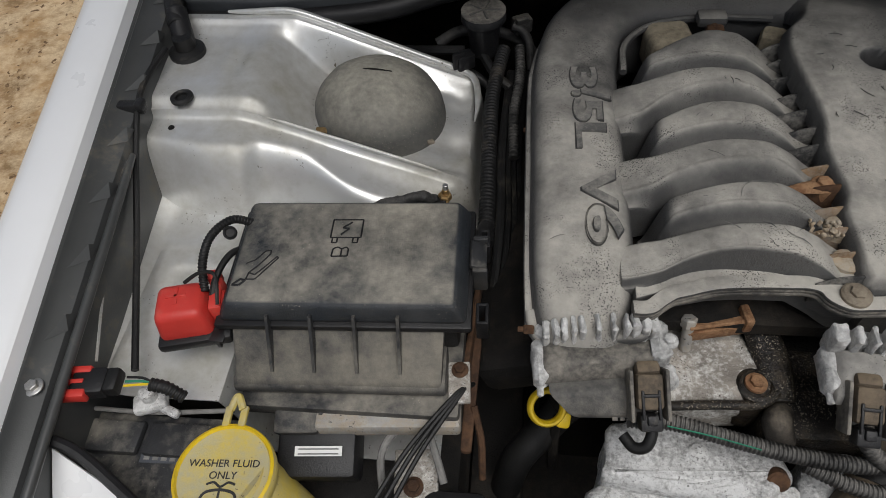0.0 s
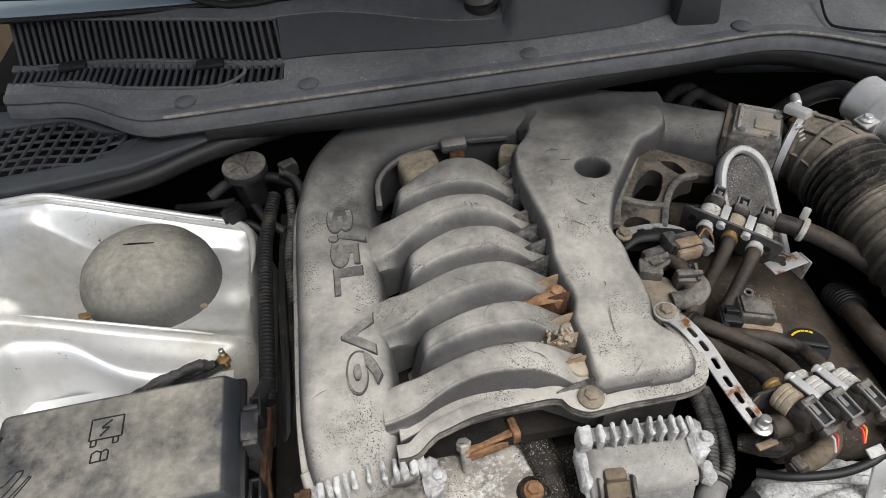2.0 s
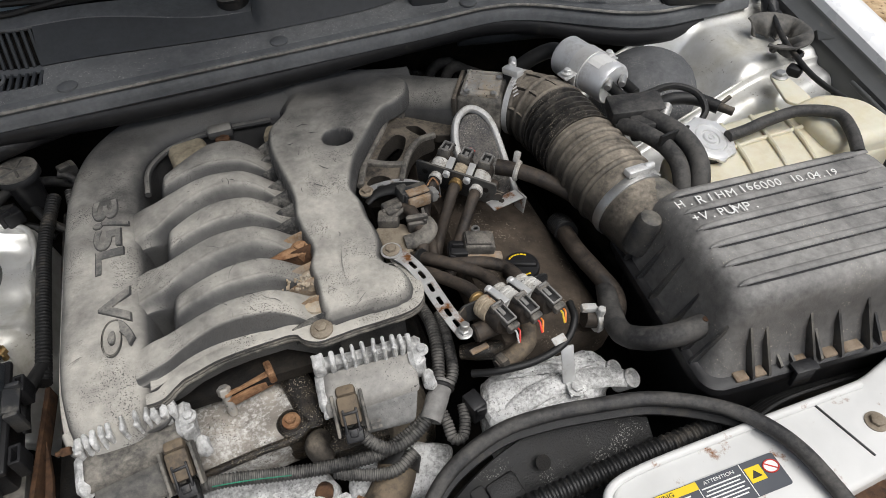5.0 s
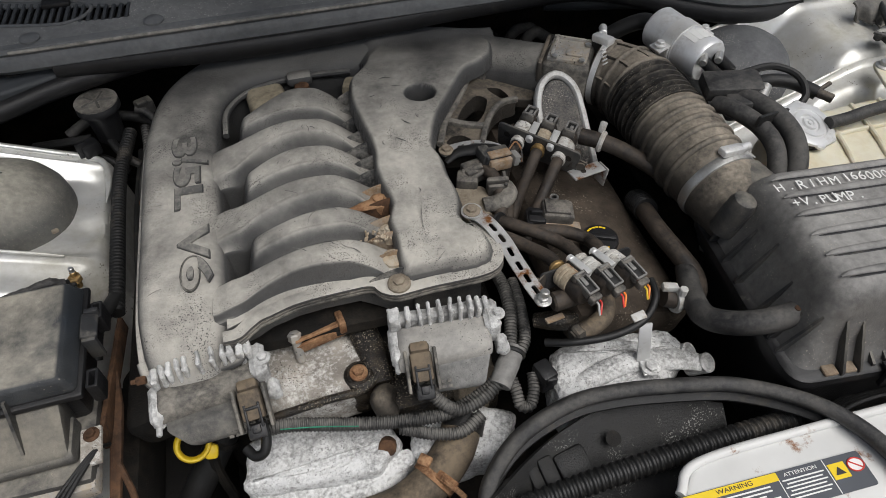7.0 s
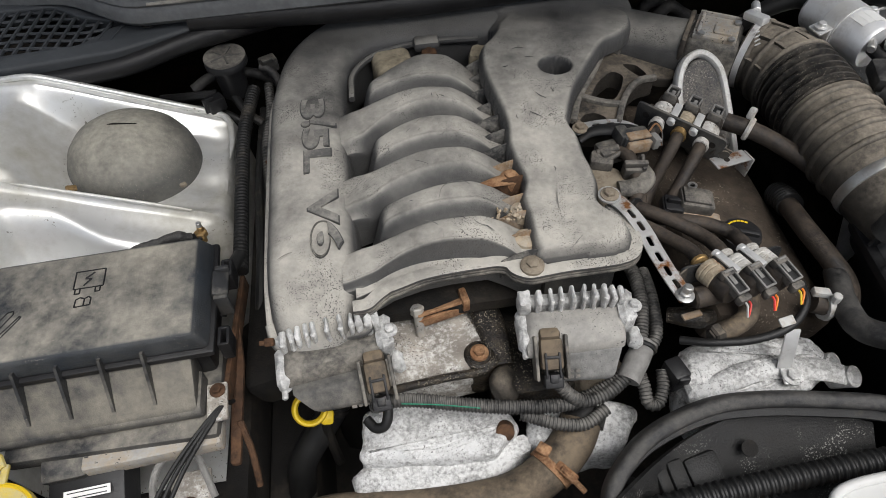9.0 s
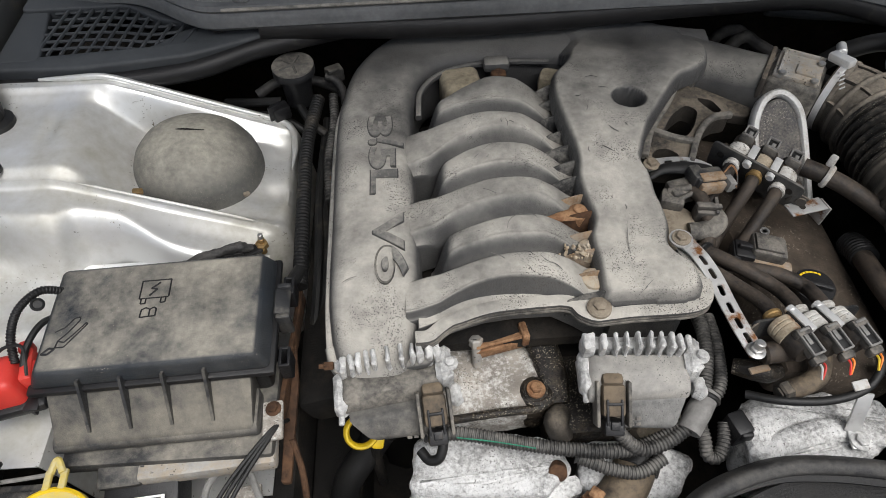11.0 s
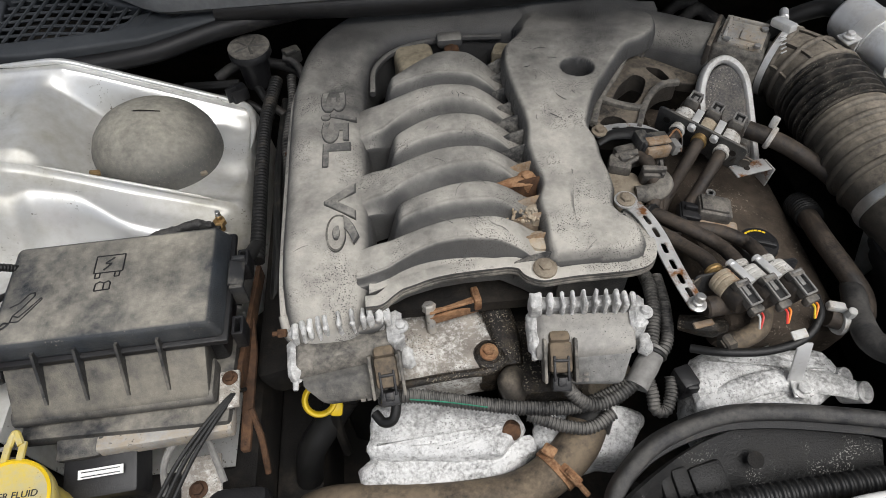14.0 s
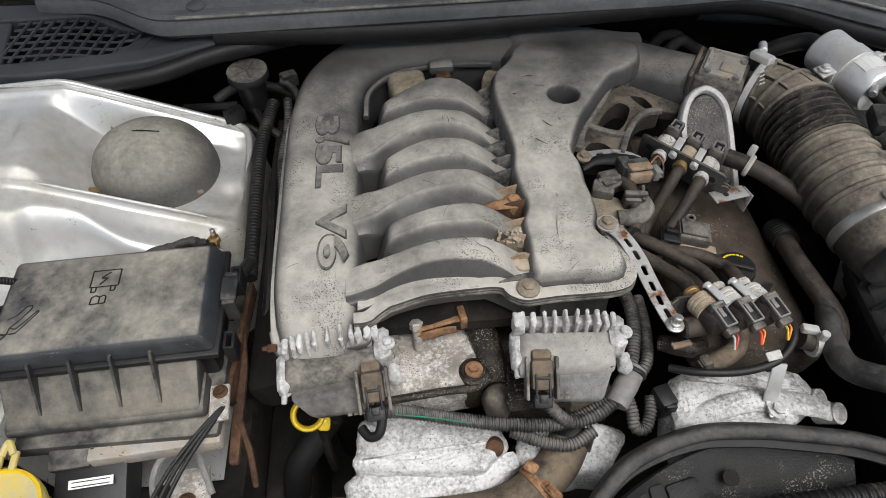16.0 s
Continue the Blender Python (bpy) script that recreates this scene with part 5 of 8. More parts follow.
part("lower_cover_skirt", rough_cast(rounded([(0.052, 0.18), (0.07, 0.192), (0.2, 0.178), (0.225, 0.196), (0.25, 0.19), (0.2, 0.155), (0.12, 0.15), (0.06, 0.16)], 0.008), 0.64, 0.708, 0.014, 0.002), "alu_flaky", engine)
part("cover_stud", rod((0.215, 0.2, 0.722), (0.213, 0.19, 0.731), 0.0095), "rust", engine, "brown stud")
part("cover_nub", lathe([(0.009, 0), (0.009, 0.003), (0.005, 0.004)], 12, pose(0.15, 0.212, 0.728)), "alu", engine)
part("stat_housing", rough_cast(rounded([(0.235, 0.19), (0.25, 0.23), (0.32, 0.228), (0.36, 0.205), (0.33, 0.165), (0.26, 0.165)], 0.012), 0.66, 0.715, 0.01, 0.003), "alu_flaky", engine)
part("neck_boss", tube([(0.225, 0.252, 0.735), (0.218, 0.24, 0.742), (0.224, 0.228, 0.728)], [0.012, 0.013, 0.012], 12), "web_brown", engine)
part("right_cover", rough_cast(rounded([(0.395, 0.205), (0.412, 0.248), (0.5, 0.25), (0.545, 0.236), (0.555, 0.205), (0.52, 0.182), (0.44, 0.165), (0.4, 0.172)], 0.008), 0.69, 0.757, 0.012, 0.005), "alu_flaky", engine, "white crusted aluminium cover")
part("right_cover_rim", tube([(0.41, 0.187, 0.752), (0.44, 0.2, 0.758), (0.48, 0.206, 0.76), (0.53, 0.2, 0.756), (0.56, 0.192, 0.75)], [0.012, 0.012, 0.012, 0.013, 0.011], 12, high=0.55), "alu_flaky", engine)
for x, y in ((0.552, 0.207), (0.565, 0.19)):
    part("cover_lug", lathe([(0.011, -0.02), (0.011, 0.006), (0.008, 0.007), (0.0055, 0.001), (0.001, 0.001)], 18, pose(x, y, 0.748, 25, 25)), "alu", engine)
part("valley", box((0.28, 0.33, 0.70), (0.14, 0.2, 0.06), 0.01), "oily", engine)
part("front_dirt", rough_cast(rounded([(0.3, 0.215), (0.35, 0.235), (0.345, 0.29), (0.29, 0.27)], 0.01), 0.69, 0.74, 0.01, 0.004), "rubber_tan", engine, "sand packed corner")


# ---- finned actuator modules under the manifold's front ----
def crusty(bm, amp, size=0.006):
    """Corrosion: a finer mesh pushed about by noise."""
    bmesh.ops.triangulate(bm, faces=bm.faces[:])
    bmesh.ops.subdivide_edges(bm, edges=[e for e in bm.edges if e.calc_length() > size], cuts=2, use_grid_fill=True)
    bm.normal_update()
    for v in bm.verts:
        v.co += v.normal * amp * (noise.noise(v.co * 210) + 0.6 * noise.noise(v.co * 90))
    return bm


def poly_loft(levels, r=0.0015):
    """Four-cornered outlines (z, corners) stacked into one closed, slightly rounded shell."""
    bm = bmesh.new()
    rings = [[bm.verts.new((x, y, z)) for x, y in c] for z, c in levels]
    for p, q in zip(rings, rings[1:]):
        for k in range(len(p)):
            bm.faces.new((p[k], p[(k + 1) % len(p)], q[(k + 1) % len(p)], q[k]))
    bm.faces.new(rings[0][::-1])
    bm.faces.new(rings[-1])
    bmesh.ops.recalc_face_normals(bm, faces=bm.faces[:])
    bmesh.ops.bevel(bm, geom=bm.edges[:], offset=r, segments=2, affect="EDGES", profile=0.5)
    return bm


def actuator(cx, cy, z, yaw, label, plug, shell, face, fins):
    up = 0.011 if plug > 0 else 0.0
    th = thing("actuator_module", (cx, cy, z - 0.06), label, "actuator", "finned modules of the manifold")
    m = pose(cx, cy, z, 0, 0, yaw)
    part("heat_sink", moved(crusty(join(box((-0.002, 0.03, -0.018), (0.1, 0.012, 0.026), 0.004, seg=1), box((-0.002, 0.016, -0.028), (0.104, 0.022, 0.012), 0.004, seg=1), box((0.05, 0.016, -0.02), (0.016, 0.036, 0.034), 0.005, seg=1),
                                        box((-0.05, 0.006, -0.026), (0.012, 0.04, 0.022), 0.004, seg=1), box((0.058, -0.006, -0.034), (0.012, 0.02, 0.02), 0.004, seg=1)), 0.0022), m), "alu", th, "white corroded aluminium heat sink")
    for x, w, h in fins:
        part("fin", moved(crusty(box((x, 0.024, -0.01 + 0.42 * h), (0.82 * w, 0.017, 0.84 * h + 0.012), 0.0015, (random.uniform(-6, 6), 0, random.uniform(-5, 5)), 1), 0.0016, 0.007), m), "alu", th)
    part("casing", moved(poly_loft([(-0.06 + up, ((-0.02, -0.034), (0.03, -0.036), (0.034, 0.0), (-0.03, 0.0))), (-0.052 + up, ((-0.028, -0.036), (0.036, -0.037), (0.038, 0.006), (-0.036, 0.006))),
                                    (-0.028, ((-0.045, -0.022), (0.044, -0.018), (0.046, 0.014), (-0.046, 0.014)))], 0.003), m), shell, th)
    part("casing_lid", moved(poly_loft([(-0.03, ((-0.05, -0.024 + up), (0.046, -0.019 + up), (0.05, 0.018), (-0.05, 0.018))), (-0.019, ((-0.05, -0.02 + up), (0.046, -0.014 + up), (0.05, 0.018), (-0.05, 0.018))),
                                        (-0.011, ((-0.042, -0.004), (0.042, 0.002), (0.046, 0.019), (-0.044, 0.019)))], 0.003), m), face, th, "dusted casing lid")
    part("lid_rim", moved(crusty(rod((-0.051, -0.022, -0.03), (-0.05, 0.016, -0.026), 0.003, 8), 0.001), m), "alu", th)
    k = 0.036 if plug > 0 else -0.028
    c = part("connector", moved(join(box((k, -0.022, -0.024), (0.022, 0.03, 0.022), 0.004, (34, 0, 0)), box((k, -0.008, -0.014), (0.02, 0.012, 0.014), 0.004)), m), "hose_tan", th, "tan dusted plug")
    part("shroud", moved(join(box((k - 0.0145, -0.024, -0.027), (0.0035, 0.042, 0.022), 0.0015, (34, 0, 0)), box((k + 0.0145, -0.024, -0.027), (0.0035, 0.042, 0.022), 0.0015, (34, 0, 0))), m), "casing_tan", c)
    part("latch", moved(join(box((k, -0.044, -0.036), (0.018, 0.014, 0.016), 0.002, (34, 0, 0)), box((k - 0.0065, -0.036, -0.0215), (0.0025, 0.024, 0.005), 0.001, (34, 0, 0)), box((k + 0.0065, -0.036, -0.0215), (0.0025, 0.024, 0.005), 0.001, (34, 0, 0)),
                             box((k, -0.03, -0.017), (0.014, 0.003, 0.005), 0.001, (34, 0, 0)), box((k, -0.047, -0.027), (0.008, 0.008, 0.004), 0.001, (34, 0, 0))), m), "plastic", c, "black latch")
    part("faded_print", moved(join(*[box((-0.01 + 0.006 * i - 0.03 * (k < 0) + 0.02, -0.0335 - 0.0035 * j, -0.0395 - 0.0052 * j), (0.0045, 0.0008, 0.003), 0.0, (-64, 0, 0)) for i in range(4) for j in range(2)]), m), "plug", th, "faded printed bars")
    part("flange_bolt", moved(hexhead((0.056, 0.012, -0.004), 0.005), m), "alu", th)
    return th


actuator(0.058, 0.252, 0.829, 5, "corroded finned module with dusty black casing and looped plug", 1, "casing_dark", "casing_tan",
         ((-0.044, 0.007, 0.008), (-0.036, 0.006, 0.012), (-0.029, 0.006, 0.014), (-0.021, 0.005, 0.015), (-0.014, 0.0055, 0.015), (-0.001, 0.0042, 0.017), (0.0115, 0.0045, 0.018), (0.022, 0.005, 0.019), (0.029, 0.0075, 0.021), (0.037, 0.008, 0.019), (0.045, 0.007, 0.016)))
actuator(0.291, 0.25, 0.832, -4, "corroded finned module with pale casing and tan plug", -1, "casing_grey", "casing",
         ((-0.048, 0.014, 0.014), (-0.034, 0.006, 0.014), (-0.022, 0.0045, 0.014), (-0.012, 0.0045, 0.015), (-0.001, 0.0045, 0.016), (0.0095, 0.0045, 0.017), (0.02, 0.0045, 0.016), (0.03, 0.006, 0.015), (0.038, 0.006, 0.012), (0.046, 0.006, 0.01)))


# ---- things of the left side ----
tw_dome = thing("strut_cap", (-0.183, 0.583, 0.79), "dusty black rubber dome cap on the silver strut tower", "cap", "caps of the strut towers")
part("dome", lathe([(0.083, -0.012), (0.0835, 0.0), (0.082, 0.012), (0.077, 0.028), (0.067, 0.043), (0.052, 0.055), (0.033, 0.063), (0.014, 0.0665), (0.001, 0.067)], 48, pose(-0.184, 0.5855, 0.789, 0, 9, 0) @ Matrix.Diagonal((0.955, 0.905, 0.97, 1))), "dome", tw_dome)
part("slit", tube([(-0.209, 0.592, 0.8505), (-0.187, 0.589, 0.8545), (-0.162, 0.589, 0.8515)], [0.0006, 0.0015, 0.0006], 6), "dark", tw_dome, "short cut in the rubber")
right_dome = copy_thing(tw_dome, pose(0.818, 0.6, 0.803, 0, 0, 176))
for child in list(right_dome.children):
    if child.name.startswith("slit"):
        bpy.data.objects.remove(child)
    else:
        child.data = child.data.copy()
        child.data.materials[0] = M["dome_grey"]
part("clip_rust", box((-0.235, 0.517, 0.826), (0.012, 0.009, 0.005), 0.002, (0, 20, 20)), "brass", tw_dome, "rusty clip at the rim")
part("clip_pale", box((-0.1145, 0.5225, 0.806), (0.008, 0.006, 0.004), 0.0015, (0, 5, 30)), "rubber_tan", tw_dome)
tagged(right_dome, label="dusty blue-grey rubber dome cap on the silver strut tower")

strut = thing("bonnet_strut", (-0.405, 0.59, 0.87), "black gas strut of the open bonnet on its ball mount", "gas strut", "bonnet gas struts")
part("base", lathe([(0.021, -0.004), (0.021, 0.003), (0.012, 0.006), (0.011, 0.02)], 24, pose(-0.404, 0.602, 0.869)), "rubber", strut)
part("socket", rod((-0.404, 0.602, 0.872), (-0.42, 0.64, 0.9), 0.0125, 16), "plastic", strut)
part("cylinder", rod((-0.414, 0.62, 0.892), (-0.545, 0.965, 1.01), 0.0105, 18), "rubber", strut, "black cylinder")

other = copy_thing(strut, pose(2 * MID + 0.405, 0.59, 0.87, 0, 0, 0))
other.scale = (-1, 1, 1)

release = thing("bonnet_cable", (-0.41, 0.4, 0.8), "thin black bonnet release cable clipped along the inner wing", "cable")
part("sheath", tube([(-0.418, 0.585, 0.885), (-0.424, 0.54, 0.882), (-0.419, 0.495, 0.878), (-0.41, 0.44, 0.855), (-0.395, 0.37, 0.825), (-0.375, 0.30, 0.81), (-0.352, 0.228, 0.80)], 0.0035, 8), "rubber", release)
part("clip", join(box((-0.424, 0.492, 0.879), (0.03, 0.012, 0.012), 0.003), box((-0.412, 0.49, 0.884), (0.01, 0.014, 0.01), 0.003)), "plastic", release, "black cable clip")
part("sealant_line", tube([(-0.425, 0.435, 0.84), (-0.418, 0.37, 0.835), (-0.4, 0.29, 0.82), (-0.385, 0.23, 0.81)], 0.0015, 6), "tie", release, "thin bead of pale sealant")

# ---- fuse box ----
fuse = thing("fuse_box", (-0.165, 0.3, 0.76), "dusty black plastic fuse box with moulded symbols on its lid", "fuse box")
lid_m = pose(-0.166, 0.33, 0.842, 0, 0, 2)


def along_x(prof, x0, x1, r=0.003, inset=0.0):
    """A side profile (y, z) drawn out along x, its edges rounded; inset narrows its lower end."""
    bm = bmesh.new()
    low, top = min(z for _, z in prof), max(z for _, z in prof)
    ends = []
    for x, s in ((x0, 1), (x1, -1)):
        ends.append([bm.verts.new((x + s * inset * (top - z) / (top - low), y, z)) for y, z in prof])
    bm.faces.new(ends[0])
    bm.faces.new(ends[1][::-1])
    for k in range(len(prof)):
        j = (k + 1) % len(prof)
        bm.faces.new((ends[0][k], ends[1][k], ends[1][j], ends[0][j]))
    bmesh.ops.recalc_face_normals(bm, faces=bm.faces[:])
    if r:
        bmesh.ops.bevel(bm, geom=bm.edges[:], offset=r, segments=2, affect="EDGES", profile=0.5)
    return bm


part("lid", moved(box((0, 0, 0.0015), (0.222, 0.128, 0.023), 0.006, taper=(0.9, 0.92), seg=3), lid_m), "lid", fuse, "dusty lid")
part("lid_skirt", moved(box((0, -0.001, -0.0125), (0.227, 0.133, 0.008), 0.003), lid_m), "plastic", fuse, "black lid skirt")
part("body", moved(box((0.0, 0.004, -0.045), (0.2, 0.112, 0.062), 0.006), lid_m), "plastic", fuse)
part("front_bulge", moved(along_x([(-0.052, -0.014), (-0.064, -0.016), (-0.091, -0.041), (-0.1, -0.049), (-0.1035, -0.056), (-0.099, -0.064), (-0.05, -0.064)], -0.1, 0.09, 0.003, 0.004), lid_m), "bulge", fuse, "dust-packed sloping front")
part("bottom_lip", moved(along_x([(-0.098, -0.0485), (-0.1045, -0.0545), (-0.1045, -0.061), (-0.1, -0.068), (-0.06, -0.068), (-0.06, -0.0485)], -0.1005, 0.0905, 0.003), lid_m), "plastic_dusty", fuse, "smooth black bottom lip")
for x in (-0.063, -0.025, 0.013, 0.051):
    part("rib", moved(along_x([(-0.06, -0.03), (-0.061, 0.002), (-0.065, 0.003), (-0.0945, -0.041), (-0.09, -0.046)], x - 0.0014, x + 0.0014, 0.0), lid_m), "plastic_dusty", fuse, "thin moulded rib")
part("latch_tongue", moved(join(box((0.117, 0.008, -0.006), (0.016, 0.03, 0.006), 0.002, (0, 24, 0)), box((0.119, -0.01, -0.016), (0.014, 0.006, 0.03), 0.002), box((0.119, 0.026, -0.016), (0.014, 0.006, 0.03), 0.002)), lid_m), "plastic_dusty", fuse)
for y in (0.03, -0.052):
    part("side_clip", moved(join(box((0.118, y, -0.02), (0.003, 0.02, 0.026), 0.001), box((0.126, y, -0.02), (0.003, 0.02, 0.026), 0.001), box((0.122, y + 0.009, -0.02), (0.01, 0.003, 0.026), 0.001), box((0.122, y - 0.009, -0.02), (0.01, 0.003, 0.026), 0.001)), lid_m), "plastic", fuse)
for p in ((-0.112, -0.07, -0.022), (0.104, 0.045, -0.022)):
    part("loop", moved(join(box(p, (0.014, 0.014, 0.004), 0.0015), box((p[0], p[1], p[2] - 0.006), (0.004, 0.012, 0.01), 0.001)), lid_m), "plastic", fuse)


def stroke(pts, w=0.0008):
    return moved(join(*[tube([a, b], w, 6, 2, high=0.6) for a, b in zip(pts, pts[1:])]), lid_m @ pose(0.005, 0, 0))


Z = 0.0132
part("symbol_screen", stroke([(-0.022, 0.035, Z), (0.006, 0.035, Z), (0.006, 0.014, Z), (-0.022, 0.014, Z), (-0.022, 0.035, Z)]), "plastic", fuse, "moulded box symbol")
part("symbol_foot", stroke([(-0.02, 0.014, Z), (-0.02, 0.008, Z), (-0.0155, 0.008, Z), (-0.0155, 0.014, Z)]), "plastic", fuse)
part("symbol_foot", stroke([(-0.001, 0.014, Z), (-0.001, 0.008, Z), (0.0035, 0.008, Z), (0.0035, 0.014, Z)]), "plastic", fuse)
part("symbol_bolt", stroke([(-0.004, 0.032, Z), (-0.012, 0.0255, Z), (-0.006, 0.0245, Z), (-0.013, 0.017, Z)], 0.0011), "plastic", fuse)
part("symbol_book", stroke([(-0.0175, 0.001, Z), (-0.0135, 0.003, Z), (-0.0095, 0.001, Z), (-0.0055, 0.003, Z), (-0.0035, 0.001, Z), (-0.0035, -0.007, Z), (-0.018, -0.0075, Z), (-0.0175, 0.001, Z)]), "plastic", fuse)
part("symbol_book_spine", stroke([(-0.0095, 0.001, Z), (-0.0095, -0.007, Z)]), "plastic", fuse)
part("symbol_puller", stroke([(-0.094, -0.016, Z), (-0.086, -0.012, Z), (-0.079, -0.002, Z), (-0.074, -0.001, Z), (-0.0735, -0.005, Z), (-0.082, -0.018, Z), (-0.089, -0.026, Z), (-0.083, -0.028, Z), (-0.077, -0.021, Z), (-0.067, -0.008, Z), (-0.0655, -0.0095, Z), (-0.077, -0.026, Z), (-0.082, -0.033, Z), (-0.09, -0.033, Z), (-0.089, -0.026, Z)]), "plastic", fuse)
part("symbol_arrow", stroke([(-0.09, -0.034, Z), (-0.095, -0.033, Z), (-0.101, -0.039, Z), (-0.095, -0.0395, Z), (-0.09, -0.034, Z)], 0.0012), "plastic", fuse)
part("tray", box((-0.16, 0.262, 0.766), (0.2, 0.1, 0.018), 0.004), "plastic_dusty", fuse, "dusty mounting tray")
part("tray_front", box((-0.125, 0.227, 0.758), (0.13, 0.05, 0.02), 0.004, (0, 0, 4)), "alu_dusty", fuse, "dusty grey metal tray")
part("tray_ear", box((-0.062, 0.245, 0.776), (0.02, 0.04, 0.006), 0.002, (0, 0, 5)), "alu_brown", fuse)
part("tray_bolt", hexhead((-0.062, 0.256, 0.779), 0.005), "rust", fuse)

# ---- positive terminal ----
term = thing("terminal_cover", (-0.3, 0.265, 0.79), "red plastic terminal cover with plus mark and black base", "terminal cover")
tm = pose(-0.307, 0.273, 0.834, 0, 0, 13)
part("cover", moved(box((0, 0, 0.0), (0.05, 0.046, 0.034), 0.007, taper=(0.82, 0.8), seg=3), tm), "red", term)
part("side_cover", moved(join(box((0.03, 0.006, -0.002), (0.012, 0.034, 0.026), 0.003), box((0.0365, 0.002, 0.0), (0.003, 0.014, 0.018), 0.001)), tm), "red", term)
part("plus_mark", moved(join(box((-0.002, 0.004, 0.017), (0.018, 0.0035, 0.0016), 0.0006), box((-0.002, 0.004, 0.017), (0.0035, 0.018, 0.0016), 0.0006)), tm), "red", term, "raised plus mark")
part("base", moved(box((0.006, -0.003, -0.018), (0.066, 0.05, 0.012), 0.004), tm), "plastic", term, "black base tray")
part("strut_arm", moved(box((0.045, -0.016, -0.022), (0.05, 0.012, 0.01), 0.003), tm), "plastic", term)
part("red_flag", moved(box((0.026, 0.028, 0.002), (0.012, 0.012, 0.016), 0.003), tm), "red", term)
cable = thing("battery_cable", (-0.285, 0.32, 0.82), "black corrugated battery cable beside the fuse box", "cable")
part("loom", tube([(-0.262, 0.362, 0.85), (-0.276, 0.352, 0.866), (-0.29, 0.332, 0.866), (-0.293, 0.308, 0.858), (-0.288, 0.285, 0.845)], 0.0042, 10, pitch=0.003), "rubber", cable)
part("inner_wire", tube([(-0.262, 0.342, 0.84), (-0.274, 0.325, 0.85), (-0.28, 0.3, 0.85), (-0.282, 0.28, 0.84)], 0.0032, 8), "rubber", cable)
part("tie_loop", lathe([(0.005, -0.001), (0.0065, 0), (0.005, 0.001), (0.0038, 0)], 16, pose(-0.272, 0.335, 0.868, 20, 30)), "rubber", cable)
part("thin_wire", tube([(-0.3, 0.283, 0.862), (-0.286, 0.29, 0.868), (-0.275, 0.292, 0.862), (-0.27, 0.27, 0.85)], 0.0017, 6), "rubber", cable)

# ---- ground lead stud on the tower ----
lead = thing("earth_lead", (-0.1, 0.458, 0.775), "black earth lead bolted to the strut tower with a brass stud", "cable")
part("stud", join(rod((-0.094, 0.459, 0.772), (-0.093, 0.460, 0.797), 0.0036, 12), lathe([(0.0075, 0), (0.0075, 0.006), (0.006, 0.0075)], 6, pose(-0.094, 0.459, 0.783))), "brass", lead, "brass stud and nut")
part("stud_tip", rod((-0.093, 0.460, 0.796), (-0.0928, 0.4605, 0.803), 0.003, 10), "steel", lead)
part("ring_lug", box((-0.108, 0.452, 0.783), (0.03, 0.014, 0.005), 0.002, (0, -8, 20)), "rubber", lead)
part("wire", tube([(-0.115, 0.45, 0.785), (-0.14, 0.44, 0.79), (-0.165, 0.425, 0.80), (-0.19, 0.405, 0.80)], 0.005, 8), "rubber", lead)
part("wire", tube([(-0.115, 0.447, 0.783), (-0.135, 0.428, 0.79), (-0.155, 0.412, 0.80)], 0.004, 8), "rubber", lead)
part("sleeve", crusty(tube([(-0.103, 0.454, 0.789), (-0.118, 0.45, 0.795), (-0.138, 0.441, 0.799), (-0.158, 0.431, 0.80), (-0.172, 0.422, 0.802)], [0.0045, 0.0062, 0.0055, 0.0066, 0.003], 14), 0.002, 0.004), "hose_grey", lead, "crumpled tape sleeve")
part("tape_end", tube([(-0.155, 0.43, 0.795), (-0.172, 0.423, 0.80), (-0.182, 0.416, 0.805)], [0.0045, 0.0065, 0.003], 8), "rubber", lead)

# ---- red connector at the rail ----
rc = thing("red_connector", (-0.375, 0.195, 0.81), "red and black wiring connector lying on the inner wing", "connector")
rm = pose(-0.384, 0.2, 0.826, 0, 0, 6)
part("lock", moved(join(box((0, 0.011, 0), (0.03, 0.007, 0.012), 0.002), box((-0.013, 0, 0), (0.005, 0.028, 0.012), 0.002), box((0, -0.011, 0), (0.03, 0.008, 0.012), 0.002), box((0.002, 0, 0.003), (0.018, 0.004, 0.006), 0.001)), rm), "red", rc, "red lock")
part("shell", moved(box((0.014, 0.001, -0.002), (0.03, 0.024, 0.014), 0.003), rm), "plastic", rc)
part("boot", moved(box((0.033, 0.002, -0.003), (0.012, 0.022, 0.014), 0.003), rm), "rubber", rc)
for i, c in enumerate(("yellow", "green", "rubber")):
    part("wire", tube([(-0.338, 0.2 + 0.004 * i, 0.828), (-0.325, 0.203 + 0.003 * i, 0.826), (-0.315, 0.206, 0.822)], 0.0012, 6), c, rc)
part("loom", tube([(-0.318, 0.205, 0.823), (-0.305, 0.204, 0.82), (-0.29, 0.2, 0.81)], 0.006, 10, pitch=0.004), "rubber", rc)

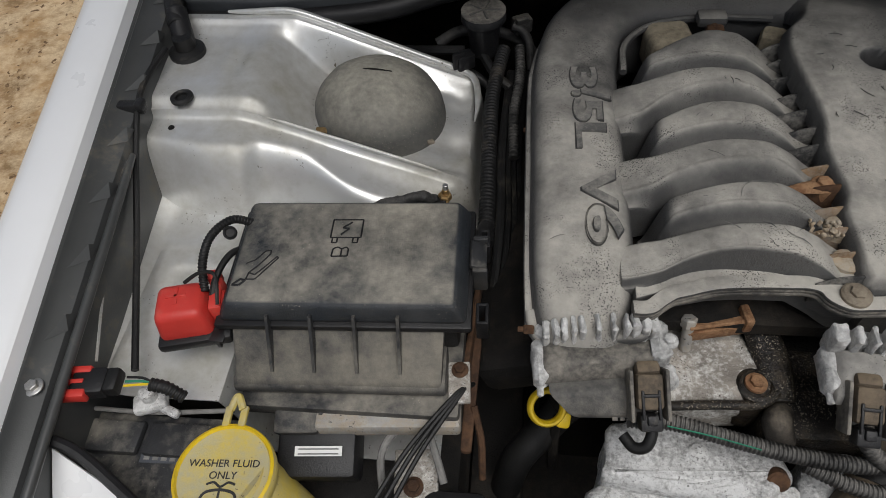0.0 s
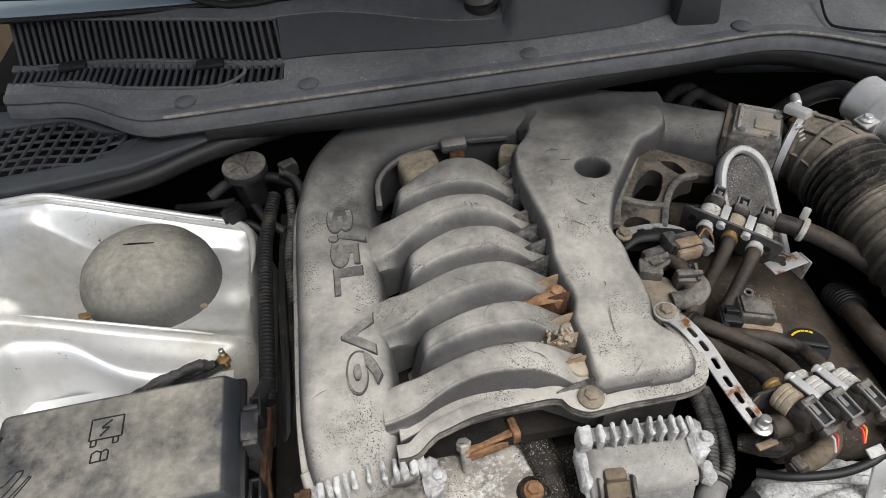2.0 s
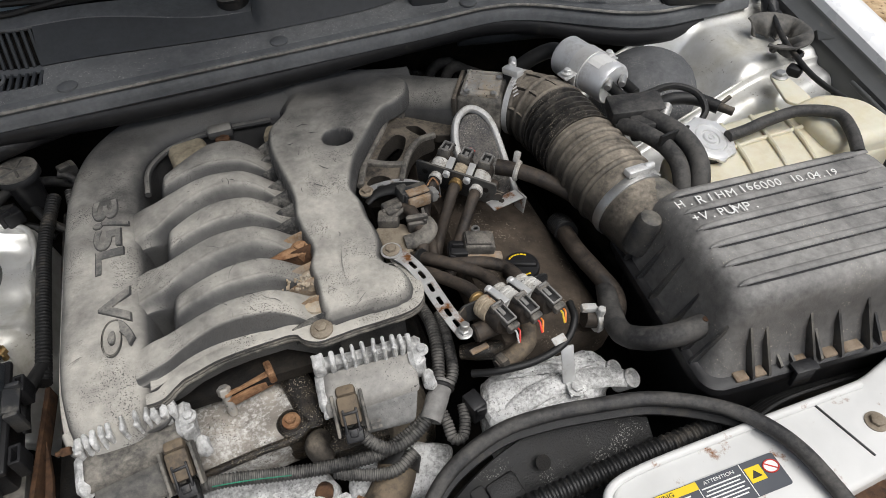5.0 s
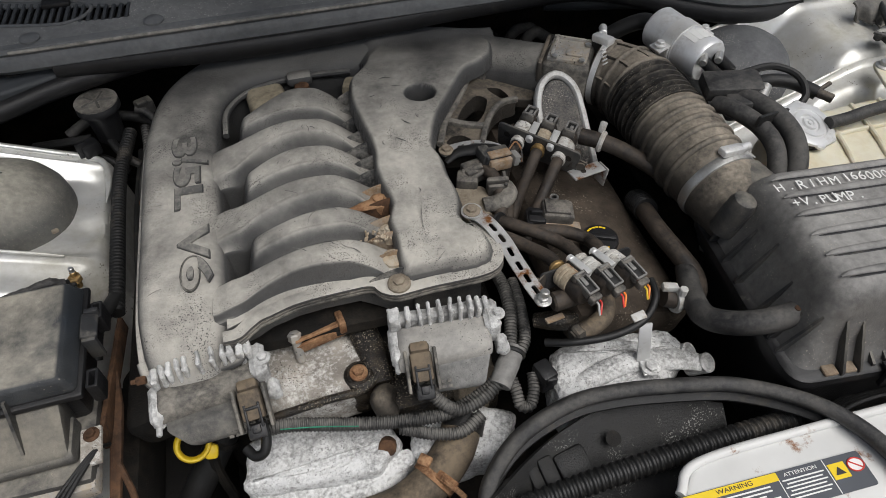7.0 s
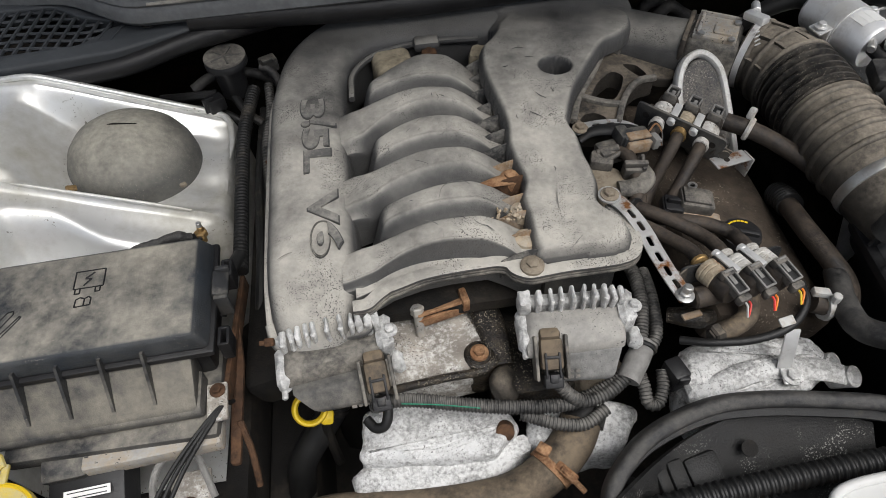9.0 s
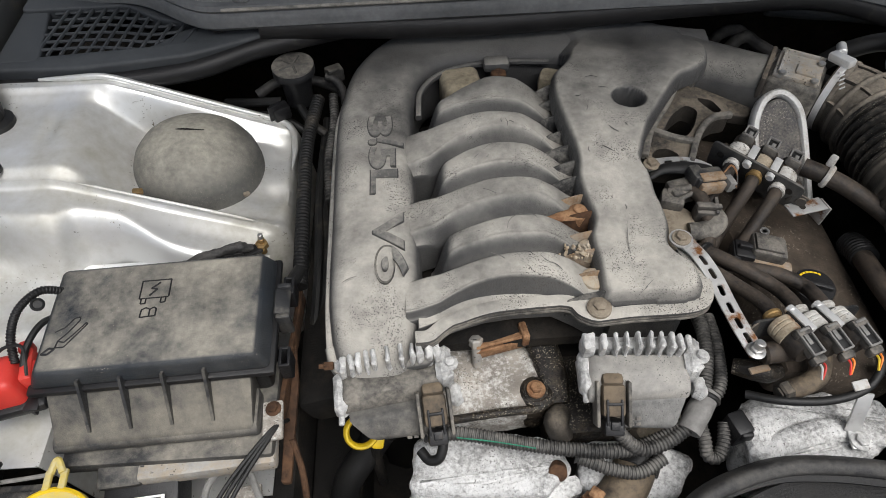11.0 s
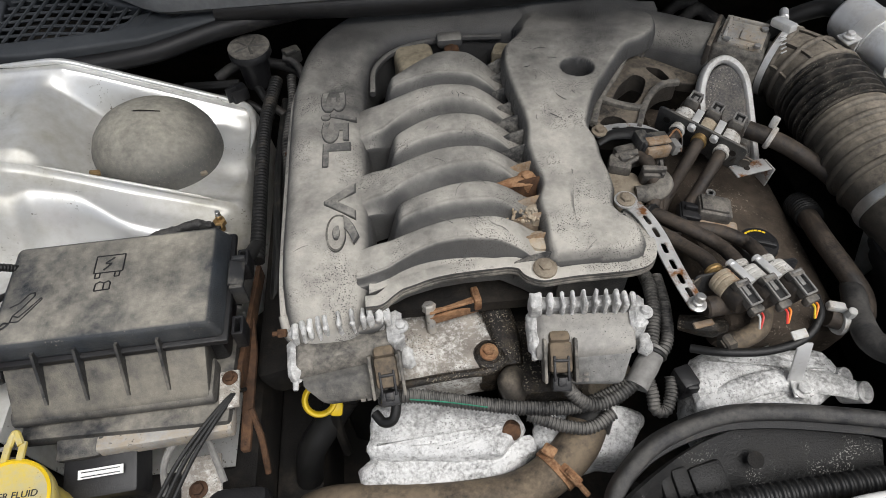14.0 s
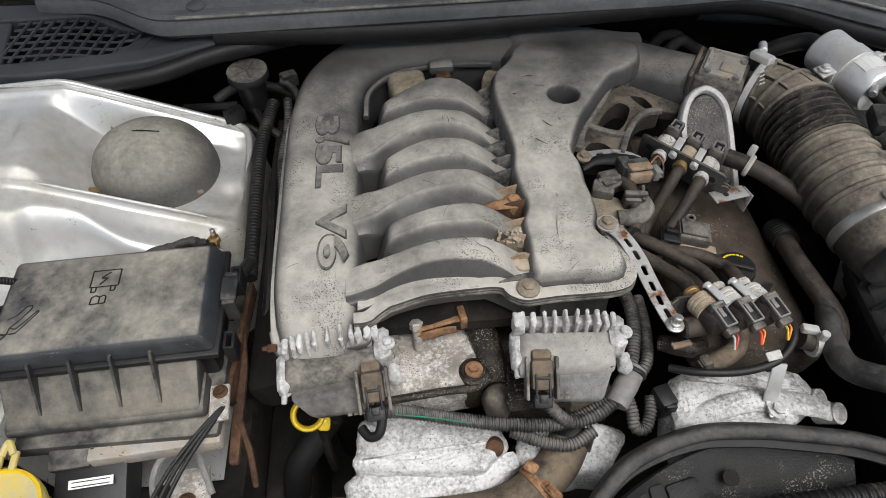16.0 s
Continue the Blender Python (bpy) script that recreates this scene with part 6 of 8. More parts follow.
# ---- battery, fluid neck, relay ----
batt = thing("battery", (-0.34, 0.12, 0.57), "black car battery with clamp and pale terminal clamp", "battery")
part("case", box((-0.34, 0.105, 0.66), (0.165, 0.17, 0.18), 0.006), "plastic", batt)
part("top", box((-0.34, 0.125, 0.757), (0.17, 0.155, 0.018), 0.004), "plastic_dusty", batt)
part("top_ridge", box((-0.375, 0.178, 0.768), (0.07, 0.03, 0.01), 0.003), "plastic_dusty", batt)
part("top_ridge", box((-0.3, 0.178, 0.768), (0.07, 0.03, 0.01), 0.003), "plastic_dusty", batt)
part("label_bar", box((-0.318, 0.163, 0.7665), (0.036, 0.010, 0.001), 0.0, (0, 0, 2)), "label", batt, "dark maker's mark bar")
part("label_letters", join(*[box((-0.33 + 0.008 * i, 0.163, 0.7674), (0.005, 0.006, 0.0006), 0.0, (0, 0, 2)) for i in range(4)]), "grey_tape", batt)
part("clamp", join(box((-0.333, 0.204, 0.787), (0.03, 0.018, 0.012), 0.004, (0, 0, 20)), rod((-0.333, 0.206, 0.78), (-0.332, 0.207, 0.805), 0.007), box((-0.318, 0.2, 0.783), (0.026, 0.008, 0.008), 0.003, (0, 0, -20))), "alu", batt, "pale oxidised terminal clamp")
part("hold_down", tube([(-0.39, 0.2, 0.776), (-0.33, 0.199, 0.778), (-0.26, 0.206, 0.776)], 0.0022, 8), "grey_tape", batt)

washer = thing("washer_filler", (-0.255, 0.15, 0.65), "washer fluid filler neck with faded yellow cap", "filler cap")
wm = pose(-0.25, 0.148, 0.782, 0, 0, 3)
cap = part("cap", moved(lathe([(0.0425, -0.012), (0.0435, -0.004), (0.0425, 0.0), (0.04, 0.002), (0.038, 0.0012), (0.001, 0.0012)], 40), wm), "cap_yellow", washer, "faded yellow snap cap")
part("cap_rim", moved(lathe([(0.041, 0.0), (0.0425, 0.003), (0.04, 0.0045), (0.0385, 0.001)], 40), wm), "yellow", cap)
part("tab", moved(join(box((-0.008, 0.049, 0.002), (0.007, 0.02, 0.005), 0.002), box((0.006, 0.049, 0.002), (0.007, 0.02, 0.005), 0.002), tube([(-0.006, 0.055, 0.004), (-0.001, 0.066, 0.007), (0.005, 0.055, 0.004)], 0.0035, 8)), wm), "cap_yellow", cap)
part("cap_text", lettering("WASHER FLUID", 0.0088, 0.0003, wm @ pose(-0.001, 0.008, 0.0017)), "print", cap)
part("cap_text", lettering("ONLY", 0.0088, 0.0003, wm @ pose(0.0, -0.002, 0.0017)), "print", cap)
part("screen_symbol", moved(join(tube([(-0.016, -0.024, 0.0015), (-0.012, -0.016, 0.0015), (0, -0.0135, 0.0015), (0.012, -0.016, 0.0015), (0.016, -0.024, 0.0015)], 0.0012, 6), box((0, -0.02, 0.0015), (0.0016, 0.016, 0.001), 0), tube([(-0.012, -0.009, 0.0015), (-0.006, -0.0075, 0.0015), (0, -0.011, 0.0015), (0.006, -0.0075, 0.0015), (0.012, -0.009, 0.0015)], 0.001, 6)), wm), "print", cap, "printed windscreen wash symbol")
part("neck", tube([(-0.25, 0.148, 0.768), (-0.235, 0.14, 0.74), (-0.21, 0.13, 0.69), (-0.2, 0.12, 0.62)], [0.037, 0.036, 0.033, 0.03], 24), "cap_yellow", washer)

relay = thing("relay_box", (-0.185, 0.19, 0.70), "dusty black relay box with white barcode label", "relay box")
ym = pose(-0.187, 0.195, 0.735, 0, 0, 4)
part("body", moved(box((0, 0, 0), (0.074, 0.062, 0.038), 0.005, (16, 0, 0), taper=(0.96, 0.95)), ym), "plastic", relay)
part("top_step", moved(box((-0.018, 0.016, 0.022), (0.042, 0.028, 0.02), 0.004, (16, 0, 0)), ym), "plastic_dusty", relay)
part("clip_frame", moved(join(box((0.004, 0.03, 0.026), (0.004, 0.03, 0.016), 0.001), box((0.03, 0.03, 0.026), (0.004, 0.03, 0.016), 0.001), box((0.017, 0.044, 0.028), (0.03, 0.004, 0.018), 0.001), box((0.017, 0.028, 0.026), (0.014, 0.012, 0.014), 0.002)), ym), "plastic_dusty", relay)
part("sticker", moved(box((0.004, -0.014, 0.0225), (0.042, 0.0085, 0.001), 0.0, (16, 0, 0)), ym), "label_white", relay, "white barcode sticker")
part("sticker_bars", moved(join(*[box((0.004, -0.0125 - 0.004 * i, 0.0236 - 0.0011 * i), (0.036, 0.0009, 0.0006), 0.0, (16, 0, 0)) for i in range(2)]), ym), "print", relay)

loopbar = thing("hose_bracket", (-0.1, 0.18, 0.69), "bent wire bracket over a rusty aluminium horn mount", "bracket")
part("wire_loop", tube([(-0.125, 0.16, 0.735), (-0.129, 0.185, 0.742), (-0.122, 0.203, 0.748), (-0.105, 0.212, 0.75), (-0.09, 0.21, 0.75), (-0.08, 0.19, 0.74), (-0.072, 0.17, 0.73)], 0.0035, 8), "grey_tape", loopbar)
part("plate", box((-0.098, 0.168, 0.715), (0.04, 0.07, 0.006), 0.002, (10, 0, 5)), "alu_brown", loopbar)
part("plate_bolt", hexhead((-0.1, 0.168, 0.72), 0.006), "rust", loopbar)
part("horn", box((-0.062, 0.14, 0.70), (0.06, 0.06, 0.04), 0.01), "plastic", loopbar)
for i in range(3):
    part("wire", tube([(-0.128 + 0.008 * i, 0.14, 0.755), (-0.1 + 0.006 * i, 0.185, 0.772), (-0.062 + 0.002 * i, 0.235, 0.778), (-0.05, 0.25, 0.765)], 0.0022, 7), "rubber", loopbar)

# ---- bent headlamp carrier at the corner ----
lamp_panel = thing("headlamp_carrier", (-0.37, 0.09, 0.72), "curved silver plate with black plastic edging at the headlamp", "headlamp carrier")
part("plate", sheet(lambda u, v: Vector((-0.385 + 0.10 * u + 0.01 * v, 0.148 - 0.045 * u - 0.10 * v, 0.815 - 0.018 * u * u - 0.07 * v - 0.02 * math.sin(3 * u))), 16, 10, 0.002), "silver_outer", lamp_panel)
part("edging", tube([(-0.405, 0.155, 0.815), (-0.385, 0.152, 0.822), (-0.36, 0.145, 0.818), (-0.33, 0.128, 0.805), (-0.295, 0.105, 0.79), (-0.27, 0.08, 0.77)], 0.005, 8), "plastic", lamp_panel)
part("side", sheet(lambda u, v: Vector((-0.408 + 0.012 * u, 0.16 - 0.12 * v, 0.82 - 0.1 * u - 0.02 * v)), 6, 6, 0.004), "plastic", lamp_panel)

# ---- harness and rusty rail in the gap beside the engine ----
gap = thing("wiring_harness", (-0.045, 0.42, 0.7), "black corrugated wiring harness running along the bay", "wiring")
part("loom", tube([(-0.04, 0.70, 0.80), (-0.05, 0.62, 0.795), (-0.05, 0.54, 0.79), (-0.048, 0.46, 0.785), (-0.047, 0.40, 0.78)], 0.009, 12, pitch=0.005), "rubber", gap)
for i in range(4):
    part("wire", tube([(-0.03 + 0.006 * i, 0.68, 0.78), (-0.036 + 0.006 * i, 0.56, 0.765 - 0.005 * i), (-0.034 + 0.007 * i, 0.45, 0.75 - 0.008 * i), (-0.04 + 0.006 * i, 0.36, 0.72)], 0.0055, 8), "rubber", gap)
part("branch", tube([(-0.047, 0.42, 0.785), (-0.055, 0.395, 0.79), (-0.065, 0.375, 0.785), (-0.07, 0.35, 0.77)], 0.008, 10), "rubber", gap)
rusty = thing("chassis_bracket", (-0.05, 0.3, 0.68), "rusty pressed steel bracket beside the fuse box", "bracket")
part("bar", box((-0.054, 0.33, 0.757), (0.006, 0.15, 0.022), 0.002, (0, 0, -4)), "rust", rusty)
part("brace", prism(rounded([(-0.06, 0.2), (-0.05, 0.2), (-0.046, 0.3), (-0.05, 0.34), (-0.058, 0.33)], 0.003), 0.725, 0.731, 0.001, slope=0.22), "rust", rusty)
part("hanger", tube([(-0.05, 0.24, 0.74), (-0.042, 0.215, 0.72), (-0.04, 0.19, 0.69)], 0.0035, 8), "rust", rusty)

# ---- purge valve behind the tower ----
valve = thing("purge_valve", (-0.066, 0.70, 0.76), "dusty round solenoid valve with dark plug", "valve")
part("body", lathe([(0.018, -0.05), (0.02, -0.02), (0.022, -0.006), (0.028, -0.003), (0.028, 0.003), (0.025, 0.007), (0.001, 0.008)], 28, pose(-0.065, 0.704, 0.846)), "plastic", valve)
part("dusty_top", lathe([(0.0265, 0), (0.0265, 0.0008), (0.001, 0.0012)], 28, pose(-0.065, 0.704, 0.8535)), "casing_dark", valve, "dusty grey cap top")
part("cap_rim", lathe([(0.025, 0), (0.0275, 0.001), (0.0275, 0.003), (0.0255, 0.003)], 28, pose(-0.065, 0.704, 0.852)), "casing_tan", valve)
for i in range(5):
    a = i * 2 * math.pi / 5
    part("cap_rib", rod((-0.065, 0.704, 0.855), (-0.065 + 0.02 * math.cos(a), 0.704 + 0.02 * math.sin(a), 0.8548), 0.0018, 6), "plastic_dusty", valve)
part("plug", join(box((-0.088, 0.672, 0.805), (0.024, 0.018, 0.02), 0.003, (0, 0, 30)), box((-0.094, 0.664, 0.81), (0.016, 0.004, 0.022), 0.001, (0, 0, 30))), "plastic", valve)
part("pipe", tube([(-0.066, 0.69, 0.80), (-0.05, 0.665, 0.79), (-0.03, 0.65, 0.78)], 0.006, 8), "rubber", valve)
part("hose", tube([(-0.09, 0.70, 0.80), (-0.13, 0.70, 0.80), (-0.17, 0.715, 0.79)], 0.006, 8), "rubber", valve)
studs = thing("manifold_stud", (-0.008, 0.4, 0.80), "rusty stud nuts at the manifold's side", "bolt")
for y, z in ((0.522, 0.826), (0.277, 0.82)):
    part("nut", join(rod((0.002, y, z), (-0.007, y, z), 0.0045, 6), rod((0.0, y, z), (-0.012, y, z), 0.0025, 8)), "rust", studs)

# ---- hoses in the corner behind the tower ----
corner = thing("corner_hoses", (-0.02, 0.73, 0.76), "dusty dark hoses and plug behind the strut tower", "hoses")
part("hose", tube([(-0.13, 0.735, 0.785), (-0.1, 0.748, 0.795), (-0.06, 0.75, 0.795), (-0.02, 0.742, 0.785), (0.01, 0.72, 0.765)], 0.0075, 12), "hose_grey", corner)
part("hose", tube([(-0.03, 0.73, 0.815), (-0.018, 0.728, 0.81), (-0.008, 0.72, 0.795), (-0.004, 0.7, 0.77)], 0.006, 12), "hose_grey", corner)
part("hose", tube([(-0.15, 0.705, 0.775), (-0.11, 0.69, 0.785), (-0.075, 0.675, 0.78), (-0.05, 0.66, 0.765)], 0.005, 10), "rubber", corner)
part("cable", tube([(-0.02, 0.705, 0.8), (-0.018, 0.66, 0.79), (-0.024, 0.6, 0.78), (-0.022, 0.54, 0.765)], 0.0065, 12, pitch=0.0045), "loom", corner)
part("plug", join(box((-0.018, 0.738, 0.812), (0.024, 0.018, 0.02), 0.003, (0, 0, 25)), box((-0.018, 0.731, 0.823), (0.016, 0.01, 0.006), 0.002, (0, 0, 25))), "plastic_dusty", corner)


# ---- air intake: throttle, ribbed duct, air box ----
throttle = thing("throttle_body", (0.56, 0.64, 0.78), "dusty throttle body with flange and rounded lever guard", "throttle body")
tb = pose(0.5555, 0.604, 0.848, 0, 0, -32)
part("body", moved(box((0, 0, 0), (0.062, 0.062, 0.064), 0.007, seg=3), tb), "casing_tan", throttle)
part("top_plate", moved(join(box((0.0, 0.0, 0.034), (0.052, 0.05, 0.007), 0.002), box((-0.02, 0.002, 0.0385), (0.004, 0.05, 0.006), 0.001), box((0.0, 0.024, 0.0385), (0.05, 0.004, 0.006), 0.001), box((0.008, -0.006, 0.0385), (0.022, 0.02, 0.004), 0.002)), tb), "alu_dusty", throttle, "dusted top plate")
part("flange", moved(box((-0.033, 0, 0.0), (0.007, 0.074, 0.068), 0.003), tb), "web_brown", throttle)
for x, y in ((0.022, 0.014), (0.02, -0.024), (-0.016, -0.024)):
    part("screw", moved(lathe([(0.0042, 0), (0.0042, 0.0025), (0.002, 0.003)], 10, pose(x, y, 0.0388)), tb), "steel", throttle)
GU = [(0.522, 0.52), (0.523, 0.58), (0.533, 0.607), (0.548, 0.618), (0.562, 0.614), (0.572, 0.598), (0.576, 0.57), (0.577, 0.50), (0.53, 0.50)]
guard_m = pose(0.522, 0.537, 0.834, 38, 0, 0) @ pose(-0.549, -0.57, 0)
part("guard_plate", moved(prism(rounded(GU, 0.012), -0.012, 0.005, 0.003), guard_m), "guard", throttle, "dark speckled lever cover")
part("guard_rim", moved(tube([(x, y, 0.0) for x, y in ((0.5205, 0.535), (0.5205, 0.58), (0.531, 0.611), (0.549, 0.6235), (0.5645, 0.618), (0.5755, 0.601), (0.579, 0.57), (0.58, 0.49))], 0.005, 10, 8, high=1.7, square=0.6), guard_m), "pale_rim", throttle, "pale aluminium rim")

duct = thing("intake_duct", (0.64, 0.48, 0.78), "dusty ribbed rubber air intake duct with hose clamps", "air duct")
DUCT = spline([(0.6, 0.596, 0.85), (0.616, 0.576, 0.8505), (0.6265, 0.549, 0.851), (0.6315, 0.515, 0.852), (0.634, 0.475, 0.851), (0.636, 0.43, 0.85), (0.639, 0.39, 0.848), (0.645, 0.345, 0.843), (0.652, 0.3, 0.838)], 8)


def on_duct(f):
    """Centre and direction at the share f of the duct's length."""
    k = f * (len(DUCT) - 1)
    i = min(int(k), len(DUCT) - 2)
    return DUCT[i].lerp(DUCT[i + 1], k - i), (DUCT[min(i + 2, len(DUCT) - 1)] - DUCT[max(0, i - 1)]).normalized()


def duct_ring(f, r, w, h):
    c, d = on_duct(f)
    return lathe([(r - 0.003, -w - 0.002), (r + h * 0.6, -w), (r + h, -w * 0.4), (r + h, w * 0.4), (r + h * 0.6, w), (r - 0.003, w + 0.002)], 44, along(c, c + d))


def duct_line(f0, f1, r0, r1, a, w, n=5):
    """A lengthwise rib at the angle a about the duct."""
    pts = []
    for i in range(n):
        f = f0 + (f1 - f0) * i / (n - 1)
        c, d = on_duct(f)
        s = d.cross(Vector((0, 0, 1))).normalized()
        pts.append(c + (s * math.cos(radians(a)) + Vector((0, 0, 1)) * math.sin(radians(a))) * (r0 + (r1 - r0) * i / (n - 1)))
    return tube(pts, w, 8, 3, square=0.6)


part("cuff", tube([on_duct(f)[0] for f in (0.0, 0.08, 0.16, 0.25, 0.34)], [0.0425, 0.043, 0.0455, 0.049, 0.05], 40), "duct", duct, "smooth rubber cuff")
part("bellows", tube([on_duct(f)[0] for f in (0.33, 0.4, 0.47, 0.54)], 0.0515, 44, pitch=0.0105, depth=0.12), "duct_dark", duct, "black ribbed bellows")
part("tail", tube([on_duct(f)[0] for f in (0.53, 0.62, 0.72, 0.82, 0.92, 1.0)], [0.0495, 0.0495, 0.049, 0.047, 0.044, 0.043], 40), "duct", duct)
for f, r in ((0.56, 0.0495), (0.61, 0.0495), (0.66, 0.0492), (0.715, 0.049), (0.77, 0.048)):
    part("tail_ring", duct_ring(f, r, 0.0032, 0.003), "duct", duct)
for a in (22, 62, 100, 140, 175):
    part("cuff_rib", duct_line(0.06, 0.31, 0.0435, 0.0495, a, 0.0028), "duct", duct)
for f, r in ((0.065, 0.043), (0.2, 0.0475), (0.315, 0.0495)):
    part("cuff_ring", duct_ring(f, r, 0.003, 0.0032), "duct", duct)
c0, c1 = on_duct(0.012)[0], on_duct(0.05)[0]
part("clamp_front", tube([c0, c1], 0.0458, 44, 1), "bright", duct, "bright steel hose clamp")
sc = c0.lerp(c1, 0.5)
part("clamp_screw", join(box(tuple(sc + Vector((-0.006, 0.006, 0.0475))), (0.014, 0.03, 0.011), 0.003, (-8, 0, 24)), rod(tuple(sc + Vector((-0.002, 0.016, 0.049))), tuple(sc + Vector((0.007, 0.036, 0.046))), 0.0055, 10),
                         *[box(tuple(sc + Vector((-0.013 - 0.0012 * i, -0.012 - 0.005 * i, 0.0445 - 0.002 * i))), (0.009, 0.0016, 0.002), 0.0004, (12, 0, 24)) for i in range(5)]), "bright", duct, "clamp worm housing")
part("clamp_rear", duct_ring(0.845, 0.0462, 0.0055, 0.0016), "steel", duct, "dusty hose clamp")
c2 = on_duct(0.845)[0]
part("clamp_screw", join(box(tuple(c2 + Vector((0.002, 0.0, 0.0505))), (0.03, 0.013, 0.009), 0.003, (0, 6, 8)), rod(tuple(c2 + Vector((0.012, 0.001, 0.0505))), tuple(c2 + Vector((0.026, 0.004, 0.049))), 0.005, 10),
                         *[box(tuple(c2 + Vector((0.018 + 0.0042 * i, 0.002, 0.0455 - 0.0028 * i))), (0.0016, 0.009, 0.002), 0.0004, (0, 38, 8)) for i in range(5)]), "bright", duct, "clamp worm housing")

air = thing("air_filter_box", (0.75, 0.22, 0.66), "black plastic air filter box with ribbed dusty lid and handwriting", "air filter box")
am = pose(0.63, 0.141, 0, 0, 0, -4.5)


def loft(levels, m):
    """Rounded rectangles (z, x0, x1, y0, y1, r) stacked into one closed shell."""
    bm = bmesh.new()
    rings = [[bm.verts.new((x, y, z)) for x, y in rounded([(x0, y0), (x1, y0), (x1, y1), (x0, y1)], r, 6)] for z, x0, x1, y0, y1, r in levels]
    n = len(rings[0])
    for p, q in zip(rings, rings[1:]):
        for k in range(n):
            bm.faces.new((p[k], p[(k + 1) % n], q[(k + 1) % n], q[k]))
    bm.faces.new(rings[0][::-1])
    bm.faces.new(rings[-1])
    return moved(bm, m)


part("lid", loft([(0.824, -0.028, 0.28, -0.022, 0.19, 0.02), (0.85, -0.017, 0.272, -0.009, 0.184, 0.022), (0.876, -0.009, 0.265, -0.003, 0.178, 0.024), (0.892, -0.003, 0.26, 0.001, 0.172, 0.026),
                  (0.9, 0.002, 0.256, 0.006, 0.167, 0.026), (0.9055, 0.008, 0.25, 0.012, 0.161, 0.024), (0.908, 0.015, 0.244, 0.018, 0.155, 0.02), (0.9085, 0.03, 0.23, 0.03, 0.145, 0.014)], am), "airbox", air, "grey-dusted lid", angle=70)
rim = part("rim", loft([(0.81, -0.034, 0.288, -0.03, 0.195, 0.024), (0.812, -0.037, 0.291, -0.033, 0.198, 0.024), (0.822, -0.037, 0.291, -0.033, 0.198, 0.024), (0.8245, -0.034, 0.288, -0.03, 0.195, 0.024)], am), "plastic", air)
part("rim_edge", loft([(0.796, -0.031, 0.285, -0.027, 0.192, 0.024), (0.808, -0.032, 0.286, -0.028, 0.193, 0.024)], am), "plastic", air)
part("base", loft([(0.66, -0.012, 0.265, -0.012, 0.18, 0.02), (0.8, -0.02, 0.272, -0.018, 0.184, 0.02)], am), "plastic", air)
for i in range(6):
    y = 0.152 - 0.0255 * i
    xe = 0.245 - 0.002 * i
    part("lid_rib", moved(tube([(0.006, y - 0.001, 0.907), (0.016, y, 0.9092), (0.05, y + 0.0005, 0.9096), (0.14, y + 0.001, 0.9096), (xe, y + 0.001, 0.9085)], [0.0008, 0.003, 0.0042, 0.0042, 0.003], 10, 6, high=0.45), am), "airbox", air)
    # thin dark strip paints the shadow line beside each rib
    part("lid_groove", moved(tube([(0.012, y - 0.0035, 0.9078), (0.03, y - 0.0045, 0.9089), (0.12, y - 0.004, 0.9091), (xe - 0.02, y - 0.0035, 0.9088)], [0.0004, 0.0014, 0.0013, 0.0006], 6, 6, high=0.5), am), "plastic", air, "dark line standing in for the crease's shade")


def gusset(at, turn, h, d):
    """A thin triangular stiffener; d how far it stands out, h its height."""
    bm = bmesh.new()
    prof = [(0.012, 0), (-d, 0), (-d, 0.004), (0.014, h)]
    va = [bm.verts.new((-0.0014, y, z)) for y, z in prof]
    vb = [bm.verts.new((0.0014, y, z)) for y, z in prof]
    bm.faces.new(va)
    bm.faces.new(vb[::-1])
    for k in range(4):
        bm.faces.new((va[k], vb[k], vb[(k + 1) % 4], va[(k + 1) % 4]))
    return moved(bm, am @ pose(*at, 0, 0, turn))


for x, h, d in ((0.012, 0.05, 0.016), (0.03, 0.046, 0.016), (0.046, 0.016, 0.012), (0.06, 0.014, 0.012), (0.078, 0.048, 0.018), (0.088, 0.03, 0.016), (0.11, 0.044, 0.018), (0.142, 0.048, 0.018), (0.156, 0.03, 0.016), (0.185, 0.046, 0.018), (0.225, 0.046, 0.018)):
    part("gusset", gusset((x, -0.018, 0.8245), 0, h, d - 0.002), "plastic_dusty", air, "triangular stiffener")
for y, h in ((0.004, 0.05), (0.02, 0.044), (0.05, 0.05), (0.09, 0.056), (0.12, 0.05), (0.15, 0.05)):
    part("gusset", gusset((-0.022, y, 0.8245), -90, h, 0.014), "plastic_dusty", air, "triangular stiffener")
for x, w in ((0.002, 0.014), (0.021, 0.014), (0.068, 0.014), (0.1, 0.016), (0.126, 0.022), (0.17, 0.022), (0.205, 0.03)):
    part("packed_dirt", moved(box((x, -0.025, 0.8262), (w, 0.012, 0.004), 0.0018), am), "dirt_pale", air, "packed dry dirt")
part("clasp", moved(join(box((0.066, -0.037, 0.815), (0.022, 0.006, 0.024), 0.002), box((0.066, -0.034, 0.829), (0.026, 0.014, 0.004), 0.0015)), am), "plastic", air, "black lid clasp")


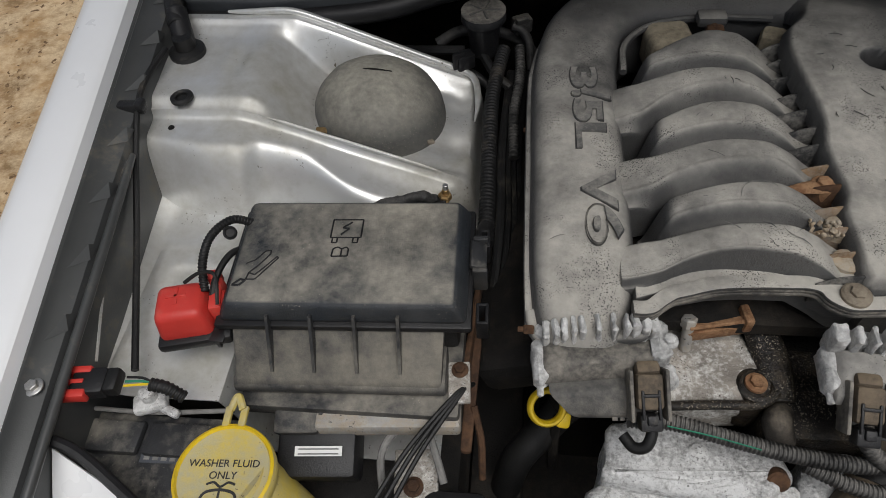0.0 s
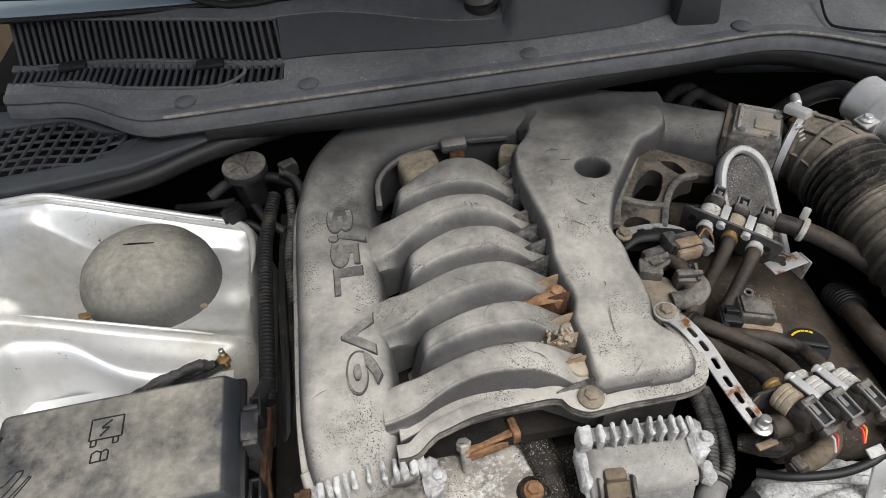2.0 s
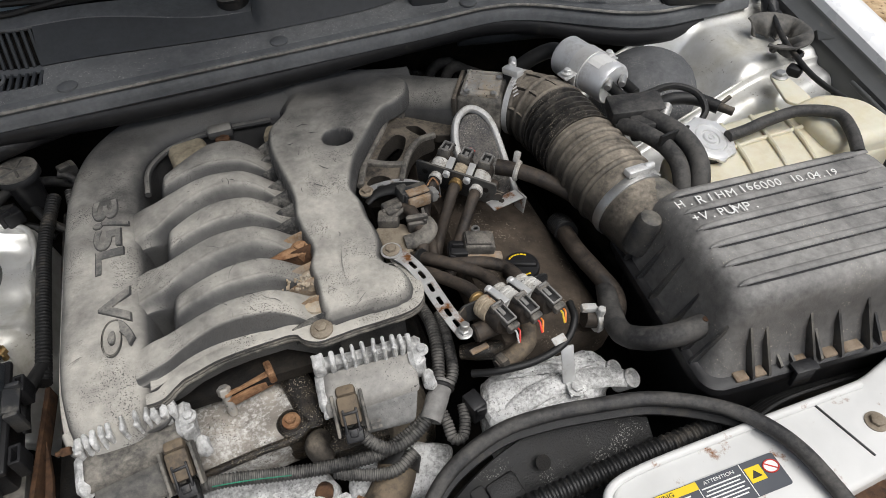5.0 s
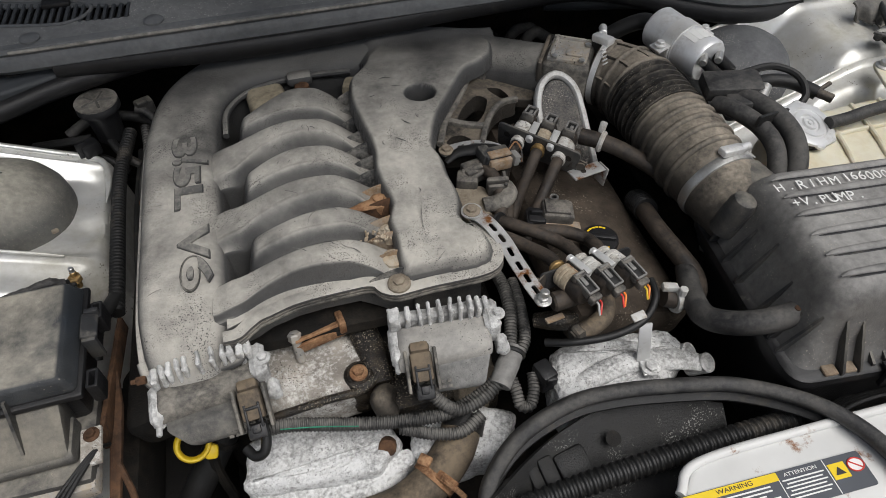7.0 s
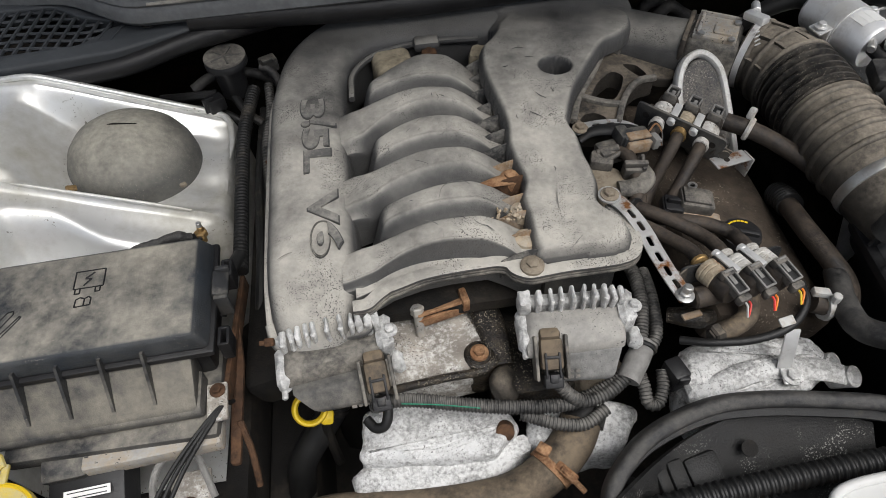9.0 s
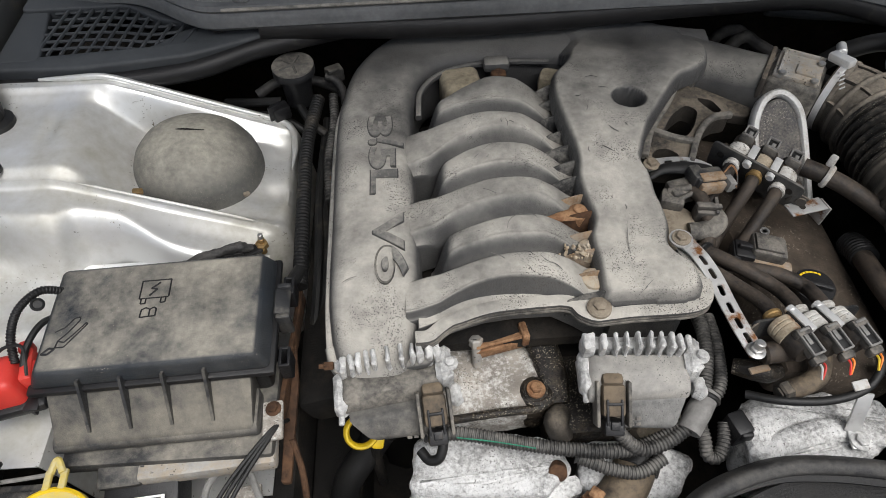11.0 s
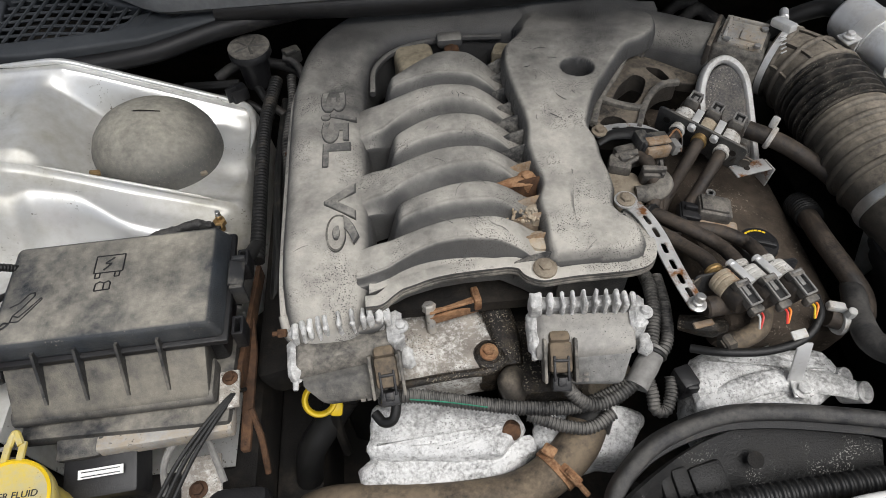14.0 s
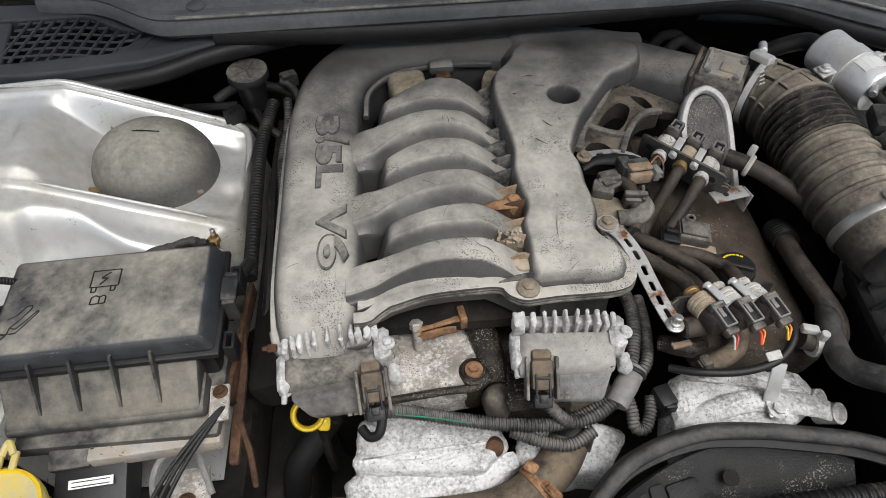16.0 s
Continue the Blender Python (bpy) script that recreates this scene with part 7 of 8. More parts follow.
def handwritten(txt, x0, y0, x1, y1, h):
    """Uneven capitals between two places of the lid."""
    out = []
    n = len(txt)
    turn = math.degrees(math.atan2(y1 - y0, x1 - x0))
    for i, ch in enumerate(txt):
        f = (i + 0.5) / n
        if ch == " ":
            continue
        s = h * random.uniform(0.92, 1.1)
        out.append(lettering(ch, s, 0.0002, pose(x0 + (x1 - x0) * f, y0 + (y1 - y0) * f + random.uniform(-0.0007, 0.0007), 0.9112, 0, 0, turn + random.uniform(-7, 7)) @ Matrix.Diagonal((0.92, 1, 1, 1))))
    return join(*out)


for txt, x0, y0, x1, y1, h in (("H.RIHM", 0.64, 0.2765, 0.711, 0.271, 0.016), ("166000", 0.716, 0.2725, 0.765, 0.266, 0.0155), ("10.04.19", 0.776, 0.265, 0.83, 0.2565, 0.0145), ("+V.PUMP.", 0.645, 0.2535, 0.722, 0.2465, 0.016)):
    part("handwriting", handwritten(txt, x0, y0, x1, y1, h), "chalk", air, "white paint-pen note " + txt)
part("spigot", tube([(0.655, 0.345, 0.838), (0.66, 0.32, 0.838), (0.67, 0.29, 0.838)], 0.047, 28), "plastic_dusty", air)
part("spigot_stub", lathe([(0.015, -0.03), (0.0145, 0.012), (0.012, 0.018), (0.007, 0.0205), (0.001, 0.021)], 20, pose(0.622, 0.291, 0.87, 6, 10, 0)), "plastic_dusty", air, "low black moulded stub")

# ---- coolant tank and cap ----
tank = thing("coolant_tank", (0.85, 0.38, 0.7), "aged cream translucent coolant tank with ribs", "coolant tank")
part("shell", prism(rounded([(0.69, 0.325), (0.71, 0.40), (0.79, 0.425), (0.90, 0.43), (1.0, 0.40), (1.0, 0.31), (0.69, 0.31)], 0.02), 0.70, 0.868, 0.014, 4), "tank", tank)
part("hump", prism(rounded([(0.895, 0.315), (0.905, 0.41), (0.96, 0.415), (1.0, 0.38), (1.0, 0.31)], 0.02), 0.84, 0.885, 0.014, 4), "tank", tank)
for x in (0.80, 0.845, 0.885):
    part("rib", tube([(x - 0.012, 0.318, 0.868), (x, 0.36, 0.8705), (x + 0.012, 0.42, 0.868)], 0.003, 8), "tank", tank)
part("seam", tube([(0.705, 0.35, 0.868), (0.79, 0.372, 0.8695), (0.9, 0.375, 0.8695)], 0.003, 8), "tank", tank)
part("ear", prism(rounded([(0.916, 0.424), (0.93, 0.41), (0.952, 0.417), (0.956, 0.466), (0.954, 0.486), (0.942, 0.49), (0.934, 0.478)], 0.009), 0.868, 0.872, 0.0015), "tank", tank, "screwed mounting ear")
part("ear_bolt", hexhead((0.946, 0.476, 0.872), 0.007, 0.008), "steel", tank)
part("neck", lathe([(0.027, 0), (0.027, 0.016), (0.024, 0.02)], 28, pose(0.764, 0.386, 0.858)), "tank", tank)
cap_m = pose(0.764, 0.384, 0.882, 14, 10, 0)
part("cap_skirt", lathe([(0.029, -0.012), (0.031, 0.0), (0.028, 0.002)], 30, cap_m), "plastic", tank, "black cap skirt")
rcap = part("cap", lathe([(0.0315, 0.0), (0.033, 0.002), (0.0325, 0.0045), (0.029, 0.0058), (0.0225, 0.0058), (0.0215, 0.0045), (0.02, 0.0045), (0.019, 0.006), (0.0125, 0.006), (0.0115, 0.004), (0.0095, 0.004), (0.0085, 0.0065), (0.005, 0.0065), (0.0045, 0.005), (0.003, 0.005), (0.0025, 0.007), (0.001, 0.007)], 40, cap_m), "bright", tank, "bright steel pressure cap", angle=25)
for i in range(8):
    a = i * math.pi / 4
    part("cap_lobe", lathe([(0.0075, 0.0005), (0.0075, 0.0035), (0.006, 0.005)], 12, cap_m @ pose(0.0285 * math.cos(a), 0.0285 * math.sin(a), 0)), "bright", rcap)
overflow = solo("overflow_hose", tube([(0.787, 0.378, 0.886), (0.815, 0.38, 0.886), (0.85, 0.384, 0.888), (0.89, 0.38, 0.893), (0.922, 0.355, 0.897), (0.918, 0.325, 0.895), (0.9, 0.29, 0.89)], 0.0075, 12), "hose_grey", (0.85, 0.38, 0.87), "dark grey rubber overflow hose lying on the coolant tank", "hose")

# ---- gas filter on the strut ----
filt = thing("gas_filter", (0.70, 0.56, 0.84), "silver cylindrical gas filter with wide clamp band", "filter")
f0, f1 = Vector((0.687, 0.616, 0.892)), Vector((0.712, 0.526, 0.89))
ax = (f1 - f0).normalized()
part("can", lathe([(0.026, 0), (0.0285, 0.003), (0.0285, 0.03), (0.029, 0.034), (0.0285, 0.06), (0.0285, 0.092), (0.026, 0.096)], 36, along(f0, f1)), "filter", filt)
part("band", lathe([(0.0292, 0.036), (0.0305, 0.036), (0.0305, 0.056), (0.0292, 0.056)], 36, along(f0, f1)), "bright", filt, "wide steel clamp band")
part("paper_label", join(*[box(tuple(f0 + ax * 0.073 + Vector((math.sin(a) * 0.0288, 0, math.cos(a) * 0.0288))), (0.008, 0.022, 0.0006), 0.0, (0, math.degrees(a), 13)) for a in (-0.5, -0.25, 0.0, 0.25)]), "label_white", filt, "pale paper label")
for s in (-1, 1):
    part("band_ear", join(box(tuple(f0 + ax * 0.046 + Vector((0.034 * s, 0.008 * s, 0.006))), (0.024, 0.02, 0.003), 0.001, (0, 12 * s, 13)), box(tuple(f0 + ax * 0.046 + Vector((0.031 * s, 0.008 * s, -0.004))), (0.003, 0.02, 0.022), 0.001, (0, 0, 13)),
                              hexhead(tuple(f0 + ax * 0.046 + Vector((0.037 * s, 0.009 * s, 0.008))), 0.005, 0.006)), "bright", filt)
for dx in (-0.009, 0.012):
    part("outlet", rod(tuple(f1 + Vector((dx, 0.004, 0.004))), tuple(f1 + Vector((dx + 0.007, -0.028, -0.002))), 0.0075, 12), "rubber", filt)
    part("outlet_clip", rod(tuple(f1 + Vector((dx - 0.001, -0.006, 0.012))), tuple(f1 + Vector((dx - 0.012, -0.02, 0.012))), 0.005, 8), "steel", filt)
part("inlet", tube([tuple(f0 + Vector((0, -0.002, 0))), tuple(f0 + Vector((-0.012, 0.025, -0.005))), tuple(f0 + Vector((-0.05, 0.04, -0.03))), tuple(f0 + Vector((-0.09, 0.05, -0.08)))], 0.0115, 12), "rubber", filt)
sensor = thing("pressure_sensor", (0.70, 0.44, 0.87), "black plastic pressure sensor block among hoses", "sensor")
part("block", join(box((0.703, 0.458, 0.9), (0.07, 0.036, 0.02), 0.005, (8, 0, -12)), box((0.70, 0.434, 0.888), (0.03, 0.03, 0.026), 0.004, (0, 0, -12))), "hose_grey", sensor)
part("hose_clip", rod((0.724, 0.428, 0.895), (0.74, 0.444, 0.902), 0.0075, 10), "steel", sensor, "bright spring clip")
part("hose", tube([(0.706, 0.445, 0.893), (0.718, 0.424, 0.896), (0.729, 0.393, 0.894), (0.73, 0.361, 0.888), (0.719, 0.332, 0.876), (0.705, 0.315, 0.85)], 0.0115, 14), "hose_grey", sensor)
part("hose", tube([(0.678, 0.445, 0.888), (0.688, 0.426, 0.892), (0.704, 0.394, 0.889), (0.707, 0.362, 0.883), (0.699, 0.336, 0.87), (0.69, 0.318, 0.85)], 0.0105, 14), "hose_grey", sensor)
part("hose", tube([(0.67, 0.47, 0.88), (0.655, 0.5, 0.885), (0.645, 0.55, 0.885), (0.64, 0.60, 0.87)], 0.007, 10), "rubber", sensor)
part("loop", tube([(0.72, 0.47, 0.905), (0.76, 0.468, 0.91), (0.785, 0.45, 0.905), (0.785, 0.425, 0.895), (0.765, 0.41, 0.885)], 0.0045, 8), "rubber", sensor)
part("cable", tube([(0.735, 0.475, 0.87), (0.78, 0.49, 0.87), (0.815, 0.48, 0.868), (0.835, 0.455, 0.865)], 0.009, 10), "rubber", sensor)
part("cable_tip", join(rod((0.835, 0.456, 0.866), (0.848, 0.44, 0.864), 0.006, 10), rod((0.84, 0.458, 0.868), (0.856, 0.462, 0.872), 0.003, 8)), "web_brown", sensor, "rusty bare terminal")
part("tie", box((0.717, 0.392, 0.898), (0.05, 0.004, 0.014), 0.001, (0, 8, 15)), "rubber", sensor)

torn = thing("torn_cover", (0.981, 0.512, 0.87), "torn black plastic cover lying on the inner wing", "cover")


def torn_shell(u, v):
    a = radians(112 - 262 * u)
    inner = 0.02 + 0.009 * math.sin(17 * u + 1) + 0.006 * math.sin(41 * u)
    r = 0.046 + 0.003 * math.sin(7 * u) - (0.046 - inner) * v
    return Vector((0.994 + r * 1.0 * math.cos(a), 0.547 + r * 1.12 * math.sin(a), 0.874 + 0.021 * math.cos(min(1.0, v * 1.15) * 1.5) ** 0.7 if v < 0.87 else 0.874))


part("shell", sheet(torn_shell, 54, 9, 0.0025), "casing_dark", torn, "torn grey-black shell")
part("foot", box((0.974, 0.48, 0.872), (0.018, 0.02, 0.014), 0.004, (0, 0, 30)), "plastic", torn)
wing_cable = solo("wing_cable", tube([(1.04, 0.63, 0.893), (1.0, 0.55, 0.888), (0.985, 0.5, 0.884), (0.975, 0.44, 0.88), (0.985, 0.36, 0.875), (0.99, 0.28, 0.86)], 0.004, 10), "rubber", (0.98, 0.45, 0.86), "black cable running along the inner wing", "cable")

# ---- gas injector rails ----
def injector_rail(name, m, label, tips, brassy, skew, low, high):
    """Three gas valves on a bracket plate; local x along the plate, y towards the plugs, which may stand askew."""
    th = thing(name, tuple(m.translation - Vector((0, 0, 0.03))), label, "injector rail", "gas injector rails")
    plate = moved(prism(rounded([(-0.052, low), (0.052, low), (0.054, high), (-0.054, high)], 0.007), -0.0015, 0.0015, 0.0008), pose(0, 0, 0, 90, 0, 0))
    part("plate", moved(plate, m), "plastic_dusty", th, "dark steel bracket plate")
    for x in (-0.041, 0.04):
        part("plate_hole", moved(lathe([(0.004, 0), (0.004, 0.0006), (0.001, 0.0006)], 12, pose(x, -0.0016, min(0.004, high - 0.006), 90, 0, 0)), m), "dark", th)
    for i, x in enumerate((-0.025, 0.002, 0.029)):
        k = m @ pose(x, 0, 0.002, 0, 0, skew)
        v = part("valve", moved(lathe([(0.0095, 0), (0.0126, 0.0015), (0.0132, 0.003), (0.0132, 0.006), (0.0122, 0.007), (0.0132, 0.008), (0.0132, 0.0105), (0.0124, 0.0115), (0.0132, 0.0125), (0.0128, 0.0185), (0.0105, 0.02)], 28, pose(0, 0.001, 0, -90, 0, 0)), k),
                 "valve_rust" if i == brassy else "valve", th, "rust stained valve body" if i == brassy else "pale valve body")
        part("coil", moved(lathe([(0.011, 0.017), (0.0128, 0.019), (0.0128, 0.034), (0.0115, 0.0375), (0.008, 0.039), (0.001, 0.039)], 22, pose(0, 0.001, -0.002, -90, 0, 0) @ Matrix.Diagonal((0.94, 1.08, 1, 1))), k), "hose_brown", v, "brown dusted coil body")
        low_m = k @ pose(0, 0.034, 0.0105, -16, 0, 0)
        plug = part("plug", moved(join(box((0, 0.002, -0.002), (0.0135, 0.026, 0.009), 0.002, taper=(0.85, 0.95)), box((0, 0.0185, -0.0035), (0.0145, 0.008, 0.011), 0.003), box((0, -0.008, 0.0015), (0.0155, 0.007, 0.009), 0.0012)), low_m), "plug", v, "grey dusted plug")
        part("latch", moved(join(box((-0.0058, 0.003, 0.0042), (0.002, 0.024, 0.003), 0.0006), box((0.0058, 0.003, 0.0042), (0.002, 0.024, 0.003), 0.0006), box((0, 0.0145, 0.0042), (0.0125, 0.002, 0.003), 0.0006),
                                 box((0, -0.009, 0.0062), (0.011, 0.0022, 0.002), 0.0005), box((0.001, -0.002, 0.0042), (0.0045, 0.014, 0.002), 0.0006)), low_m), "grey_tape", plug, "pale latch frame")
        # black slip stands in for the shade inside the latch frame
        part("latch_gap", moved(box((0, 0.004, 0.0025), (0.0095, 0.019, 0.0012), 0.0003), low_m), "rubber", plug)
        for j, c in enumerate(tips[i]):
            part("wire", moved(tube([(-0.003 + 0.004 * j, 0.021, -0.003), (-0.002 + 0.004 * j, 0.026, -0.002), (0.001 + 0.003 * j, 0.03, -0.004), (0.004 + 0.001 * j, 0.034, -0.008)], 0.0011, 6), low_m), c, plug)
        part("nozzle", moved(lathe([(0.0078, 0), (0.0078, 0.004), (0.009, 0.005), (0.009, 0.008), (0.0062, 0.009), (0.0062, 0.014)], 16, pose(x, -0.0015, 0.002, 90, 0, 0)), m), "brass" if i == brassy else "valve", v, "hose nozzle")
    for x in (-0.0115, 0.0155):
        k = m @ pose(x, 0, 0, 0, 0, skew)
        part("tie_bar", moved(join(box((0, 0.0105, 0.0142), (0.0085, 0.028, 0.003), 0.0008), rod((0, -0.007, 0.0125), (0, -0.001, 0.0125), 0.0048, 10)), k), "bright", th, "white clamping bar")
        # dark slip added as shade between bar and valve
        part("bar_gap", moved(box((0.005, 0.009, 0.0125), (0.003, 0.024, 0.003), 0.0006), k), "dark", th)
    part("ear", moved(join(box((0.052, 0.002, -0.004), (0.018, 0.0025, 0.018), 0.001, (0, 24, 20)), lathe([(0.006, -0.001), (0.006, 0.001), (0.0035, 0.0012)], 14, pose(0.056, 0.0, -0.003, 90, 0, 20))), m), "web_brown", th, "bent bracket ear")
    part("gallery", moved(rod((-0.045, 0.022, -0.014), (0.05, 0.022, -0.014), 0.0105, 16), m), "hose_brown", th, "dark gas gallery")
    return th


rail1_m = Matrix.Translation((0.466, 0.470, 0.846)) @ Matrix(((0.742, 0.60, 0.0), (-0.67, 0.74, -0.1), (-0.1, 0.12, 0.98))).to_4x4()
injector_rail("injector_rail", rail1_m, "grimy rail of three gas injectors with nozzles and plugs", (("rubber",), ("red_wire",), ("tie",)), 1, 0, -0.02, 0.018)
rail2_m = Matrix.Translation((0.453, 0.286, 0.838)) @ Euler((radians(8), 0, radians(186))).to_matrix().to_4x4()
injector_rail("injector_rail", rail2_m, "grimy rail of three gas injectors with coloured wires", (("orange", "yellow"), ("orange", "red_wire"), ("red_wire", "tie")), 2, 13, -0.016, 0.008)

# rubber feed hoses from the rails to the manifold
hoses = thing("gas_hoses", (0.42, 0.36, 0.76), "dust covered rubber gas hoses between injectors and manifold", "hoses")
for rail_m, ends in ((rail1_m, ([(0.418, 0.455, 0.82), (0.414, 0.42, 0.80), (0.41, 0.395, 0.78)], [(0.425, 0.424, 0.80), (0.41, 0.40, 0.78)], [(0.438, 0.398, 0.80), (0.42, 0.375, 0.78)])),
                     (rail2_m, ([(0.472, 0.329, 0.83), (0.453, 0.344, 0.83), (0.421, 0.357, 0.828), (0.395, 0.38, 0.815)], [(0.442, 0.331, 0.83), (0.419, 0.353, 0.831), (0.393, 0.377, 0.829), (0.376, 0.392, 0.82)], [(0.411, 0.331, 0.828), (0.392, 0.356, 0.824), (0.378, 0.38, 0.81)]))):
    for x, rest in zip((-0.025, 0.002, 0.029), ends):
        p = [rail_m @ Vector((x, -0.009, 0.002)), rail_m @ Vector((x, -0.026, 0.001))] + rest
        part("hose", tube(p, 0.0074, 12), "hose_brown", hoses)
part("vacuum_hose", tube([(0.385, 0.46, 0.84), (0.398, 0.44, 0.845), (0.4, 0.41, 0.835), (0.392, 0.385, 0.825)], 0.0075, 12), "hose_brown", hoses)
part("tie_wrap", lathe([(0.0105, -0.002), (0.0115, 0), (0.0105, 0.002)], 14, pose(0.388, 0.378, 0.83, 70, 0, 30)), "rubber", hoses)

# slotted strap
strap = thing("perforated_strap", (0.375, 0.32, 0.82), "galvanised perforated strap bolted to the manifold", "strap")


def strap_band(line, w, slots, half_long, half_wide, thick=0.0018):
    """A strip along the line with rounded slots at the given distances from its start."""
    run = [0.0]
    for p, q in zip(line, line[1:]):
        run.append(run[-1] + (q - p).length)
    total = run[-1]

    def place(t, v):
        t = min(max(t, 0.0), total)
        i = max(k for k in range(len(run) - 1) if run[k] <= t + 1e-9)
        f = (t - run[i]) / max(1e-9, run[i + 1] - run[i])
        d = (line[min(i + 2, len(line) - 1)] - line[max(0, i - 1)])
        side = Vector((-d.y, d.x, 0)).normalized()
        return line[i].lerp(line[i + 1], f) + side * v
    n = int(total / 0.004)

    outline = [(total * k / n, -w) for k in range(1, n)] + [(total - 0.002, -w * 0.6), (total, 0), (total - 0.002, w * 0.6)] + [(total * k / n, w) for k in range(n - 1, 0, -1)] + [(0.002, w * 0.6), (0, 0), (0.002, -w * 0.6)]
    holes = [[(c + (half_long - half_wide) * (1 if math.cos(a) > 0 else -1) + half_wide * math.cos(a), half_wide * math.sin(a)) for a in [k * math.pi / 6 + 0.1 for k in range(12)]] for c in slots]
    bm = pierced(outline, holes, 0.0, thick)
    for v in bm.verts:
        low = v.co.z
        v.co = place(v.co.x, v.co.y) + Vector((0, 0, low))
    return bm


line = spline([(0.346, 0.384, 0.858), (0.365, 0.362, 0.856), (0.377, 0.335, 0.85), (0.383, 0.305, 0.845), (0.389, 0.275, 0.842), (0.397, 0.248, 0.838)], 8)
part("band", strap_band(line, 0.0085, (0.042, 0.058, 0.077, 0.096, 0.113, 0.129), 0.0062, 0.0027), "strap", strap)
part("bolt", hexhead((0.354, 0.375, 0.8595), 0.0062, 0.006), "rubber_tan", strap, "tan dusted bolt")
part("washer", lathe([(0.012, 0), (0.012, 0.0015), (0.006, 0.0016)], 20, pose(0.354, 0.375, 0.858)), "strap", strap)
part("end_bolt", join(hexhead((0.394, 0.254, 0.84), 0.0058, 0.006), rod((0.394, 0.254, 0.838), (0.396, 0.256, 0.852), 0.0048, 10)), "steel", strap, "bright bolt")
rear_strap = thing("rear_strap", (0.4, 0.48, 0.8), "galvanised strap under the rear injector rail", "strap")
part("band", strap_band(spline([(0.348, 0.491, 0.846), (0.365, 0.492, 0.85), (0.385, 0.491, 0.852), (0.405, 0.487, 0.851), (0.425, 0.48, 0.845)], 6), 0.0075, (0.027, 0.044, 0.062), 0.0045, 0.0028), "strap", rear_strap)
part("bolt", hexhead((0.356, 0.4915, 0.8485), 0.006), "rubber_tan", rear_strap)
part("arm", join(box((0.517, 0.432, 0.829), (0.046, 0.018, 0.002), 0.0006, (0, 4, 14)), box((0.5405, 0.436, 0.815), (0.002, 0.018, 0.026), 0.0006, (0, 8, 14))), "strap", rear_strap)
part("arm_hole", lathe([(0.0035, 0), (0.0035, 0.0006), (0.001, 0.0006)], 12, pose(0.512, 0.431, 0.8305)), "dark", rear_strap)

# plugs and sensors at the cover's edge
map_s = thing("map_sensor", (0.395, 0.44, 0.82), "black sensor with tan dusted plug at the manifold's edge", "sensor")
part("body", join(box((0.382, 0.458, 0.838), (0.03, 0.024, 0.02), 0.004, (0, 0, 12)), box((0.37, 0.447, 0.834), (0.026, 0.022, 0.02), 0.004, (0, 0, -20)), rod((0.366, 0.455, 0.842), (0.39, 0.452, 0.85), 0.004, 10), rod((0.37, 0.44, 0.84), (0.394, 0.448, 0.848), 0.003, 10)), "plug", map_s)
plug = part("plug", join(box((0.409, 0.4615, 0.852), (0.034, 0.02, 0.018), 0.003, (0, 6, 10)), box((0.396, 0.464, 0.855), (0.014, 0.022, 0.016), 0.003, (0, 6, 10))), "plastic_dusty", map_s, "dark plug housing")
part("plug_face", join(box((0.4115, 0.4495, 0.8495), (0.03, 0.007, 0.015), 0.002, (0, 6, 10)), box((0.4115, 0.4565, 0.8605), (0.028, 0.012, 0.003), 0.001, (0, 6, 10))), "clay", plug, "tan dusted plug face")
part("latch", join(box((0.4295, 0.452, 0.853), (0.007, 0.014, 0.014), 0.001, (0, 6, 10)), box((0.4335, 0.452, 0.857), (0.003, 0.012, 0.003), 0.0005, (0, 6, 10)), box((0.4335, 0.452, 0.851), (0.003, 0.012, 0.003), 0.0005, (0, 6, 10))), "grey_tape", plug)
part("wire_boot", tube([(0.352, 0.478, 0.842), (0.368, 0.484, 0.848), (0.39, 0.481, 0.851), (0.41, 0.474, 0.852), (0.428, 0.467, 0.852)], [0.004, 0.007, 0.0085, 0.0085, 0.005], 12, high=0.6), "rubber", map_s, "black rubber wire boot")
for k in range(2):
    part("wire", tube([(0.426, 0.463 + 0.003 * k, 0.858), (0.436, 0.47 + 0.003 * k, 0.862), (0.44, 0.46, 0.858), (0.438, 0.448, 0.848)], 0.0011, 6), ("rust_light", "rubber")[k], map_s)
part("upright", join(box((0.3985, 0.425, 0.837), (0.022, 0.016, 0.026), 0.003, (12, 0, -8)), box((0.3985, 0.42, 0.853), (0.026, 0.006, 0.008), 0.002, (12, 0, -8)), box((0.4085, 0.425, 0.842), (0.004, 0.02, 0.022), 0.001, (12, 0, -8))), "plug", map_s, "grey moulded upright")
part("elbow", tube([(0.378, 0.405, 0.832), (0.398, 0.404, 0.834), (0.41, 0.413, 0.836), (0.412, 0.43, 0.833)], [0.01, 0.0115, 0.011, 0.009], 14, high=0.85), "casing_tan", map_s, "dusty moulded elbow")
part("bracket", prism(rounded([(0.352, 0.385), (0.375, 0.388), (0.392, 0.402), (0.388, 0.44), (0.35, 0.445)], 0.008), 0.815, 0.832, 0.004), "rubber_tan", map_s, "tan dusted ledge")

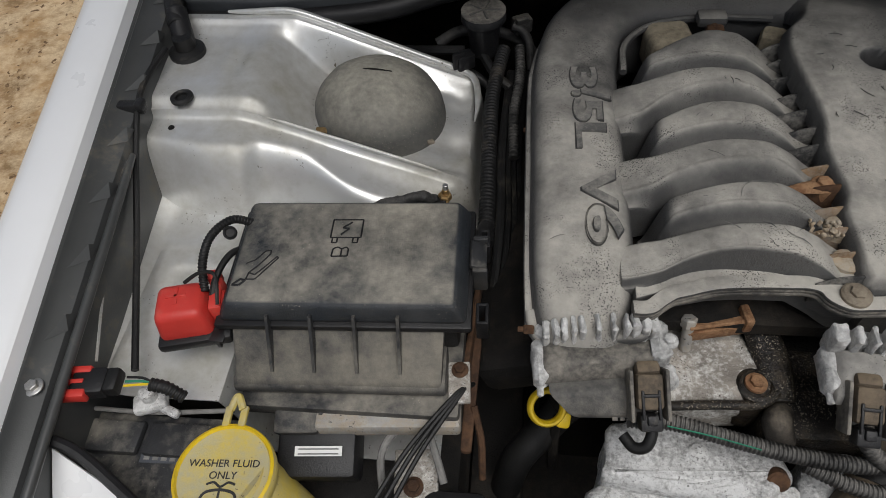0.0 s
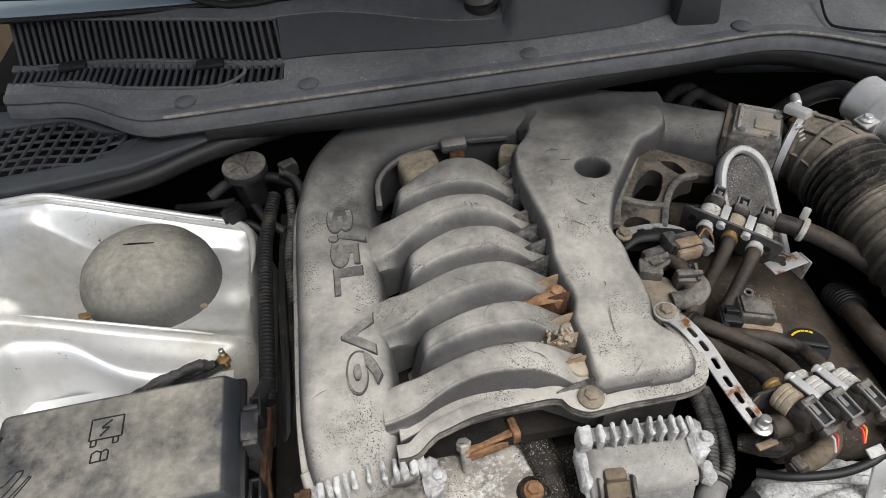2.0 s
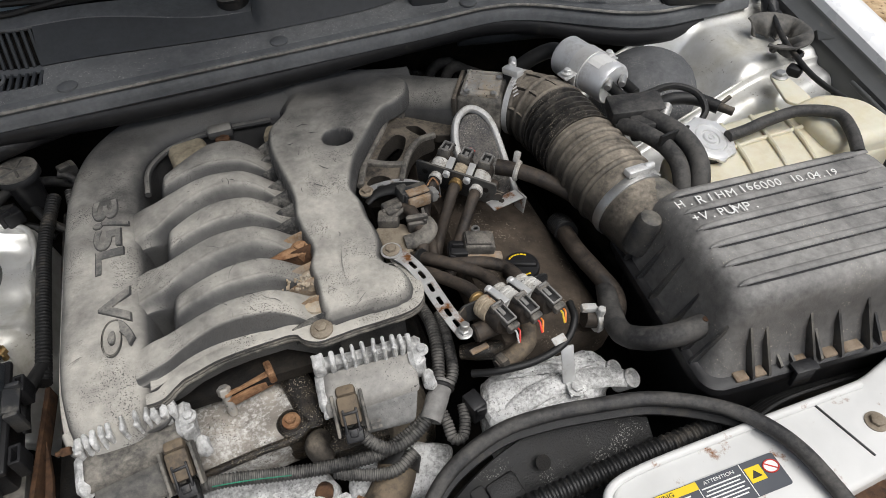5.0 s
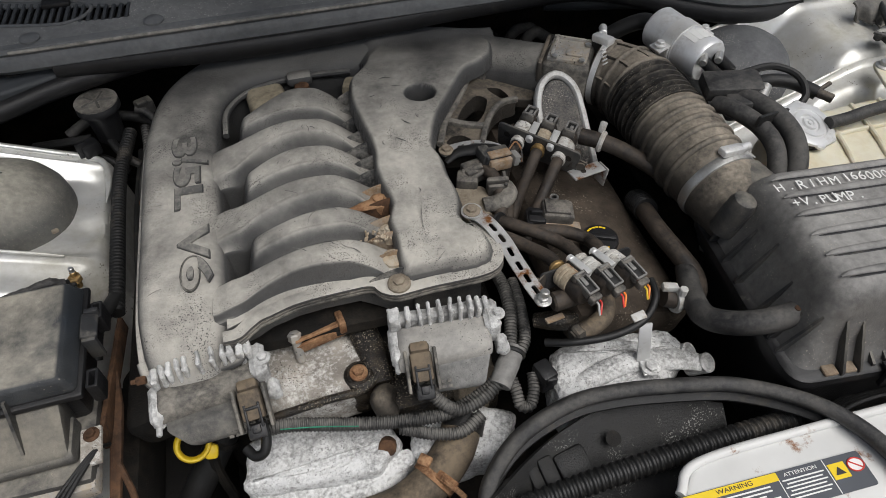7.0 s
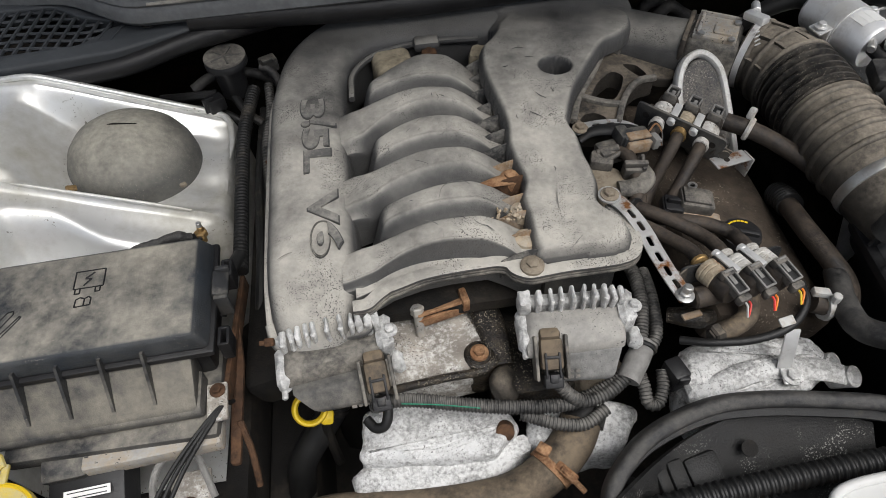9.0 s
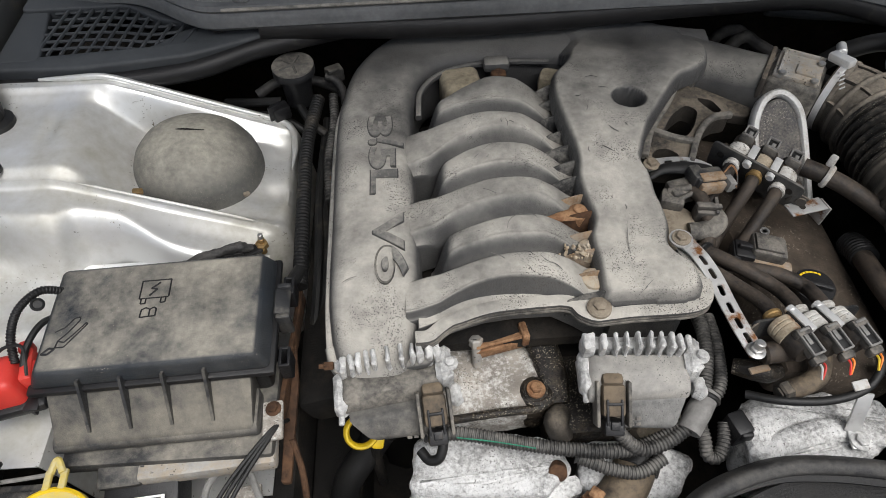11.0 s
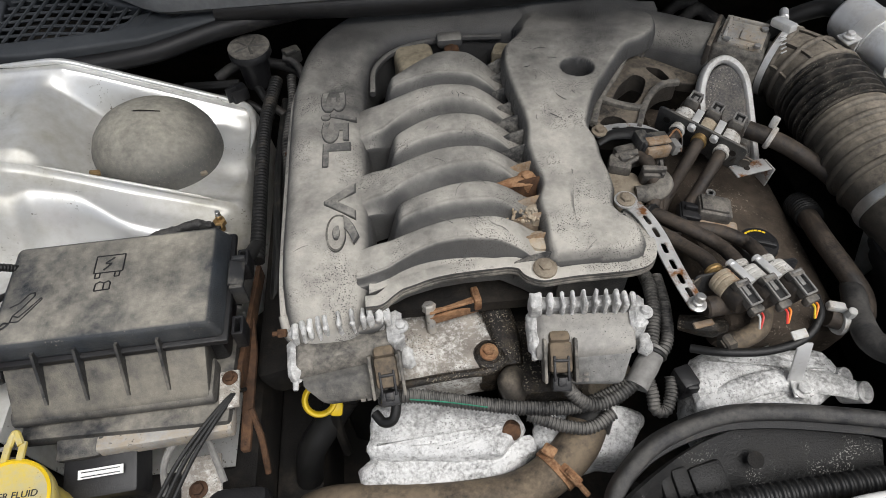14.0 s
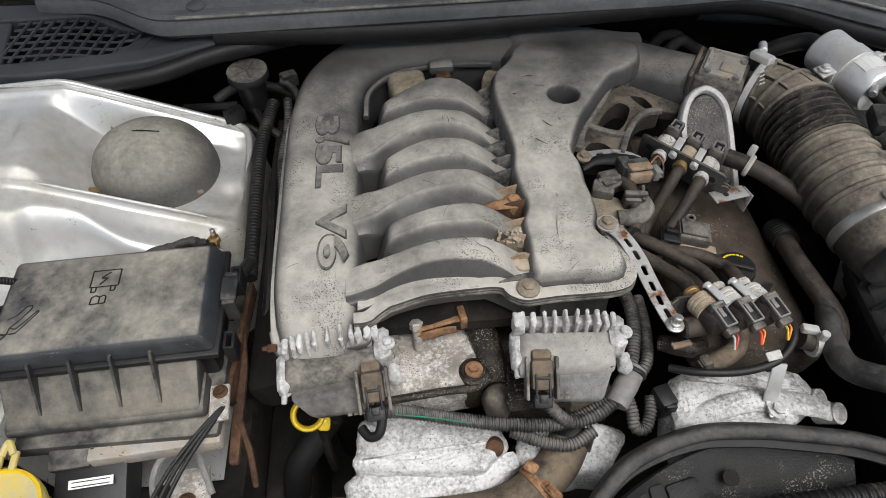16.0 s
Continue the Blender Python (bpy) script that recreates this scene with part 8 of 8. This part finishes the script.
coil = thing("ignition_coil", (0.452, 0.385, 0.78), "dusty ignition coil with black plug on the valve cover", "ignition coil")
part("coil", join(box((0.464, 0.39, 0.81), (0.038, 0.03, 0.022), 0.004, (0, 8, -14)), box((0.464, 0.39, 0.822), (0.03, 0.022, 0.004), 0.001, (0, 8, -14))), "plug", coil)
part("coil_foot", box((0.466, 0.375, 0.802), (0.044, 0.013, 0.012), 0.003, (0, 8, -14)), "clay", coil, "clay dusted foot")
part("plug", join(box((0.437, 0.388, 0.81), (0.022, 0.024, 0.018), 0.003, (0, 8, -14)), box((0.428, 0.386, 0.812), (0.008, 0.03, 0.012), 0.002, (0, 8, -14)), box((0.437, 0.388, 0.822), (0.014, 0.005, 0.006), 0.001, (0, 8, -14))), "plastic", coil)
part("eyelet", lathe([(0.0055, 0), (0.0055, 0.002), (0.003, 0.002), (0.003, 0)], 14, pose(0.47, 0.414, 0.812)), "steel", coil)
oil = thing("oil_filler_cap", (0.503, 0.338, 0.78), "black oil filler cap with yellow lettering", "filler cap")
part("cap", lathe([(0.024, -0.012), (0.025, 0.0), (0.024, 0.004), (0.012, 0.005), (0.001, 0.005)], 30, pose(0.5015, 0.3455, 0.8) @ Matrix.Diagonal((0.88, 0.88, 1, 1))), "plastic", oil)
part("grip", box((0.5015, 0.3455, 0.806), (0.036, 0.008, 0.007), 0.002, (0, 0, -24)), "plastic", oil)
for a in (0.9, 1.15, 1.4, 1.65, 1.9, 2.15, 4.4, 4.65, 4.9):
    part("print_bar", box((0.5015 + 0.0165 * math.cos(a), 0.3455 + 0.0165 * math.sin(a), 0.8047), (0.0033, 0.002, 0.0005), 0, (0, 0, math.degrees(a) + 90)), "label_yellow", oil, "worn yellow print")

# ---- heater and breather hoses ----
hose_a = thing("vacuum_hose", (0.58, 0.43, 0.78), "dirt covered brown rubber hose with nylon tie", "hose")
part("hose", tube([(0.525, 0.478, 0.845), (0.545, 0.462, 0.845), (0.57, 0.44, 0.84), (0.6, 0.405, 0.83), (0.63, 0.36, 0.81), (0.65, 0.33, 0.79)], [0.0105, 0.01, 0.01, 0.0102, 0.0105, 0.0105], 16), "hose_brown", hose_a)
part("clamp", join(lathe([(0.0128, -0.003), (0.014, 0), (0.0128, 0.003)], 18, along((0.546, 0.461, 0.845), (0.56, 0.449, 0.843))), box((0.549, 0.47, 0.86), (0.008, 0.008, 0.014), 0.002, (0, 20, 40))), "tie", hose_a, "white nylon clamp")
hose_b = thing("breather_hose", (0.58, 0.27, 0.74), "thick brown rubber hose bending into the air box", "hose")
part("hose", tube([(0.592, 0.42, 0.77), (0.583, 0.385, 0.785), (0.578, 0.345, 0.795), (0.583, 0.305, 0.795), (0.588, 0.275, 0.79), (0.575, 0.25, 0.792), (0.555, 0.247, 0.795), (0.535, 0.252, 0.80)], 0.0112, 16), "hose_brown", hose_b)
part("ribbed_end", tube([(0.593, 0.425, 0.765), (0.59, 0.41, 0.775), (0.586, 0.39, 0.783)], 0.0155, 16, pitch=0.005, depth=0.08), "rubber", hose_b)
part("box_branch", tube([(0.586, 0.29, 0.788), (0.568, 0.25, 0.798), (0.557, 0.212, 0.812), (0.566, 0.188, 0.828), (0.588, 0.174, 0.84), (0.612, 0.17, 0.847), (0.63, 0.17, 0.85)], 0.0125, 16), "hose_grey", hose_b)
part("branch_rivet", lathe([(0.003, 0), (0.003, 0.001)], 10, pose(0.617, 0.168, 0.8602)), "rust", hose_b)
part("clamp", join(lathe([(0.0148, -0.003), (0.016, 0), (0.0148, 0.003)], 18, along((0.548, 0.248, 0.796), (0.56, 0.2475, 0.795))), box((0.54, 0.253, 0.813), (0.018, 0.009, 0.008), 0.002, (0, 10, -10)), rod((0.55, 0.243, 0.81), (0.55, 0.243, 0.82), 0.0045, 8)), "tie", hose_b, "white nylon clamp")

# silver bracket on the right cover
brk = thing("silver_bracket", (0.5, 0.21, 0.75), "bright bent metal bracket bolted to the corroded cover", "bracket")
part("plate", join(box((0.4955, 0.21, 0.788), (0.014, 0.003, 0.046), 0.001, (-24, 0, -8)), box((0.497, 0.193, 0.7665), (0.016, 0.022, 0.003), 0.001, (0, 0, -8))), "bright", brk)
part("bolt", hexhead((0.498, 0.19, 0.768), 0.0065), "alu", brk)

# ---- engine loom across the front ----
loom = thing("engine_loom", (0.25, 0.21, 0.74), "grey dusted corrugated engine loom with taped joint", "wiring")
part("main_loom", tube([(0.085, 0.226, 0.762), (0.12, 0.222, 0.77), (0.17, 0.212, 0.766), (0.22, 0.204, 0.76), (0.27, 0.20, 0.757), (0.30, 0.205, 0.757), (0.325, 0.213, 0.762), (0.345, 0.223, 0.77)], 0.0074, 14, pitch=0.0036, depth=0.16), "loom", loom)
part("green_stripe", tube([(0.115, 0.216, 0.776), (0.15, 0.2105, 0.774), (0.19, 0.2035, 0.7685)], 0.0007, 6), "green", loom)
part("upper_loom", tube([(0.262, 0.222, 0.79), (0.272, 0.208, 0.775), (0.29, 0.198, 0.764), (0.315, 0.202, 0.764), (0.338, 0.214, 0.77), (0.35, 0.228, 0.775)], 0.007, 14, pitch=0.0036, depth=0.16), "loom", loom)
part("riser", tube([(0.352, 0.23, 0.775), (0.362, 0.25, 0.782), (0.372, 0.285, 0.79), (0.375, 0.32, 0.79), (0.37, 0.36, 0.785)], 0.0074, 14, pitch=0.0036, depth=0.16), "loom", loom)
part("riser", tube([(0.36, 0.232, 0.772), (0.378, 0.25, 0.78), (0.386, 0.29, 0.785), (0.39, 0.33, 0.78)], 0.0068, 14, pitch=0.0036, depth=0.16), "loom", loom)
part("joint_tape", tube([(0.338, 0.21, 0.769), (0.352, 0.228, 0.775), (0.366, 0.244, 0.779)], [0.0115, 0.0125, 0.0105], 14), "grey_tape", loom, "grey taped joint")
part("drop_loop", tube([(0.352, 0.222, 0.768), (0.355, 0.205, 0.76), (0.356, 0.192, 0.752), (0.366, 0.19, 0.75), (0.374, 0.203, 0.756), (0.378, 0.22, 0.762)], 0.0066, 14, pitch=0.0036, depth=0.16), "loom", loom)
part("lower_loom", tube([(0.23, 0.20, 0.75), (0.262, 0.186, 0.748), (0.29, 0.182, 0.746), (0.315, 0.193, 0.75)], 0.0068, 14, pitch=0.0036, depth=0.16), "loom", loom)
part("tie", lathe([(0.0135, -0.002), (0.0145, 0), (0.0135, 0.002)], 16, along((0.361, 0.239, 0.778), (0.368, 0.25, 0.78))), "rubber", loom)
part("plug_loop", tube([(0.098, 0.228, 0.79), (0.102, 0.212, 0.78), (0.098, 0.2, 0.77), (0.088, 0.2, 0.765), (0.08, 0.21, 0.765)], 0.005, 10), "rubber", loom)
clip = solo("loom_connector", join(box((0.389, 0.214, 0.76), (0.018, 0.024, 0.03), 0.003, (0, 0, 15)), box((0.392, 0.202, 0.768), (0.012, 0.006, 0.012), 0.002)), "plastic", (0.389, 0.214, 0.74), "black wiring connector at the corroded cover", "connector")

# ---- dipstick, radiator hose ----
dip = thing("dipstick", (0.015, 0.25, 0.66), "yellow plastic dipstick handle ring", "dipstick")
dip_m = pose(0.018, 0.25, 0.725, 38, 14, 0)
part("ring", moved(tube([(0.0158 * math.cos(i * math.pi / 8), 0.0158 * math.sin(i * math.pi / 8), 0) for i in range(17)], 0.0034, 10, 3, high=1.7), dip_m), "yellow", dip)
part("tab", box((0.034, 0.243, 0.714), (0.014, 0.016, 0.009), 0.004, (38, 14, 0)), "yellow", dip)
part("tube", tube([(0.03, 0.25, 0.70), (0.028, 0.245, 0.66), (0.03, 0.24, 0.6)], 0.006, 8), "dark", dip)
rad = thing("radiator_hose", (0.15, 0.15, 0.66), "clay covered radiator hose with rusty spring clamp", "hose")
part("hose", tube([(0.0, 0.155, 0.655), (0.03, 0.152, 0.68), (0.08, 0.145, 0.69), (0.15, 0.138, 0.695), (0.21, 0.14, 0.70), (0.25, 0.155, 0.706), (0.28, 0.178, 0.715), (0.298, 0.205, 0.722)], [0.021, 0.021, 0.021, 0.021, 0.021, 0.0215, 0.022, 0.021], 24), "hose_tan", rad)
part("spring_clamp", lathe([(0.0228, -0.004), (0.0242, -0.004), (0.0242, 0.004), (0.0228, 0.004)], 28, along((0.254, 0.1575, 0.7065), (0.27, 0.169, 0.711))), "rust_light", rad, "rusty spring clamp")
part("clamp_tail", join(box((0.2475, 0.169, 0.730), (0.012, 0.014, 0.005), 0.002, (0, 0, 50)), box((0.264, 0.144, 0.728), (0.024, 0.010, 0.006), 0.002, (0, 0, -52)), rod((0.26, 0.148, 0.732), (0.278, 0.124, 0.724), 0.003, 8)), "rust_light", rad)
part("end_collar", lathe([(0.0225, -0.008), (0.0225, 0.008), (0.019, 0.01)], 24, along((0.297, 0.201, 0.7215), (0.305, 0.216, 0.725))), "rubber", rad, "black rubber collar")

# ---- fan shroud, hood seal, front loom ----
fan = thing("fan_shroud", (0.40, 0.10, 0.62), "dirty black plastic radiator fan shroud", "fan shroud")
part("disc", sheet(lambda u, v: Vector((0.295 + 0.255 * u, 0.055 + (0.098 * math.sin(math.pi * (0.12 + 0.62 * u)) + 0.008) * v, 0.70 + 0.066 * v)), 24, 10, 0.004), "shroud", fan)
part("fan_motor", join(box((0.345, 0.085, 0.705), (0.05, 0.05, 0.04), 0.006, (0, 0, 10)), box((0.33, 0.1, 0.715), (0.012, 0.06, 0.04), 0.003, (0, 0, 20)), box((0.36, 0.1, 0.715), (0.008, 0.06, 0.04), 0.003, (0, 0, 14))), "shroud", fan)
part("motor_guard", join(box((0.36, 0.108, 0.748), (0.016, 0.05, 0.016), 0.003, (18, 0, 10)), box((0.385, 0.118, 0.746), (0.035, 0.036, 0.02), 0.005, (18, 0, 12)), box((0.345, 0.112, 0.746), (0.012, 0.03, 0.02), 0.003, (18, 0, 10))), "shroud", fan)
part("slot", lathe([(0.008, 0), (0.008, 0.001), (0.001, 0.001)], 12, pose(0.43, 0.13, 0.7605, 20, 0, 0)), "dark", fan)
part("boss", lathe([(0.013, -0.02), (0.013, 0.006), (0.008, 0.008)], 14, pose(0.505, 0.148, 0.733, 20, 0, 0)), "dirt", fan)
SEAL = [(0.29, 0.09, 0.735), (0.298, 0.118, 0.752), (0.335, 0.148, 0.772), (0.39, 0.162, 0.79), (0.44, 0.16, 0.797), (0.50, 0.149, 0.80), (0.55, 0.136, 0.801), (0.597, 0.109, 0.803), (0.627, 0.078, 0.806), (0.645, 0.035, 0.808), (0.655, -0.03, 0.80)]
seal = thing("bonnet_seal", (0.45, 0.12, 0.76), "loose black rubber bonnet seal arching over the panel", "rubber seal")
part("bulb", tube(SEAL, 0.0095, 14, wide=0.8, high=1.5, square=0.6), "hose_grey", seal)
part("lip", tube([(x, y - 0.004, z - 0.013) for x, y, z in SEAL], 0.0055, 8, wide=1.2, high=0.6, square=0.6), "rubber", seal, "thin black fixing lip")
front_loom = thing("front_loom", (0.43, 0.09, 0.74), "black corrugated loom in front of the fan", "wiring")
part("conduit", tube([(0.25, 0.085, 0.745), (0.31, 0.089, 0.757), (0.38, 0.093, 0.764), (0.45, 0.096, 0.767), (0.54, 0.099, 0.769), (0.62, 0.10, 0.768)], 0.0115, 16, pitch=0.0075, depth=0.14), "rubber", front_loom)
part("end_tape", tube([(0.245, 0.0845, 0.744), (0.262, 0.086, 0.748), (0.276, 0.087, 0.751)], 0.0128, 14), "grey_tape", front_loom, "taped end")
shield = thing("belt", (0.75, 0.115, 0.7), "ribbed black belt edge below the air box", "belt")
for i in range(4):
    part("rib", tube([(0.66, 0.112 - 0.004 * i, 0.735 + 0.004 * i), (0.72, 0.12 - 0.004 * i, 0.735 + 0.004 * i), (0.86, 0.112 - 0.004 * i, 0.735 + 0.004 * i)], 0.0035, 8), "rubber", shield)

# black cable bundle round the front injector rail
bundle = thing("injector_wiring", (0.46, 0.22, 0.77), "black taped wiring under the injector plugs", "wiring")
part("taped_cable", tube([(0.395, 0.235, 0.79), (0.42, 0.222, 0.80), (0.46, 0.216, 0.806), (0.495, 0.222, 0.812), (0.515, 0.24, 0.82), (0.52, 0.262, 0.822)], 0.0042, 10), "rubber", bundle)
part("tag", box((0.489, 0.224, 0.818), (0.016, 0.009, 0.0025), 0.001, (20, 0, 10)), "tie", bundle, "small white tag")
part("gas_pipe", tube([(0.432, 0.232, 0.80), (0.447, 0.235, 0.802), (0.461, 0.2415, 0.806), (0.467, 0.254, 0.812), (0.467, 0.266, 0.818)], 0.0098, 14), "hose_tan", bundle, "dusty pipe elbow")
part("pipe_nut", join(rod((0.4225, 0.229, 0.799), (0.433, 0.232, 0.80), 0.0118, 6), rod((0.4205, 0.2285, 0.7988), (0.4235, 0.2295, 0.799), 0.0075, 6)), "web_brown", bundle, "large hexagon nut")
part("taped_lump", tube([(0.395, 0.268, 0.785), (0.41, 0.26, 0.79), (0.424, 0.256, 0.79), (0.438, 0.258, 0.788)], [0.008, 0.0105, 0.0105, 0.007], 12), "oily", bundle, "speckled lump of black tape")
part("orange_scrap", box((0.411, 0.254, 0.802), (0.022, 0.007, 0.003), 0.001, (0, 6, 12)), "clay", bundle, "clay stained scrap of tape")

# ---- coolant pipes behind the engine ----
rear_pipes = thing("rear_pipes", (0.6, 0.79, 0.75), "dark dusty rubber heater pipes behind the engine", "pipes")
part("pipe", tube([(0.533, 0.8, 0.74), (0.54, 0.8, 0.785), (0.556, 0.8, 0.804), (0.58, 0.8, 0.801), (0.592, 0.8, 0.77), (0.594, 0.8, 0.73)], 0.0085, 12), "hose_grey", rear_pipes)
part("pipe", tube([(0.56, 0.79, 0.75), (0.566, 0.79, 0.785), (0.582, 0.79, 0.8), (0.606, 0.79, 0.785), (0.67, 0.785, 0.75), (0.74, 0.78, 0.715)], 0.0095, 12), "hose_grey", rear_pipes)
part("pipe", tube([(0.49, 0.815, 0.8), (0.53, 0.812, 0.785), (0.57, 0.815, 0.76)], 0.006, 10), "rubber", rear_pipes)
part("pipe_clip", join(box((0.51, 0.805, 0.795), (0.02, 0.016, 0.014), 0.003), box((0.515, 0.797, 0.8), (0.01, 0.006, 0.01), 0.002)), "plastic", rear_pipes)
part("amber_clip", box((0.72, 0.74, 0.76), (0.018, 0.012, 0.014), 0.003, (0, 0, 20)), "brass", rear_pipes, "tarnished amber clip")

lower_hose = thing("lower_hose", (0.0, 0.24, 0.6), "black rubber hose below the dipstick", "hose")
part("hose", tube([(0.055, 0.288, 0.71), (0.041, 0.272, 0.69), (0.016, 0.252, 0.66), (-0.008, 0.232, 0.63), (-0.02, 0.22, 0.57)], 0.0165, 18), "rubber", lower_hose)
part("clamp", lathe([(0.0172, -0.004), (0.0182, -0.003), (0.0182, 0.003), (0.0172, 0.004)], 20, along((0.038, 0.27, 0.686), (0.02, 0.255, 0.665))), "dark", lower_hose)
